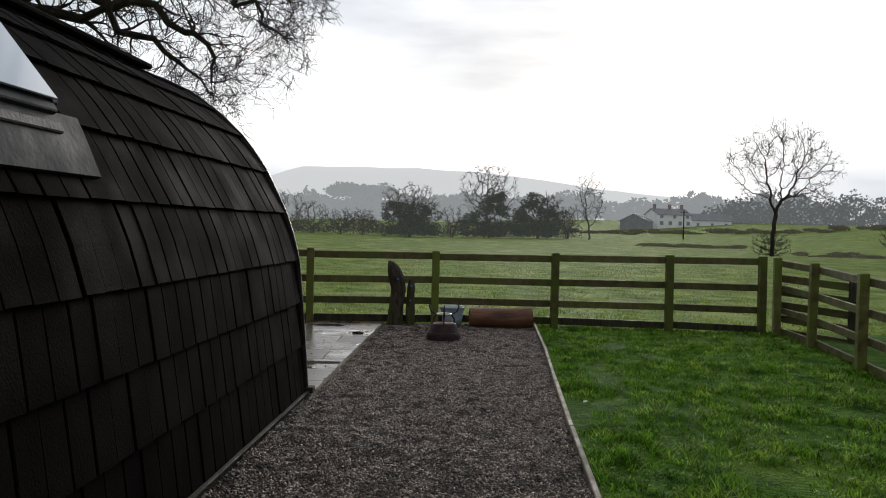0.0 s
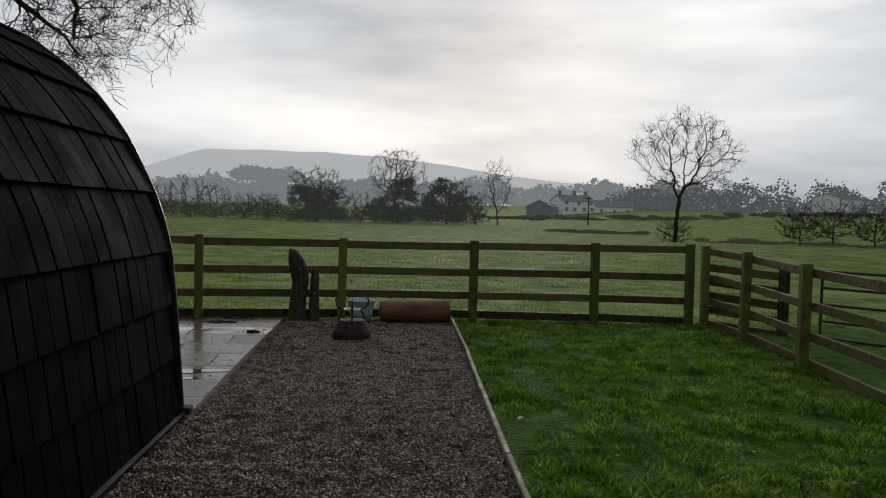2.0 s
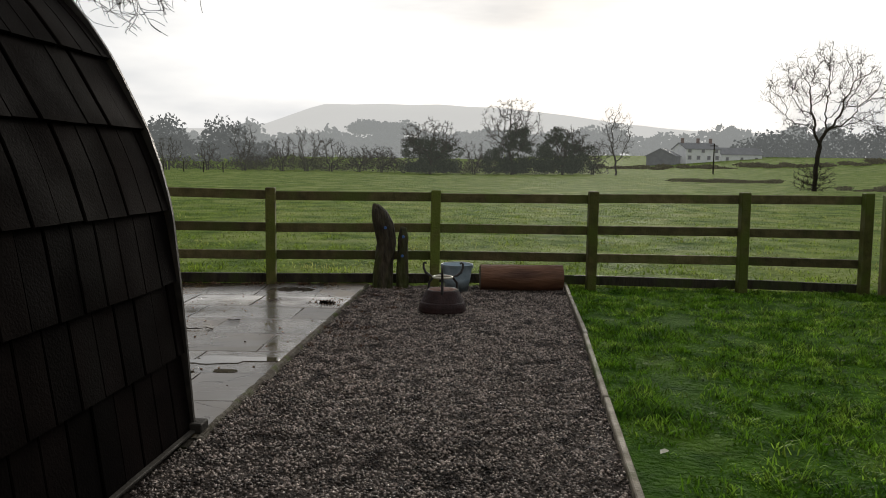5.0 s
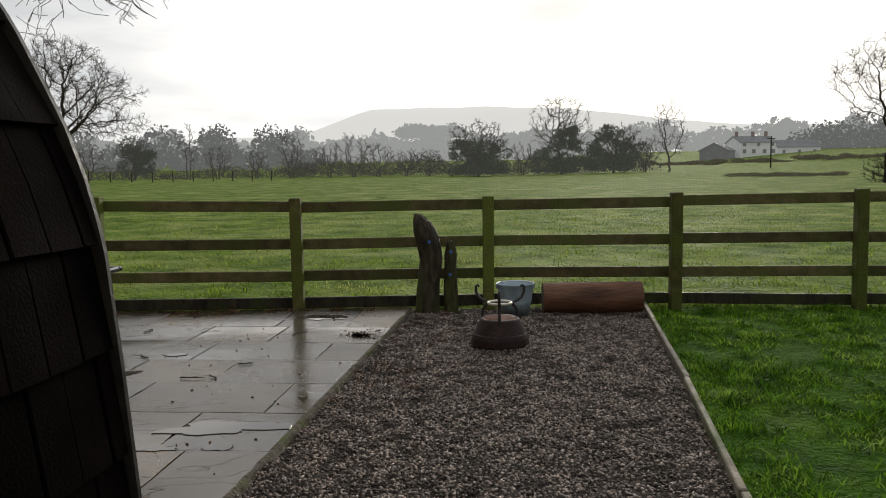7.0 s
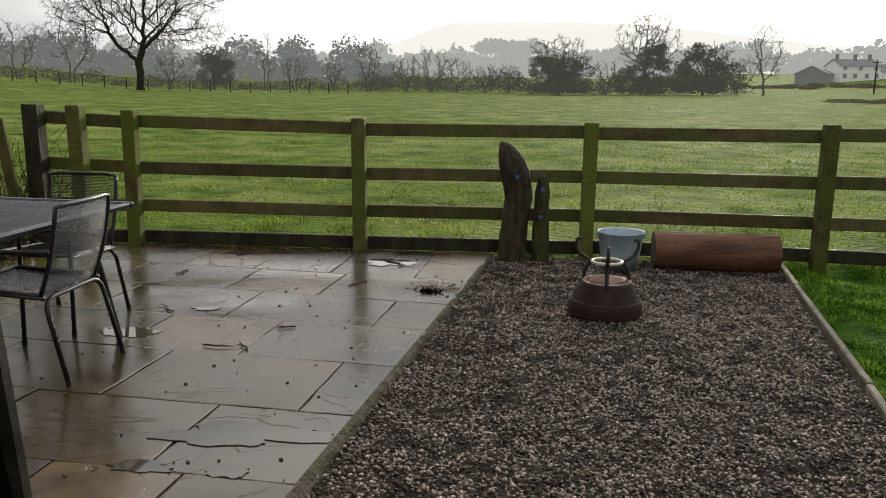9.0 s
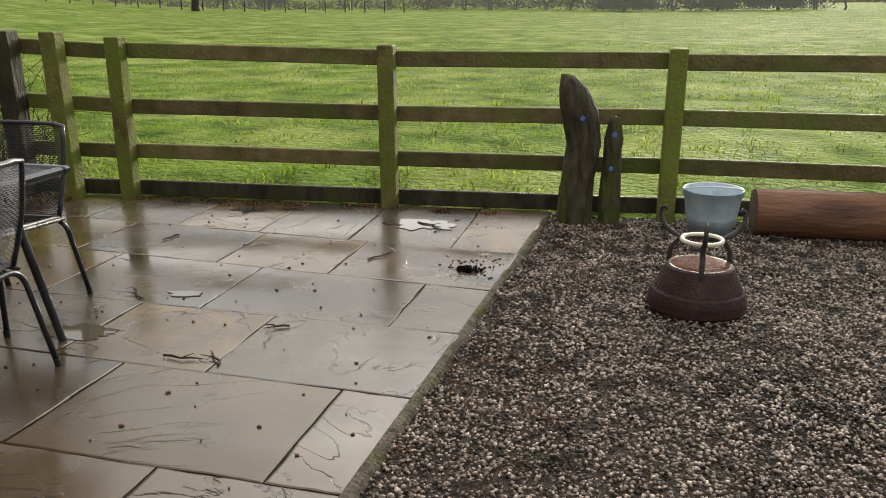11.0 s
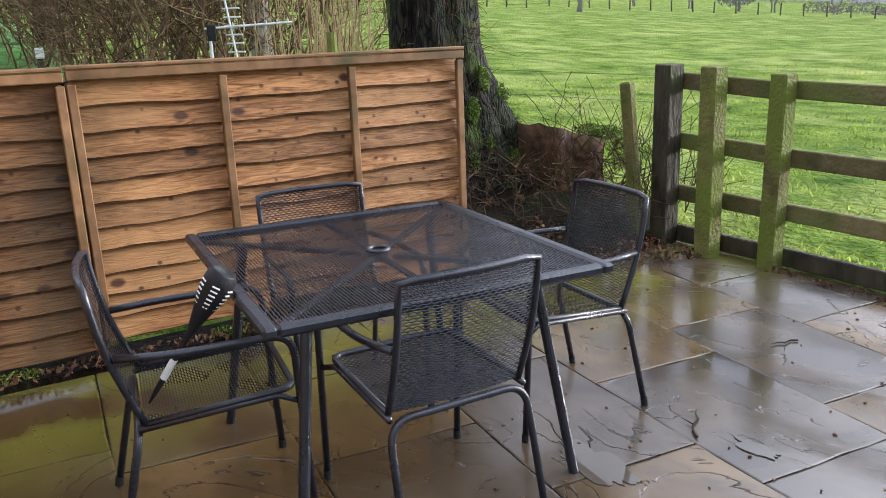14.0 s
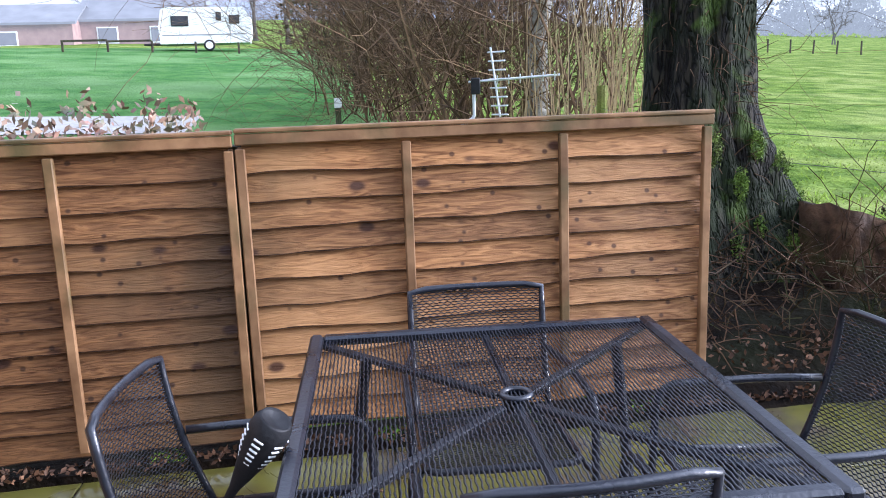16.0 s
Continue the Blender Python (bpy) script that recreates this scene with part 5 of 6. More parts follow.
def leaf_cloud(rng, n, blobs, size, shape=0.6):
    """Many small leaf faces in uneven clumps round the blobs (centre, radii)."""
    st = np.random.RandomState(rng.randint(0, 99999))
    share = np.array([b[1][0] * b[1][1] + b[1][2] * b[1][0] for b in blobs])
    which = st.choice(len(blobs), n, p=share / share.sum())
    cen, rad = np.array([b[0] for b in blobs], float)[which], np.array([b[1] for b in blobs], float)[which]
    d = st.normal(size=(n, 3))
    d /= np.linalg.norm(d, axis=1)[:, None]
    lump = np.array([noise.noise((a[0] * 2.2 + c[0] * 0.3, a[1] * 2.2 + c[1] * 0.3, a[2] * 2.2 + c[2] * 0.3)) for a, c in zip(d, cen)])
    p = cen + d * rad * (0.85 + 0.45 * lump[:, None]) * st.uniform(0.45, 1.05, (n, 1)) ** 0.5
    t1 = st.normal(size=(n, 3))
    t1 /= np.linalg.norm(t1, axis=1)[:, None]
    t2 = np.cross(t1, st.normal(size=(n, 3)))
    t2 /= np.linalg.norm(t2, axis=1)[:, None]
    s = size * st.uniform(0.6, 1.4, (n, 1))
    v = np.stack([p - t1 * s, p + t2 * s * shape, p + t1 * s, p - t2 * s * shape], 1).reshape(-1, 3)
    return array_mesh("leaves", v, 4, np.arange(4 * n).reshape(-1, 4))


def at_az(az, dist, eye=(-0.1, 5.0)):
    return eye[0] - math.sin(radians(az)) * dist, eye[1] + math.cos(radians(az)) * dist


# lone trees in the pasture
x, y = at_az(-28.9, 56)
grown_tree("pasture_tree", "bare broad-crowned tree standing alone in the pasture", x, y, 14, M["twig"], [(0.6, 7.3, 2.9, 2.2), (2.9, 6.2, 2.1, 2.0), (-1.9, 6.5, 1.8, 2.0), (2.6, 4.3, 2.3, 0.9), (-1.2, 4.5, 1.5, 0.9), (1.4, 8.5, 1.8, 1.0)], 2.0, 0.012, 640, 0.034, 3, lean=0.05, power=1.95)
tx, ty = x, y
dome_tree("thorn_bush", "twiggy thorn bush round the foot of the pasture tree", tx - 0.3, ty - 0.5, 1.9, 15, M["twig"], 0.05, (0, 0.42), 0.72, 0.56, 30, 3, fork=0.04, rmin=0.009, category="bush")
grown_tree("pasture_tree", "slender bare young tree at the field edge", 29.2, 110, 22, M["far_twig"], [(0, 5.4, 2.7, 3.6), (0, 8.0, 1.9, 1.8), (0, 3.6, 2.9, 1.6)], 2.4, 0.024, 320, 0.05, 2, power=2.3)
x, y = at_az(25.6, 95, (-0.03, 5.5))
grown_tree("field_oak", "large spreading bare oak at the field edge", x, y, 31, M["twig"], [(0.5, 10.0, 7.6, 5.2), (5.5, 8.2, 4.6, 3.4), (-5.5, 8.2, 4.6, 3.6), (1.0, 13.2, 5.0, 2.6), (6.0, 5.6, 4.0, 1.4)], 3.6, 0.026, 820, 0.033, 3, power=1.98)

# trees and hedges along the far edge of the field
edge_rng = random.Random(41)


def ivy_blobs(lobes, seed):
    """Many small overlapping clumps that fill rounded lobes (offset, height, radius, half height)."""
    q, out = random.Random(seed), []
    for o, h, rad, half in lobes:
        for _ in range(int(7 * rad * half / 2) + 6):
            a, e, k = q.uniform(0, 6.283), q.uniform(-1.3, 1.5), q.uniform(0.35, 0.95)
            out.append(((o + rad * k * math.cos(a) * math.cos(e), rad * k * math.sin(a) * math.cos(e), max(0.8, h + half * k * math.sin(e))), (q.uniform(0.5, 1.0),) * 2 + (q.uniform(0.4, 0.8),)))
    return out


BARE = "bare hedgerow tree, greyed by a faint haze glow"
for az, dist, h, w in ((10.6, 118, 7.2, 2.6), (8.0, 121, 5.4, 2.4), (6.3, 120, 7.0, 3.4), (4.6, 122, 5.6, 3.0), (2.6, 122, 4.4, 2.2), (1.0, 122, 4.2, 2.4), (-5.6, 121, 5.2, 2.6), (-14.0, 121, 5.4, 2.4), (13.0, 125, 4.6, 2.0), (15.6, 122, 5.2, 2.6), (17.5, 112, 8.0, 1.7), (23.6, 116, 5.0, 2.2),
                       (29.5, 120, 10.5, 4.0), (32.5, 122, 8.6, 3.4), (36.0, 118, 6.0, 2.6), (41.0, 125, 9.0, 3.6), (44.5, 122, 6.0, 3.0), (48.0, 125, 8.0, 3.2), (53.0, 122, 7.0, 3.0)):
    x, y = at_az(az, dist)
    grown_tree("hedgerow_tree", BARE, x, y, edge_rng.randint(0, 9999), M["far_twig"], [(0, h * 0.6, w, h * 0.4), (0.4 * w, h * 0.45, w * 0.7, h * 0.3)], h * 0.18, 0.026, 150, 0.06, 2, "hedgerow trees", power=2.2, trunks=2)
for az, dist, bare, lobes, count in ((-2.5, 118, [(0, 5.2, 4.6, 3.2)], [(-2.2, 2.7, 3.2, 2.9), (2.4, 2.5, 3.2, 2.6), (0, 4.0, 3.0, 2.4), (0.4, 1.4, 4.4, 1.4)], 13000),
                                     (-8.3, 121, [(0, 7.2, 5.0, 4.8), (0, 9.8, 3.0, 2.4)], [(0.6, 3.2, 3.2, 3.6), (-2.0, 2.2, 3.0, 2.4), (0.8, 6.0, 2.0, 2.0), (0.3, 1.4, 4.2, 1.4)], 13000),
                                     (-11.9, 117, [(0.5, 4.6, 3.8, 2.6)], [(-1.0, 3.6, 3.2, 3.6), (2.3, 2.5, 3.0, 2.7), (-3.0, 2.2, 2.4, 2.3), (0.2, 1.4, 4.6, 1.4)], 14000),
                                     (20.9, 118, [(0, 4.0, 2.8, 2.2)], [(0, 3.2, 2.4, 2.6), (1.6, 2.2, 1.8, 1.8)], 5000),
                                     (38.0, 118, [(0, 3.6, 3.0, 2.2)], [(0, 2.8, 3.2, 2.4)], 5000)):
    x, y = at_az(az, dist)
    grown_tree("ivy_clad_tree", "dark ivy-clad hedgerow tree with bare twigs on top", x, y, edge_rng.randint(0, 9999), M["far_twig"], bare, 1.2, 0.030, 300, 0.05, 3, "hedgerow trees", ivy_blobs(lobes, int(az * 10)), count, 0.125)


def woods(name, label, mat, az0, az1, dist, h, n, seed, size, low=0.0, flat=1.0):
    """A distant belt of wood: many small clumps with an uneven top."""
    r = random.Random(seed)
    blobs = []
    for k in range(n):
        az = az0 + (az1 - az0) * (k + r.random()) / n
        x, y = at_az(az, dist * r.uniform(0.96, 1.06))
        hh = h * max(0.25, 0.72 + 0.6 * noise.noise((az * 0.55, seed, 0)) + r.uniform(-0.22, 0.25))
        blobs.append(((x, y, ground_z(x, y) + low + hh * 0.48), (dist * 0.012 + h * 0.22, h * 0.4, hh * 0.56)))
    ob = part(name, leaf_cloud(r, n * 340, blobs, size * 0.68), mat)
    return tagged(ob, label, "woodland", kind="stuff")


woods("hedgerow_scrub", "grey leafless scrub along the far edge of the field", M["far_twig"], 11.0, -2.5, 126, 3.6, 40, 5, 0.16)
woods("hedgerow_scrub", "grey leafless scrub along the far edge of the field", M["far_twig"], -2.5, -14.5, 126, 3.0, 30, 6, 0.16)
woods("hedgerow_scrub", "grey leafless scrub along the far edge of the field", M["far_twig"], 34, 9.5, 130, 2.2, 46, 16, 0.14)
woods("distant_wood", "belt of leafless wood beyond the field with a haze glow", M["mid_wood"], 62, 9, 240, 12.0, 90, 7, 0.8)
woods("distant_wood", "belt of leafless wood beyond the field with a haze glow", M["mid_wood"], -23.5, -62, 300, 14.5, 70, 8, 0.9, low=-2.0)
woods("misty_wood", "woods below the hill, paled by a haze glow", M["far_wood"], 70, -30, 520, 20.0, 120, 9, 2.6)
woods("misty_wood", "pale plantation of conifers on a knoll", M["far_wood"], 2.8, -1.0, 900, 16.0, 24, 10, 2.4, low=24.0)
woods("misty_wood", "woods below the hill, paled by a haze glow", M["far_wood"], 8, -16, 760, 20.0, 50, 12, 3.0, low=4.0)
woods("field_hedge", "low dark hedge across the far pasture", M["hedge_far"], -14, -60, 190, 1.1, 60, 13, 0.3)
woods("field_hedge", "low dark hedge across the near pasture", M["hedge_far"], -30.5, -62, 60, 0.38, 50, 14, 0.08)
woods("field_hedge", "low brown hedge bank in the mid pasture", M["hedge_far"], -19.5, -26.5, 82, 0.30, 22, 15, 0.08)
for az, dist, h, s in ((-37.0, 60, 2.9, 72), (-39.0, 62, 3.6, 73), (-41.5, 61, 3.2, 74), (-44.5, 63, 3.4, 75)):
    x, y = at_az(az, dist)
    dome_tree("thorn_bush", "spreading leafless thorn bush in the pasture", x, y, h, s, M["twig"], 0.07, (0, 0.5), 0.62, 0.5, 30, 3, "thorn bushes", 0.05, 0.012, category="bush")

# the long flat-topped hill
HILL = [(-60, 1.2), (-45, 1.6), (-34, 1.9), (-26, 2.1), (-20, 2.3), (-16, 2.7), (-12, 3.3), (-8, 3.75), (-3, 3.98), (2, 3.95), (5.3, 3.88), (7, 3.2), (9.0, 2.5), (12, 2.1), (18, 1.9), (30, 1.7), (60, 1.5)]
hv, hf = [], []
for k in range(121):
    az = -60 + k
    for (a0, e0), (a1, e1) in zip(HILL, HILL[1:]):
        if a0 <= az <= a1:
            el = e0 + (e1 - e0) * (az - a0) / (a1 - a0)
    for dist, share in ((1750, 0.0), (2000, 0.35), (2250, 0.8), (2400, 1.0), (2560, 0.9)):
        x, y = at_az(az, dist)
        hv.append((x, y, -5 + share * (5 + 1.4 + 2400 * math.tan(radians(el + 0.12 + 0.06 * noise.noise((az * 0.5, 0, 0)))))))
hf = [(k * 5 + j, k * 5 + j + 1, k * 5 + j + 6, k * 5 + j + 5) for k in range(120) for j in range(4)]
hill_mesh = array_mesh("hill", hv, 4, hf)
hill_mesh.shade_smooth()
tagged(part("backdrop_hill", hill_mesh, M["hill"]), "long flat-topped moorland hill, paled by a haze glow", "hill", kind="structure")


# ---------- farmhouse across the pasture ----------
def gabled(name, label, category, m, w, d, h, roof, wall_mat, roof_mat, windows=(), chimneys=(), doors=()):
    ob = thing(name, label, category, m)
    wall = Build()
    wall.add([(-w / 2, -d / 2, -2), (w / 2, -d / 2, -2), (w / 2, d / 2, -2), (-w / 2, d / 2, -2), (-w / 2, -d / 2, h), (w / 2, -d / 2, h), (w / 2, d / 2, h), (-w / 2, d / 2, h), (-w / 2, 0, h + roof), (w / 2, 0, h + roof)],
             [(0, 1, 5, 4), (2, 3, 7, 6), (1, 2, 6, 9, 5), (3, 0, 4, 8, 7), (3, 2, 1, 0)])
    part("wall", wall, wall_mat, ob)
    e, t = 0.35, 0.18
    rf = Build()
    for s in (-1, 1):
        k = roof / (d / 2)
        a, b = (s * (d / 2 + e), h - k * e + 0.02), (0, h + roof + 0.02)
        v = [(x, yy, zz + o) for x in (-w / 2 - e, w / 2 + e) for (yy, zz) in (a, b) for o in (0, t)]
        rf.add(v, [(0, 1, 3, 2), (4, 6, 7, 5), (1, 5, 7, 3), (0, 2, 6, 4), (0, 4, 5, 1), (2, 3, 7, 6)])
    roof_ob = part("roof", rf, roof_mat, ob)
    for cx in chimneys:
        part("chimney", Build().box((0.8, 0.6, 1.8), pose(cx, 0, h + roof + 0.6), 0.04), M["brick_far"], roof_ob)
    for wx, wz, ww, wh in windows:
        win = part("window", Build().box((ww + 0.2, 0.10, wh + 0.2), pose(wx, -d / 2 - 0.02, wz), 0.02), M["white"], ob)
        part("pane", Build().box((ww, 0.06, wh), pose(wx, -d / 2 - 0.06, wz), 0.01), M["far_pane"], win)
    return ob


hx, hy = at_az(-20.4, 250)
hz = ground_z(hx, hy) + 0.3
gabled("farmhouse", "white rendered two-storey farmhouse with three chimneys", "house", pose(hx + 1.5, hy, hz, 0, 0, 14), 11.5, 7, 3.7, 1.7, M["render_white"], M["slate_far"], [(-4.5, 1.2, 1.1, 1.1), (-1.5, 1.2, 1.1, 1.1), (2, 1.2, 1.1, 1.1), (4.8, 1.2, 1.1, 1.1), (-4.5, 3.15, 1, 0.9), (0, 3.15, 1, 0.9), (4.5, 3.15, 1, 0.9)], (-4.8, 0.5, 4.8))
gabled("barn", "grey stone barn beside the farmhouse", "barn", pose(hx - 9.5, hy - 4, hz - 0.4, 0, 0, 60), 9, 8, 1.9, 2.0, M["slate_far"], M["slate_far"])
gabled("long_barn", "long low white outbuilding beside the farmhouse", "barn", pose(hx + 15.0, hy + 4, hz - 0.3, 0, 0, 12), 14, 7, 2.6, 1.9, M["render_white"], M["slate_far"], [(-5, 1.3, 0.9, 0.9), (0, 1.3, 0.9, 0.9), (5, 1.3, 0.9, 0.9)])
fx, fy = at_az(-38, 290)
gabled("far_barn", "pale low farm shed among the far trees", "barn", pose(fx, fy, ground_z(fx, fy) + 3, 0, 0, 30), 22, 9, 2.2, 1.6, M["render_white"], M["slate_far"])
px, py = at_az(-22.0, 150)
pole = thing("telegraph_pole", "timber telegraph pole in the far pasture", "pole", pose(px, py, ground_z(px, py) - 0.6))
part("shaft", Build().tube([(0, 0, 0), (0, 0, 6.0)], [0.14, 0.10], 8), M["twig"], pole)
part("crossarm", Build().box((1.4, 0.12, 0.12), pose(0, 0, 5.6), 0.01), M["twig"], pole)

# ---------- big tree behind the panel ----------
big = thing("boundary_tree", "big mossy ivy-covered tree trunk with bare overhanging branches", "tree", pose(-5.22, 11.16, 0.0))
tb = Build()
tv, sides, levels = [], 72, 60
for k in range(levels):
    z = -0.1 + 6.2 * (k / (levels - 1)) ** 1.35
    flare = 0.66 * math.exp(-max(z, 0) / 0.42)
    r0 = 0.305 - 0.012 * z
    for s in range(sides):
        an = 2 * math.pi * s / sides
        root = max(0.0, math.cos((an - 1.1) * 1.5)) ** 2
        r = r0 + flare * (0.5 + 0.9 * root) + 0.05 * noise.noise((math.cos(an) * 2.4, math.sin(an) * 2.4, z * 1.1)) + 0.030 * noise.noise((math.cos(an) * 9, math.sin(an) * 9, z * 1.6)) + 0.014 * noise.noise((math.cos(an) * 24, math.sin(an) * 24, z * 3.0))
        tv.append((r * math.cos(an) - 0.03 * z, r * math.sin(an) + 0.0 * z, z))
tb.add(tv, [(i * sides + s, i * sides + (s + 1) % sides, (i + 1) * sides + (s + 1) % sides, (i + 1) * sides + s) for i in range(levels - 1) for s in range(sides)])
part("trunk", tb, M["bark"], big, smooth=True)
r = random.Random(77)
crown = Build()
MAIN = [  # over the pod and the gravel, drooping at the ends
    [(-0.1, 0, 4.2), (1.4, -0.5, 4.55), (2.6, -0.8, 4.35), (3.3, -0.9, 3.95), (3.7, -0.9, 3.6)],
    [(-0.1, 0, 4.6), (1.4, -0.9, 5.0), (2.8, -1.1, 4.9), (3.5, -1.0, 4.6), (3.9, -0.9, 4.2)],
    [(-0.1, 0, 4.0), (1.2, -0.6, 4.15), (2.2, -0.9, 3.9), (2.8, -0.9, 3.4), (3.0, -0.9, 3.05)],
    [(-0.1, 0, 4.0), (1.2, 0.2, 4.05), (2.1, 0.3, 3.6), (2.6, 0.25, 3.1)],
    [(-0.1, 0, 5.0), (1.0, -1.6, 5.8), (2.0, -2.6, 6.5), (2.7, -3.4, 7.1)],
    [(-0.15, 0, 5.5), (0.3, -0.8, 6.6), (0.6, -2.0, 7.4), (1.2, -3.4, 7.8)],
    [(-0.15, 0, 5.8), (-0.4, 0.6, 7.2), (-0.8, 1.2, 9.0)],
    [(-0.15, 0, 5.4), (-1.2, -0.4, 6.4), (-2.6, -0.6, 7.4)],
]
for line in MAIN:
    pts = []
    for (p, q) in zip(line, line[1:]):
        for k in range(4):
            pts.append(Vector(p).lerp(Vector(q), k / 4) + Vector((r.gauss(0, 0.05), r.gauss(0, 0.05), r.gauss(0, 0.05))))
    pts.append(Vector(line[-1]))
    nn = len(pts)
    rad = [0.085 * (1 - 0.88 * i / (nn - 1)) for i in range(nn)]
    crown.tube(pts, rad, 7)
    for i in range(2, nn):
        for _ in range(1 if line[-1][2] > 7 else 3 if i < nn - 1 else 6):
            dd = (pts[i] - pts[i - 1]).normalized()
            out = Vector((r.gauss(0, 1), r.gauss(0, 1), r.gauss(0, 0.7)))
            limb(crown, pts[i], dd * 0.5 + out.normalized() * 0.8, max(0.006, rad[i] * 0.38), r.uniform(0.30, 0.85), 2, r, 0.8, 0.10, (6, 5), 4, 0.3, None, 0.36, None, 0.03, 0.0034)
part("crown", crown, M["twig"], big)
ivy_pts = [((0.30 * math.cos(a), 0.30 * math.sin(a), z), (0.10, 0.10, 0.16)) for a, z in [(r.uniform(-1.9, 1.0), r.uniform(0.35, 1.2)) for _ in range(16)]]
part("ivy_leaves", leaf_cloud(r, 200, ivy_pts, 0.022, 0.7), M["ivy"], big)
moss_pts = []
for an, z in ((0.45, 0.60), (0.75, 0.48), (0.25, 0.85), (0.9, 0.75), (1.2, 0.45), (-0.2, 1.05), (0.6, 1.05), (-0.5, 0.8), (0.1, 0.5)):
    rr = 0.30 + 0.66 * math.exp(-z / 0.42) * (0.5 + 0.9 * max(0.0, math.cos((an - 1.1) * 1.5)) ** 2)
    moss_pts.append(((rr * math.cos(an) - 0.02, rr * math.sin(an), z), (0.05, 0.05, 0.11)))
moss_pts += [((0.16, 0.44, 0.74), (0.12, 0.15, 0.10)), ((0.22, 0.58, 0.58), (0.12, 0.12, 0.12)), ((0.2, 0.34, 0.92), (0.10, 0.12, 0.12)), ((0.27, 0.45, 0.5), (0.08, 0.10, 0.14))]
root_b = Build()
rp = [(0.04, 0.08, 1.30), (0.09, 0.20, 1.0), (0.13, 0.34, 0.76), (0.18, 0.47, 0.55), (0.24, 0.55, 0.2)]
dense_r = bend(rp, 0.2, 4)
root_b.tube(dense_r, [0.20 - 0.05 * q / (len(dense_r) - 1) + 0.03 * noise.noise((q * 0.9, 0, 3)) for q in range(len(dense_r))], 16)
part("buttress_root", root_b, M["bark"], big, smooth=True)
part("moss", leaf_cloud(r, 17000, moss_pts, 0.0085, 0.45), M["moss"], big, "bright green moss")
shag = Build()
for _ in range(420):
    z = 0.35 + 1.5 * r.random() ** 1.5
    an = r.uniform(-1.5, 1.6)
    rr = 0.29 + 0.66 * math.exp(-z / 0.42) * (0.5 + 0.9 * max(0.0, math.cos((an - 1.1) * 1.5)) ** 2)
    p = Vector((rr * math.cos(an) - 0.03 * z, rr * math.sin(an), z))
    out = Vector((math.cos(an), math.sin(an), 0))
    limb(shag, p - out * 0.02, out * 0.6 + Vector((r.gauss(0, 0.35), r.gauss(0, 0.35), r.gauss(-0.15, 0.6))), 0.0035, r.uniform(0.05, 0.17), 0, r, 0.8, 0.5, (2,), 3, 0.4, None, 0.25, 3, 0.0, 0.0015)
tagged(part("dead_ivy", shag, M["hazel"], big, "shaggy brown dead ivy stems"), kind="stuff")

# mound of roots and soil with the old stump
bank = Build()
bvv, NB = [], 26
for j in range(NB):
    for i in range(NB):
        x, y = -6.4 + 2.75 * i / (NB - 1), 9.9 + 2.9 * j / (NB - 1)
        inside = max(0.0, 1 - ((x + 5.2) / 1.35) ** 2) * max(0.0, 1 - ((y - 11.3) / 1.45) ** 2)
        bvv.append((x, y, -0.06 + 0.42 * inside ** 0.7 + 0.07 * noise.noise((x * 3, y * 3, 0)) * (inside > 0) - (0.1 if inside <= 0 else 0)))
bank.add(bvv, [(j * NB + i, j * NB + i + 1, (j + 1) * NB + i + 1, (j + 1) * NB + i) for j in range(NB - 1) for i in range(NB - 1)])
tagged(part("root_bank", bank, M["soil"], smooth=True), "dark bank of soil and leaf mould under the tree", "soil", kind="structure")
old = thing("cut_stump", "old broad cut stump, mossy, beside the big tree", "tree stump", pose(-4.80, 11.92, 0.05, 0, 0, 10))
sb, sv2 = Build(), []
for k, (z, rr) in enumerate(((-0.1, 0.44), (0.1, 0.36), (0.3, 0.30), (0.5, 0.275), (0.60, 0.27))):
    for s in range(24):
        an = 2 * math.pi * s / 24
        q = rr * (1 + 0.34 * noise.noise((math.cos(an) * 1.8, math.sin(an) * 1.8, z)) + 0.10 * noise.noise((math.cos(an) * 5, math.sin(an) * 5, z * 5)))
        sv2.append((q * math.cos(an), q * math.sin(an) * 1.0, z + (0.05 * noise.noise((math.cos(an) * 2, math.sin(an) * 2, 5)) - 0.10 * math.sin(an) if k == 4 else 0)))
sb.add(sv2 + [(0, 0, 0.61)], [(i * 24 + s, i * 24 + (s + 1) % 24, (i + 1) * 24 + (s + 1) % 24, (i + 1) * 24 + s) for i in range(4) for s in range(24)] + [(96 + s, 96 + (s + 1) % 24, 120) for s in range(24)])
part("stump_wood", sb, M["wood_old"], old, smooth=True)
part("moss", leaf_cloud(r, 4200, [((0.22, 0.22, 0.60), (0.14, 0.16, 0.05)), ((0.30, 0.30, 0.46), (0.07, 0.12, 0.16)), ((0.05, 0.30, 0.60), (0.2, 0.06, 0.05))], 0.009, 0.5), M["moss"], old, "bright green moss")
lean_post = thing("leaning_post", "old leaning green fence stake with wire", "fence post", pose(-4.13, 11.93, 0.0))
part("stake", Build().box((0.075, 0.075, 1.06), pose(0, 0, 0.53), 0.012), M["fence"], lean_post, m=pose(0.10, 0, -0.02, 0, -6, 15))
bram = Build()
for k in range(60):
    p = Vector((r.uniform(-4.6, -3.95), r.uniform(11.6, 12.5), 0.15))
    limb(bram, p, Vector((r.gauss(0, 0.5), r.gauss(0.1, 0.4), 1.0)), 0.005, r.uniform(0.25, 0.75), 1, r, 0.8, 0.15, (3,), 5, 0.4, None, 0.2, 4)
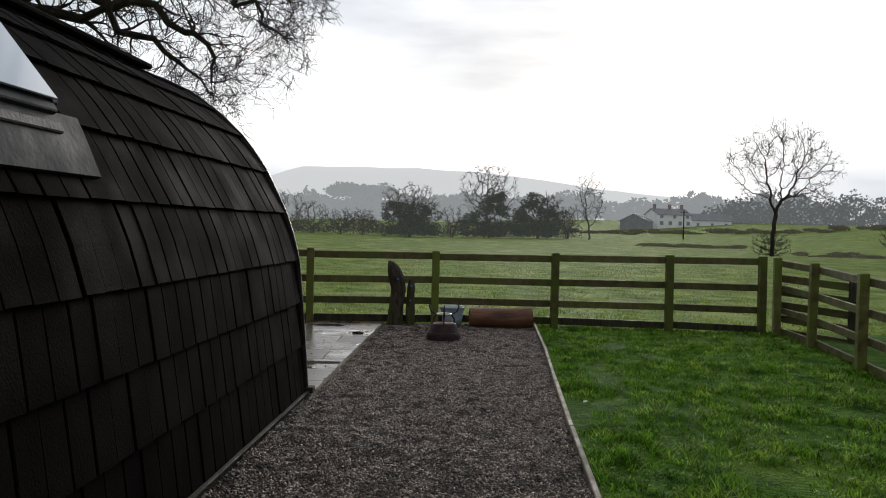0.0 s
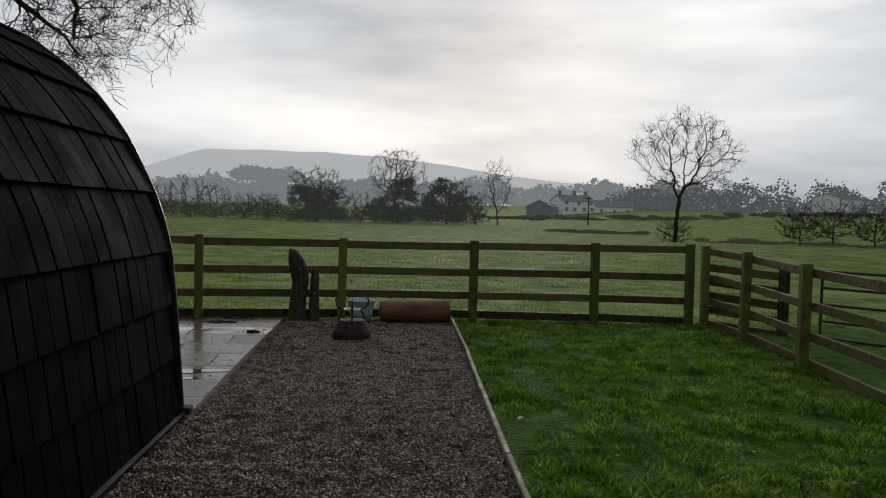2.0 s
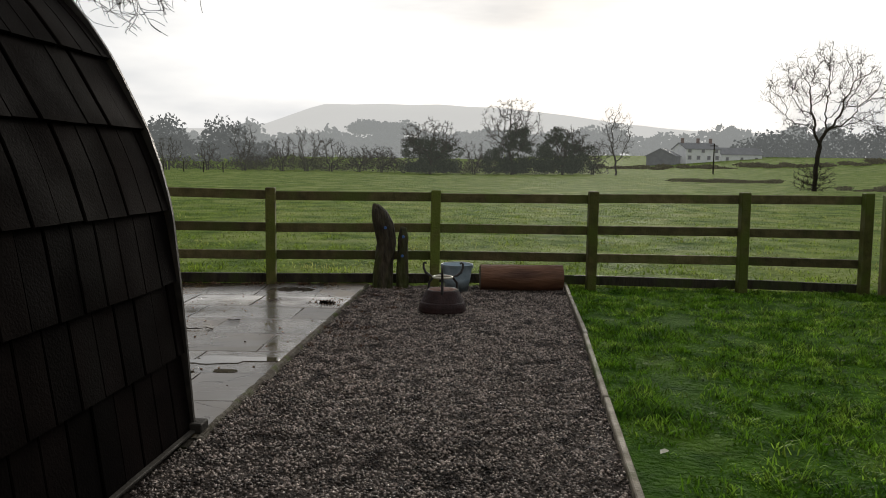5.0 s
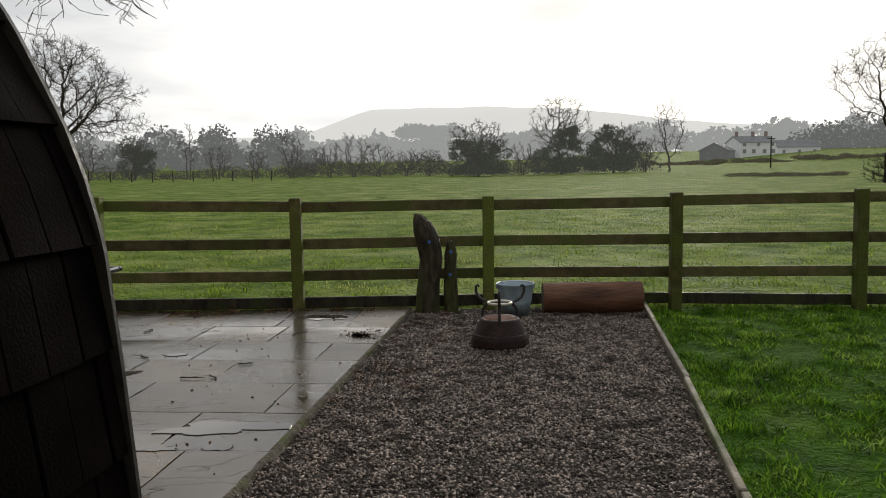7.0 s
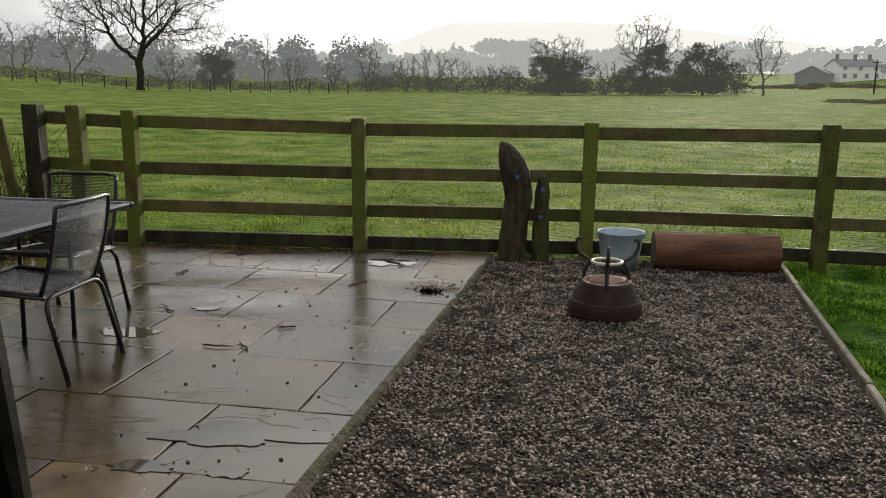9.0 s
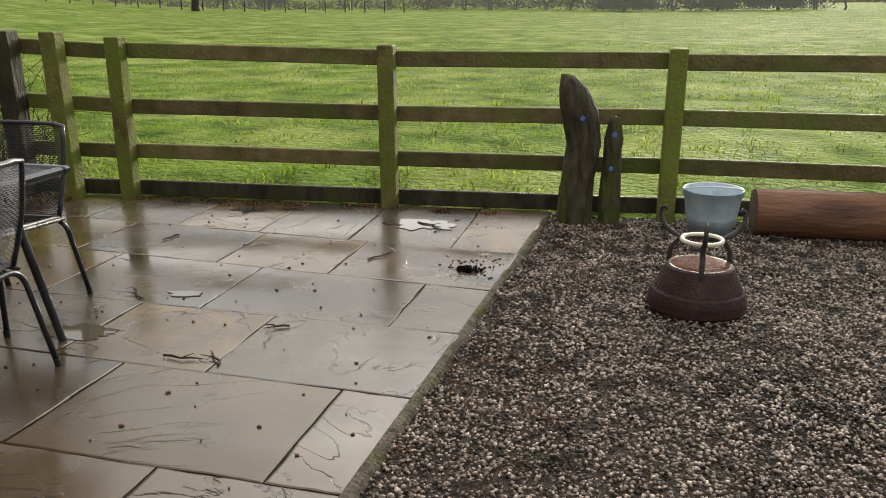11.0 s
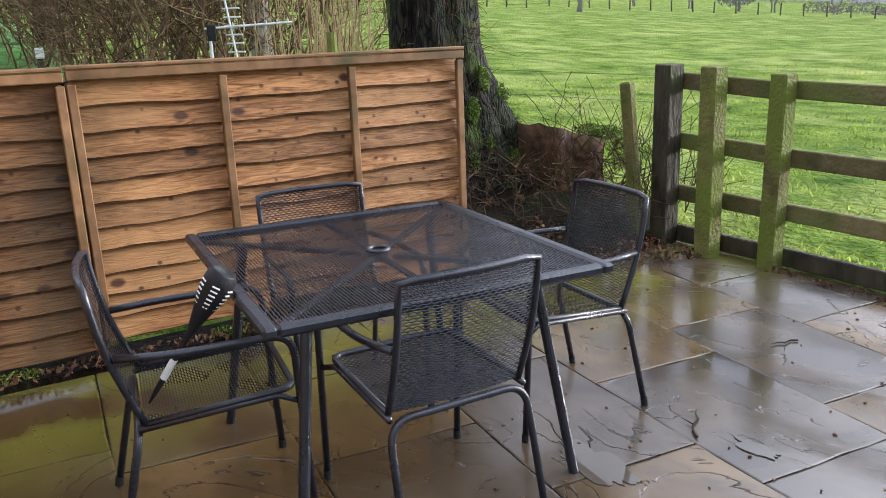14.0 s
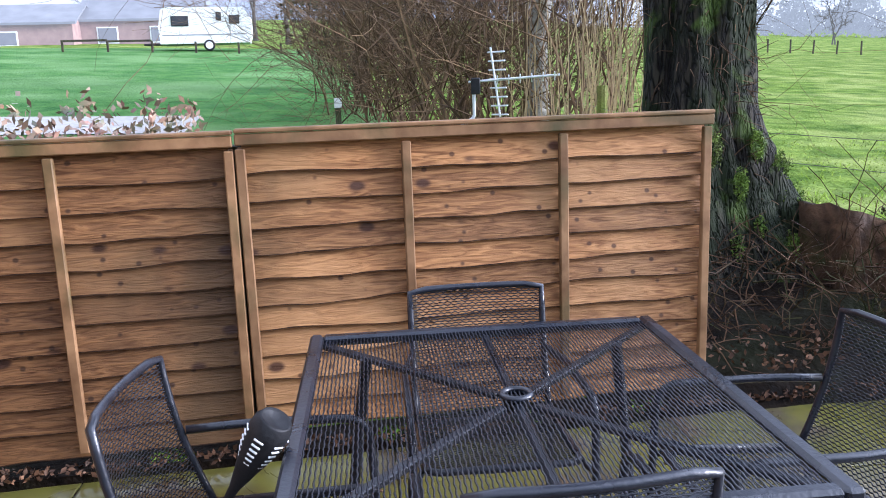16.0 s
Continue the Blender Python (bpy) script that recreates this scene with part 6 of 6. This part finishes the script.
for k in range(320):
    p = Vector((r.uniform(-4.85, -4.1), r.uniform(10.6, 11.9), r.uniform(0.12, 0.6)))
    limb(bram, p, Vector((r.gauss(0.4, 0.6), r.gauss(0, 0.6), r.gauss(0, 0.7))), 0.004, r.uniform(0.15, 0.4), 0, r, 0.8, 0.2, (2,), 4, 0.4, None, 0.3, 3)
tagged(part("brambles", bram, M["wood_old"]), "thin bare bramble stems round the stump", "brambles", kind="stuff")
tagged(part("leaf_litter", leaf_cloud(r, 1900, [((-4.1, 11.6, 0.05), (0.4, 0.5, 0.05)), ((-4.4, 11.0, 0.16), (0.5, 0.6, 0.08)), ((-3.75, 11.9, 0.02), (0.25, 0.2, 0.03)), ((-3.82, 11.62, 0.025), (0.16, 0.3, 0.03))], 0.015, 0.6), M["leaf_dry"]), "brown fallen leaves at the patio corner", "fallen leaves", kind="stuff")
sheet("soil_strip", [(-4.35, 4.7), (-3.935, 4.7), (-3.925, 11.5), (-4.35, 11.5)], M["soil"], "dark soil strip at the foot of the panels", "soil", z=0.03, thick=0.2)
tagged(part("panel_foot_litter", leaf_cloud(r, 1500, [((-3.96, 6.8 + 0.3 * k, 0.04), (0.07, 0.2, 0.02)) for k in range(15)], 0.014, 0.55), M["leaf_dry"]), "dead leaves along the foot of the panels", "fallen leaves", kind="stuff")
wd = thing("weeds", "small green weeds along the foot of the panels", "weeds", kind="stuff")
part("leaves", leaf_cloud(r, 900, [((-3.97, y, 0.045), (0.05, 0.10, 0.035)) for y in (7.1, 7.35, 8.3, 9.2, 9.75, 10.3)], 0.008, 0.35), M["blades"], wd)

# wire fence along the field behind the tree
wire_fence = thing("wire_fence", "stock wire fence on green stakes", "fence")
WP = [(-4.1, 12.15), (-6.15, 11.55), (-8.6, 11.9), (-11.6, 12.4), (-15, 13.0), (-19, 13.8), (-24, 14.6), (-30, 15.5)]
for x, y in WP[1:]:
    part("stake", Build().tube([(x, y, ground_z(x, y) - 0.2), (x, y, ground_z(x, y) + 1.25 if x > -10 else ground_z(x, y) + 1.1)], 0.055, 10), M["fence"], wire_fence)
for (x0, y0), (x1, y1) in zip(WP, WP[1:]):
    for h in (0.35, 0.6, 0.85, 1.02):
        part("wire", Build().tube([(x0, y0, ground_z(x0, y0) + h), (x1, y1, ground_z(x1, y1) + h)], 0.0022, 4), M["wire"], wire_fence)

# ---------- west: lawn, hedge, aerial, caravan ----------
hedge = thing("hazel_hedge", "tall leafless brown hedge of thin stems", "hedge", pose(0, 0, 0))
hr = random.Random(90)
stems, straw = Build(), Build()
for k in range(230):
    t = hr.random()
    x, y = -9.5 - 13 * t + hr.gauss(0, 0.5), 12.2 - 1.6 * t + hr.gauss(0, 0.55)
    limb(stems, Vector((x, y, ground_z(x, y) - 0.1)), Vector((hr.gauss(0, 0.35), hr.gauss(0, 0.35), 1)), hr.uniform(0.012, 0.03), hr.uniform(2.2, 4.4), 2, hr, 0.75, 0.03, (6, 6), 6, 0.3, None, 0.24, 4)
tagged(part("thicket", stems, M["hazel"], hedge), kind="stuff")
for k in range(120):
    x, y = -9.0 + hr.gauss(0, 0.5), 12.0 + hr.gauss(0, 0.45)
    limb(straw, Vector((x, y, ground_z(x, y) - 0.1)), Vector((hr.gauss(0, 0.16), hr.gauss(0, 0.16), 1)), 0.007, hr.uniform(1.4, 2.7), 0, hr, 0.6, 0.02, (3,), 5, 0.4, None, 0.06, 3)
tagged(part("straw", straw, M["reed"], hedge, "straw-coloured upright stems"), kind="stuff")
bare_tree("birch", "birch tree with pale peeling bark in the hedge", -11.6, 12.0, 9.0, 35, 91, M["birch"], 0.17, 7, 2, (4, 4), 0.3, lean=(0.9, 0.4))
con = thing("dark_conifer", "dark conifer at the end of the hedge", "tree", pose(-26, 11.0, ground_z(-26, 11) - 0.1))
part("trunk", Build().tube([(0, 0, 0), (0, 0, 5)], [0.25, 0.1], 8), M["bark"], con)
part("foliage", leaf_cloud(hr, 6000, [((0, 0, 3.2), (1.9, 2.4, 3.0)), ((-1.5, 0.5, 4.6), (1.8, 1.8, 2.2))], 0.09), M["ivy"], con)
aer = thing("tv_aerial", "bare aluminium television aerial on a cranked mast", "aerial", pose(-8.65, 10.66, -0.08, 0, 0, -15))
part("mast", Build().tube(bend([(0.0, -0.25, 0.0), (0.0, -0.25, 1.1), (0.0, -0.05, 1.22), (0.0, -0.05, 1.55)], 0.04), 0.016, 8), M["alu"], aer)
part("boom", Build().tube([(0, -0.1, 1.56), (0, 0.78, 1.60)], 0.011, 8), M["alu"], aer)
for k in range(6):
    part("element", Build().tube([(-0.07, 0.18 + 0.11 * k, 1.572 + 0.004 * k), (0.07, 0.18 + 0.11 * k, 1.572 + 0.004 * k)], 0.006, 6), M["alu"], aer)
    part("element", Build().tube([(-0.03, 0.18 + 0.11 * k, 1.53 + 0.004 * k), (0.03, 0.18 + 0.11 * k, 1.61 + 0.004 * k)], 0.006, 6), M["alu"], aer)
part("reflector_boom", Build().tube([(0, 0.2, 1.22), (0, 0.12, 1.88)], 0.010, 8), M["alu"], aer)
for k in range(8):
    zz = 1.24 + 0.085 * k
    part("reflector_rod", Build().tube([(-0.05, 0.12 - 0.004 * k, zz), (0.05, 0.28 - 0.004 * k, zz)], 0.008, 6), M["alu"], aer)
part("box", Build().box((0.06, 0.09, 0.16), pose(0, -0.03, 1.52), 0.01), M["rubber"], aer)
shrub = thing("photinia_hedge", "red and green leaved evergreen shrub behind the panel", "shrub", pose(-5.1, 7.2, 0.0))
part("leaves", leaf_cloud(hr, 7000, [((0.0, -0.9 + 0.32 * k, 1.0), (0.3, 0.3, 0.46)) for k in range(7)], 0.026, 0.45), M["photinia"], shrub)
tagged(part("stems", Build().tube([(0, 0, 0), (0, 0.1, 1.0)], 0.02, 6), M["hazel"], shrub))
strip("west_lawn", lambda y: -58.0, lambda y: -6.6 if y < 9.5 else -9.0, -26.0, 11.0, 60, 60, lambda x, y: ground_z(x, y) + 0.012, M["west_turf"], "short dewy lawn rising to the caravan pitch", "lawn")
strip("pale_path", lambda y: -19.6, lambda y: -16.6, -14.0, 6.9, 40, 6, lambda x, y: ground_z(x, y) + 0.03, M["path"], "pale gravel path across the west lawn", "path")

CAR = pose(-53.5, 4.2, ground_z(-53.5, 4.2) - 0.05, 0, 0, 90)
van = thing("touring_caravan", "white touring caravan parked on the grass", "caravan", CAR)
side_prof = [(-2.7, 0.45), (2.45, 0.45), (2.62, 1.0), (2.6, 1.9), (2.2, 2.5), (-2.3, 2.58), (-2.55, 2.4), (-2.75, 1.4)]
cb = Build()
nn = len(side_prof)
cb.add([(x, -1.1, z) for x, z in side_prof] + [(x, 1.1, z) for x, z in side_prof], [tuple(range(nn)), tuple(range(2 * nn - 1, nn - 1, -1))] + [(i, i + nn, (i + 1) % nn + nn, (i + 1) % nn) for i in range(nn)])
part("body", cb, M["white"], van)
for wx, wz, ww, wh in ((-1.5, 1.75, 1.0, 0.6), (1.65, 1.8, 0.62, 0.5), (0.75, 2.0, 0.32, 0.5)):
    win = part("window", Build().box((ww, 0.05, wh), pose(wx, -1.11, wz), 0.02), M["rubber"], van)
    part("pane", Build().box((ww - 0.1, 0.03, wh - 0.1), pose(wx, -1.135, wz), 0.01), M["pane"], win)
wheel = part("wheel", Build().lathe([(0.0, -0.1), (0.30, -0.1), (0.33, -0.05), (0.33, 0.05), (0.30, 0.1), (0.0, 0.1)], 24, pose(0.1, -1.05, 0.33, 90)), M["rubber"], van)
part("hub", Build().lathe([(0.0, 0.02), (0.2, 0.02), (0.22, 0.0)], 20, pose(0.1, -1.16, 0.33, 90)), M["white"], wheel)
part("stripe", Build().box((4.9, 0.02, 0.06), pose(-0.1, -1.11, 0.95), 0.004), M["slate_far"], van)
part("hitch", Build().box((1.2, 0.3, 0.12), pose(-3.2, 0, 0.5), 0.02), M["iron"], van)
low = thing("low_rail", "low timber trip rail beside the caravan", "rail")
for k in range(6):
    y = -3.5 + 2.4 * k
    part("post", Build().box((0.12, 0.12, 0.8), pose(-50.5, y, ground_z(-50.5, y) + 0.25), 0.01), M["darkpost"], low)
for k in range(2):
    y = -3.5 + 2.4 * k
    part("rail", Build().box((0.06, 2.4, 0.12), pose(-50.5, y + 1.2, ground_z(-50.5, y) + 0.6), 0.01), M["darkpost"], low)
bz = ground_z(-74, -4)
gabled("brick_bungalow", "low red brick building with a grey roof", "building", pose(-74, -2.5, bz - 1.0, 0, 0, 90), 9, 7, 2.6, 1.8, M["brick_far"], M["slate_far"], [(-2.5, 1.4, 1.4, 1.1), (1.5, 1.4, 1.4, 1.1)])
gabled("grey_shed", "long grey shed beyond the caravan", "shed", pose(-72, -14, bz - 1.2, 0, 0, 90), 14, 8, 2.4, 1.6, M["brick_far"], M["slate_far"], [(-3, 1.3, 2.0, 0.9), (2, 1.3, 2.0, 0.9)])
for x, y, h, s in ((-70, 9, 10, 61), (-82, 6, 12, 62), (-86, -6, 12, 63), (-66, 40, 9, 64), (-75, 52, 10, 65), (-60, 60, 9, 66)):
    bare_tree("yard_tree", "bare tree beyond the caravan field", x, y, h, 60, s, M["far_twig"], 0.22, 6, 3, (4, 4, 4), 0.3, group="far western trees", rmin=0.016)
signpost = thing("marker_post", "short dark post with a white label", "post", pose(-14.2, 9.6, ground_z(-14.2, 9.6) - 0.1))
part("post", Build().box((0.09, 0.09, 0.9), pose(0, 0, 0.45), 0.006), M["darkpost"], signpost)
part("label", Build().box((0.015, 0.12, 0.16), pose(0.055, 0, 0.86), 0.004), M["white"], signpost, "white label plate")
far_fence = thing("far_field_fence", "post and wire fence along the far field edge", "fence")
for k in range(46):
    az = 12 + 1.3 * k
    x, y = at_az(az, 100 if az < 50 else 88)
    part("stake", Build().box((0.12, 0.12, 1.5), None, 0.01), M["darkpost"], far_fence, m=pose(x, y, ground_z(x, y) + 0.5, random.Random(k).uniform(-4, 4)))

# ---------- twigs and crumbs on the patio ----------
tr = random.Random(15)
for cx, cy, ln in ((-1.55, 9.66, 0.16), (-1.42, 9.68, 0.14), (-2.2, 11.9, 0.2), (-1.9, 11.95, 0.2), (-0.95, 11.7, 0.22), (-2.1, 10.3, 0.18), (-1.3, 10.02, 0.1), (-1.1, 11.05, 0.2), (-2.4, 11.2, 0.14)):
    t = thing("fallen_twig", "thin dark twig lying on the wet slabs", "twig", pose(cx, cy, 0.004, 0, 0, tr.uniform(0, 360)), "twigs on the patio")
    b = Build()
    pts = [Vector((ln * (k / 4 - 0.5), tr.uniform(-0.015, 0.015), 0.002 + tr.uniform(0, 0.004))) for k in range(5)]
    b.tube(pts, [0.005, 0.005, 0.004, 0.004, 0.002], 5)
    b.tube([pts[2], pts[2] + Vector((0.03, 0.045, 0.006))], [0.003, 0.0015], 4)
    part("stem", b, M["twig"], t)
for px, py, sx, sy, sd in ((-2.12, 9.84, 0.20, 0.07, 1), (-1.88, 10.34, 0.10, 0.035, 2), (-1.08, 8.66, 0.36, 0.11, 5), (-1.35, 8.36, 0.14, 0.035, 6), (-1.02, 8.36, 0.08, 0.045, 11), (-1.02, 11.72, 0.22, 0.12, 3), (-2.2, 11.9, 0.14, 0.05, 4)):
    film, ring_v = Build(), []
    for q in range(80):
        an = 2 * math.pi * q / 80
        rr = 1 + 0.55 * noise.noise((math.cos(an) * 1.7, math.sin(an) * 1.7, sd * 3.1)) + 0.22 * noise.noise((math.cos(an) * 4, math.sin(an) * 4, sd * 1.7)) + 0.10 * noise.noise((math.cos(an) * 11, math.sin(an) * 11, sd * 1.7))
        ring_v.append((min(px + 0.85 * sx * rr * math.cos(an), patio_x(py) - 0.02), py + sy * rr * math.sin(an), 0.0034))
    film.add(ring_v + [(x, y, 0.0) for x, y, z in ring_v], [tuple(range(80))] + [(q, q + 80, (q + 1) % 80 + 80, (q + 1) % 80) for q in range(80)])
    tagged(part("puddle", film, M["water"]), "thin puddle of rain water on the slabs", "puddle", "puddles on the patio")
crumb = Build()
for k in range(260):
    x, y = tr.uniform(-3.6, -0.4), tr.uniform(8.0, 12.1)
    if k < 60:
        x, y = tr.gauss(-0.55, 0.10), tr.gauss(10.98, 0.1)
    if x > patio_x(y) - 0.03:
        continue
    s = tr.uniform(0.003, 0.009)
    crumb.box((s * 2, s * 1.4, s), pose(x, y, 0.003, tr.uniform(-20, 20), 0, tr.uniform(0, 360)), s * 0.3)
tagged(part("patio_crumbs", crumb, M["leaf_dry"]), "scattered grit and crumbs of leaf on the slabs", "debris", kind="stuff")

clump = thing("wet_leaf_clump", "dark clump of wet dead leaves on a slab", "fallen leaves", pose(-0.60, 10.89, 0.008))
part("leaves", leaf_cloud(tr, 130, [((0, 0, 0), (0.085, 0.045, 0.010))], 0.012, 0.6), M["soil"], clump)
pale = thing("pale_leaf", "small pale curled leaf on the lawn", "leaf", pose(1.31, 6.82, 0.005, 0, 0, 35))
lf = Build()
lf.add([(-0.03, 0, 0.006), (-0.01, 0.016, 0.016), (0.02, 0.012, 0.018), (0.034, 0, 0.008), (0.015, -0.014, 0.014), (-0.015, -0.014, 0.012), (0.0, 0.0, 0.004)], [(0, 1, 6), (1, 2, 6), (2, 3, 6), (3, 4, 6), (4, 5, 6), (5, 0, 6)])
part("blade", lf, M["cream"], pale)
litter_at = [(tr.uniform(-3.7, -0.5), 12.1 + tr.uniform(-0.06, 0.02)) for _ in range(26)]
tagged(part("fence_foot_litter", leaf_cloud(tr, 520, [((x, y, 0.012), (0.07, 0.025, 0.012)) for x, y in litter_at], 0.013, 0.5), M["leaf_dry"]), "dead leaves and bits caught along the fence foot", "fallen leaves", kind="stuff")
tagged(part("gravel_edge_litter", leaf_cloud(tr, 700, [((patio_x(y) + tr.uniform(0.02, 0.5), y, -0.012), (0.05, 0.05, 0.008)) for y in [tr.uniform(9.0, 12.0) for _ in range(40)]], 0.010, 0.4), M["leaf_dry"]), "bits of dead leaf on the gravel", "fallen leaves", kind="stuff")

# ---------- gravel, grass blades ----------
def chips(name, label, n, region, size, zoff, mat, seed):
    """Loose angular stone chips over a region (x, y sampler)."""
    st = np.random.RandomState(seed)
    base = np.array([(1, 0, 0), (-0.9, 0.1, 0), (0.1, 0.8, 0), (-0.1, -0.85, 0), (0.1, 0, 0.62), (0, 0, -0.5)], float)
    tri = np.array([(0, 2, 4), (2, 1, 4), (1, 3, 4), (3, 0, 4), (2, 0, 5), (1, 2, 5), (3, 1, 5), (0, 3, 5)])
    xy = region(st, n)
    n = len(xy)
    v = base[None] * (1 + st.uniform(-0.35, 0.35, (n, 6, 3))) * (size * st.uniform(0.55, 1.35, (n, 1, 1)))
    a, t = st.uniform(0, 2 * np.pi, n), st.uniform(-0.6, 0.6, n)
    c, s, ct, stt = np.cos(a)[:, None], np.sin(a)[:, None], np.cos(t)[:, None], np.sin(t)[:, None]
    y2, z2 = v[..., 1] * ct - v[..., 2] * stt, v[..., 1] * stt + v[..., 2] * ct
    v = np.stack([v[..., 0] * c - y2 * s, v[..., 0] * s + y2 * c, z2], -1)
    v[..., 0] += xy[:, :1]
    v[..., 1] += xy[:, 1:]
    v[..., 2] += np.array([gravel_z(x, y) for x, y in xy])[:, None] + zoff + st.uniform(-0.004, 0.010, (n, 1))
    f = (tri[None] + 6 * np.arange(n)[:, None, None]).reshape(-1, 3)
    return tagged(part(name, array_mesh(name, v.reshape(-1, 3), 3, f), mat), label, "gravel", kind="stuff")


def drive(st, n):
    y = 2.2 + (12.2 - 2.2) * st.uniform(0, 1, n) ** 0.85
    left = np.where(y > 7.2, -0.25 + 0.131 * (y - 12.15) + 0.01, -0.93 + 0.14 * (y - 7.189))
    right = 0.80 + 0.1555 * (y - 4.65) - 0.02
    return np.stack([left + (right - left) * st.uniform(0, 1, n), y], 1)


chips("gravel_chips", "loose grey and pinkish stone chips", 104000, drive, 0.0090, 0.005, M["chips"], 5)


def blades(name, label, n, region, height, seed, zfun, width=0.004, mat=None):
    st = np.random.RandomState(seed)
    xy = region(st, n)
    n = len(xy)
    h = height * st.uniform(0.5, 1.4, n) * np.array([max(0.25, 0.9 + 1.6 * noise.noise((x * 2.3, y * 2.3, 4.0)) + 1.5 * noise.noise((x * 8, y * 8, 1.0))) for x, y in xy])
    a = st.uniform(0, 2 * np.pi, n)
    lean = st.uniform(0.6, 1.9, n) * h
    z = np.array([zfun(x, y) for x, y in xy])
    root = np.stack([xy[:, 0], xy[:, 1], z - 0.004], 1)
    side = np.stack([-np.sin(a), np.cos(a), 0 * a], 1) * width
    mid = root + np.stack([np.cos(a) * lean * 0.4, np.sin(a) * lean * 0.4, h * 0.65], 1)
    tip = root + np.stack([np.cos(a) * lean, np.sin(a) * lean, h], 1)
    v = np.stack([root - side, root + side, mid + side * 0.8, mid - side * 0.8, tip], 1).reshape(-1, 3)
    k = 5 * np.arange(n)[:, None]
    f = np.concatenate([k + np.array([[0, 1, 2]]), k + np.array([[0, 2, 3]]), k + np.array([[3, 2, 4]])], 1).reshape(-1, 3)
    return tagged(part(name, array_mesh(name, v, 3, f), mat), label, "grass", kind="stuff")


def clumped(st, xy, scale, cut):
    keep = np.array([noise.noise((x * scale, y * scale, 7.0)) for x, y in xy]) + st.uniform(-0.35, 0.35, len(xy)) > cut
    return xy[keep]


def lawn_area(st, n):
    y = 3.0 + 9.2 * st.uniform(0, 1, n) ** 0.8
    left, right = 0.80 + 0.1555 * (y - 4.65) + 0.03, np.where(y > 10.76, 5.6, 5.6 + 0.25 * (y - 10.76))
    return clumped(st, np.stack([left + (right - left) * st.uniform(0, 1, n), y], 1), 1.4, -0.25)


def field_area(st, n):
    y = 12.25 + 22 * st.uniform(0, 1, n) ** 1.8
    x = -14 + (22 + 0.5 * (y - 12)) * st.uniform(0, 1, n)
    return clumped(st, np.stack([x, y], 1), 1.1, -0.15)


blades("lawn_grass", "short wet grass blades of the lawn", 122000, lawn_area, 0.027, 8, lambda x, y: lawn_h(x, y), mat=M["blades"])
blades("field_grass", "tufts of rough pasture grass beyond the fence", 112000, field_area, 0.030, 9, ground_z, 0.006, M["field_blades"])
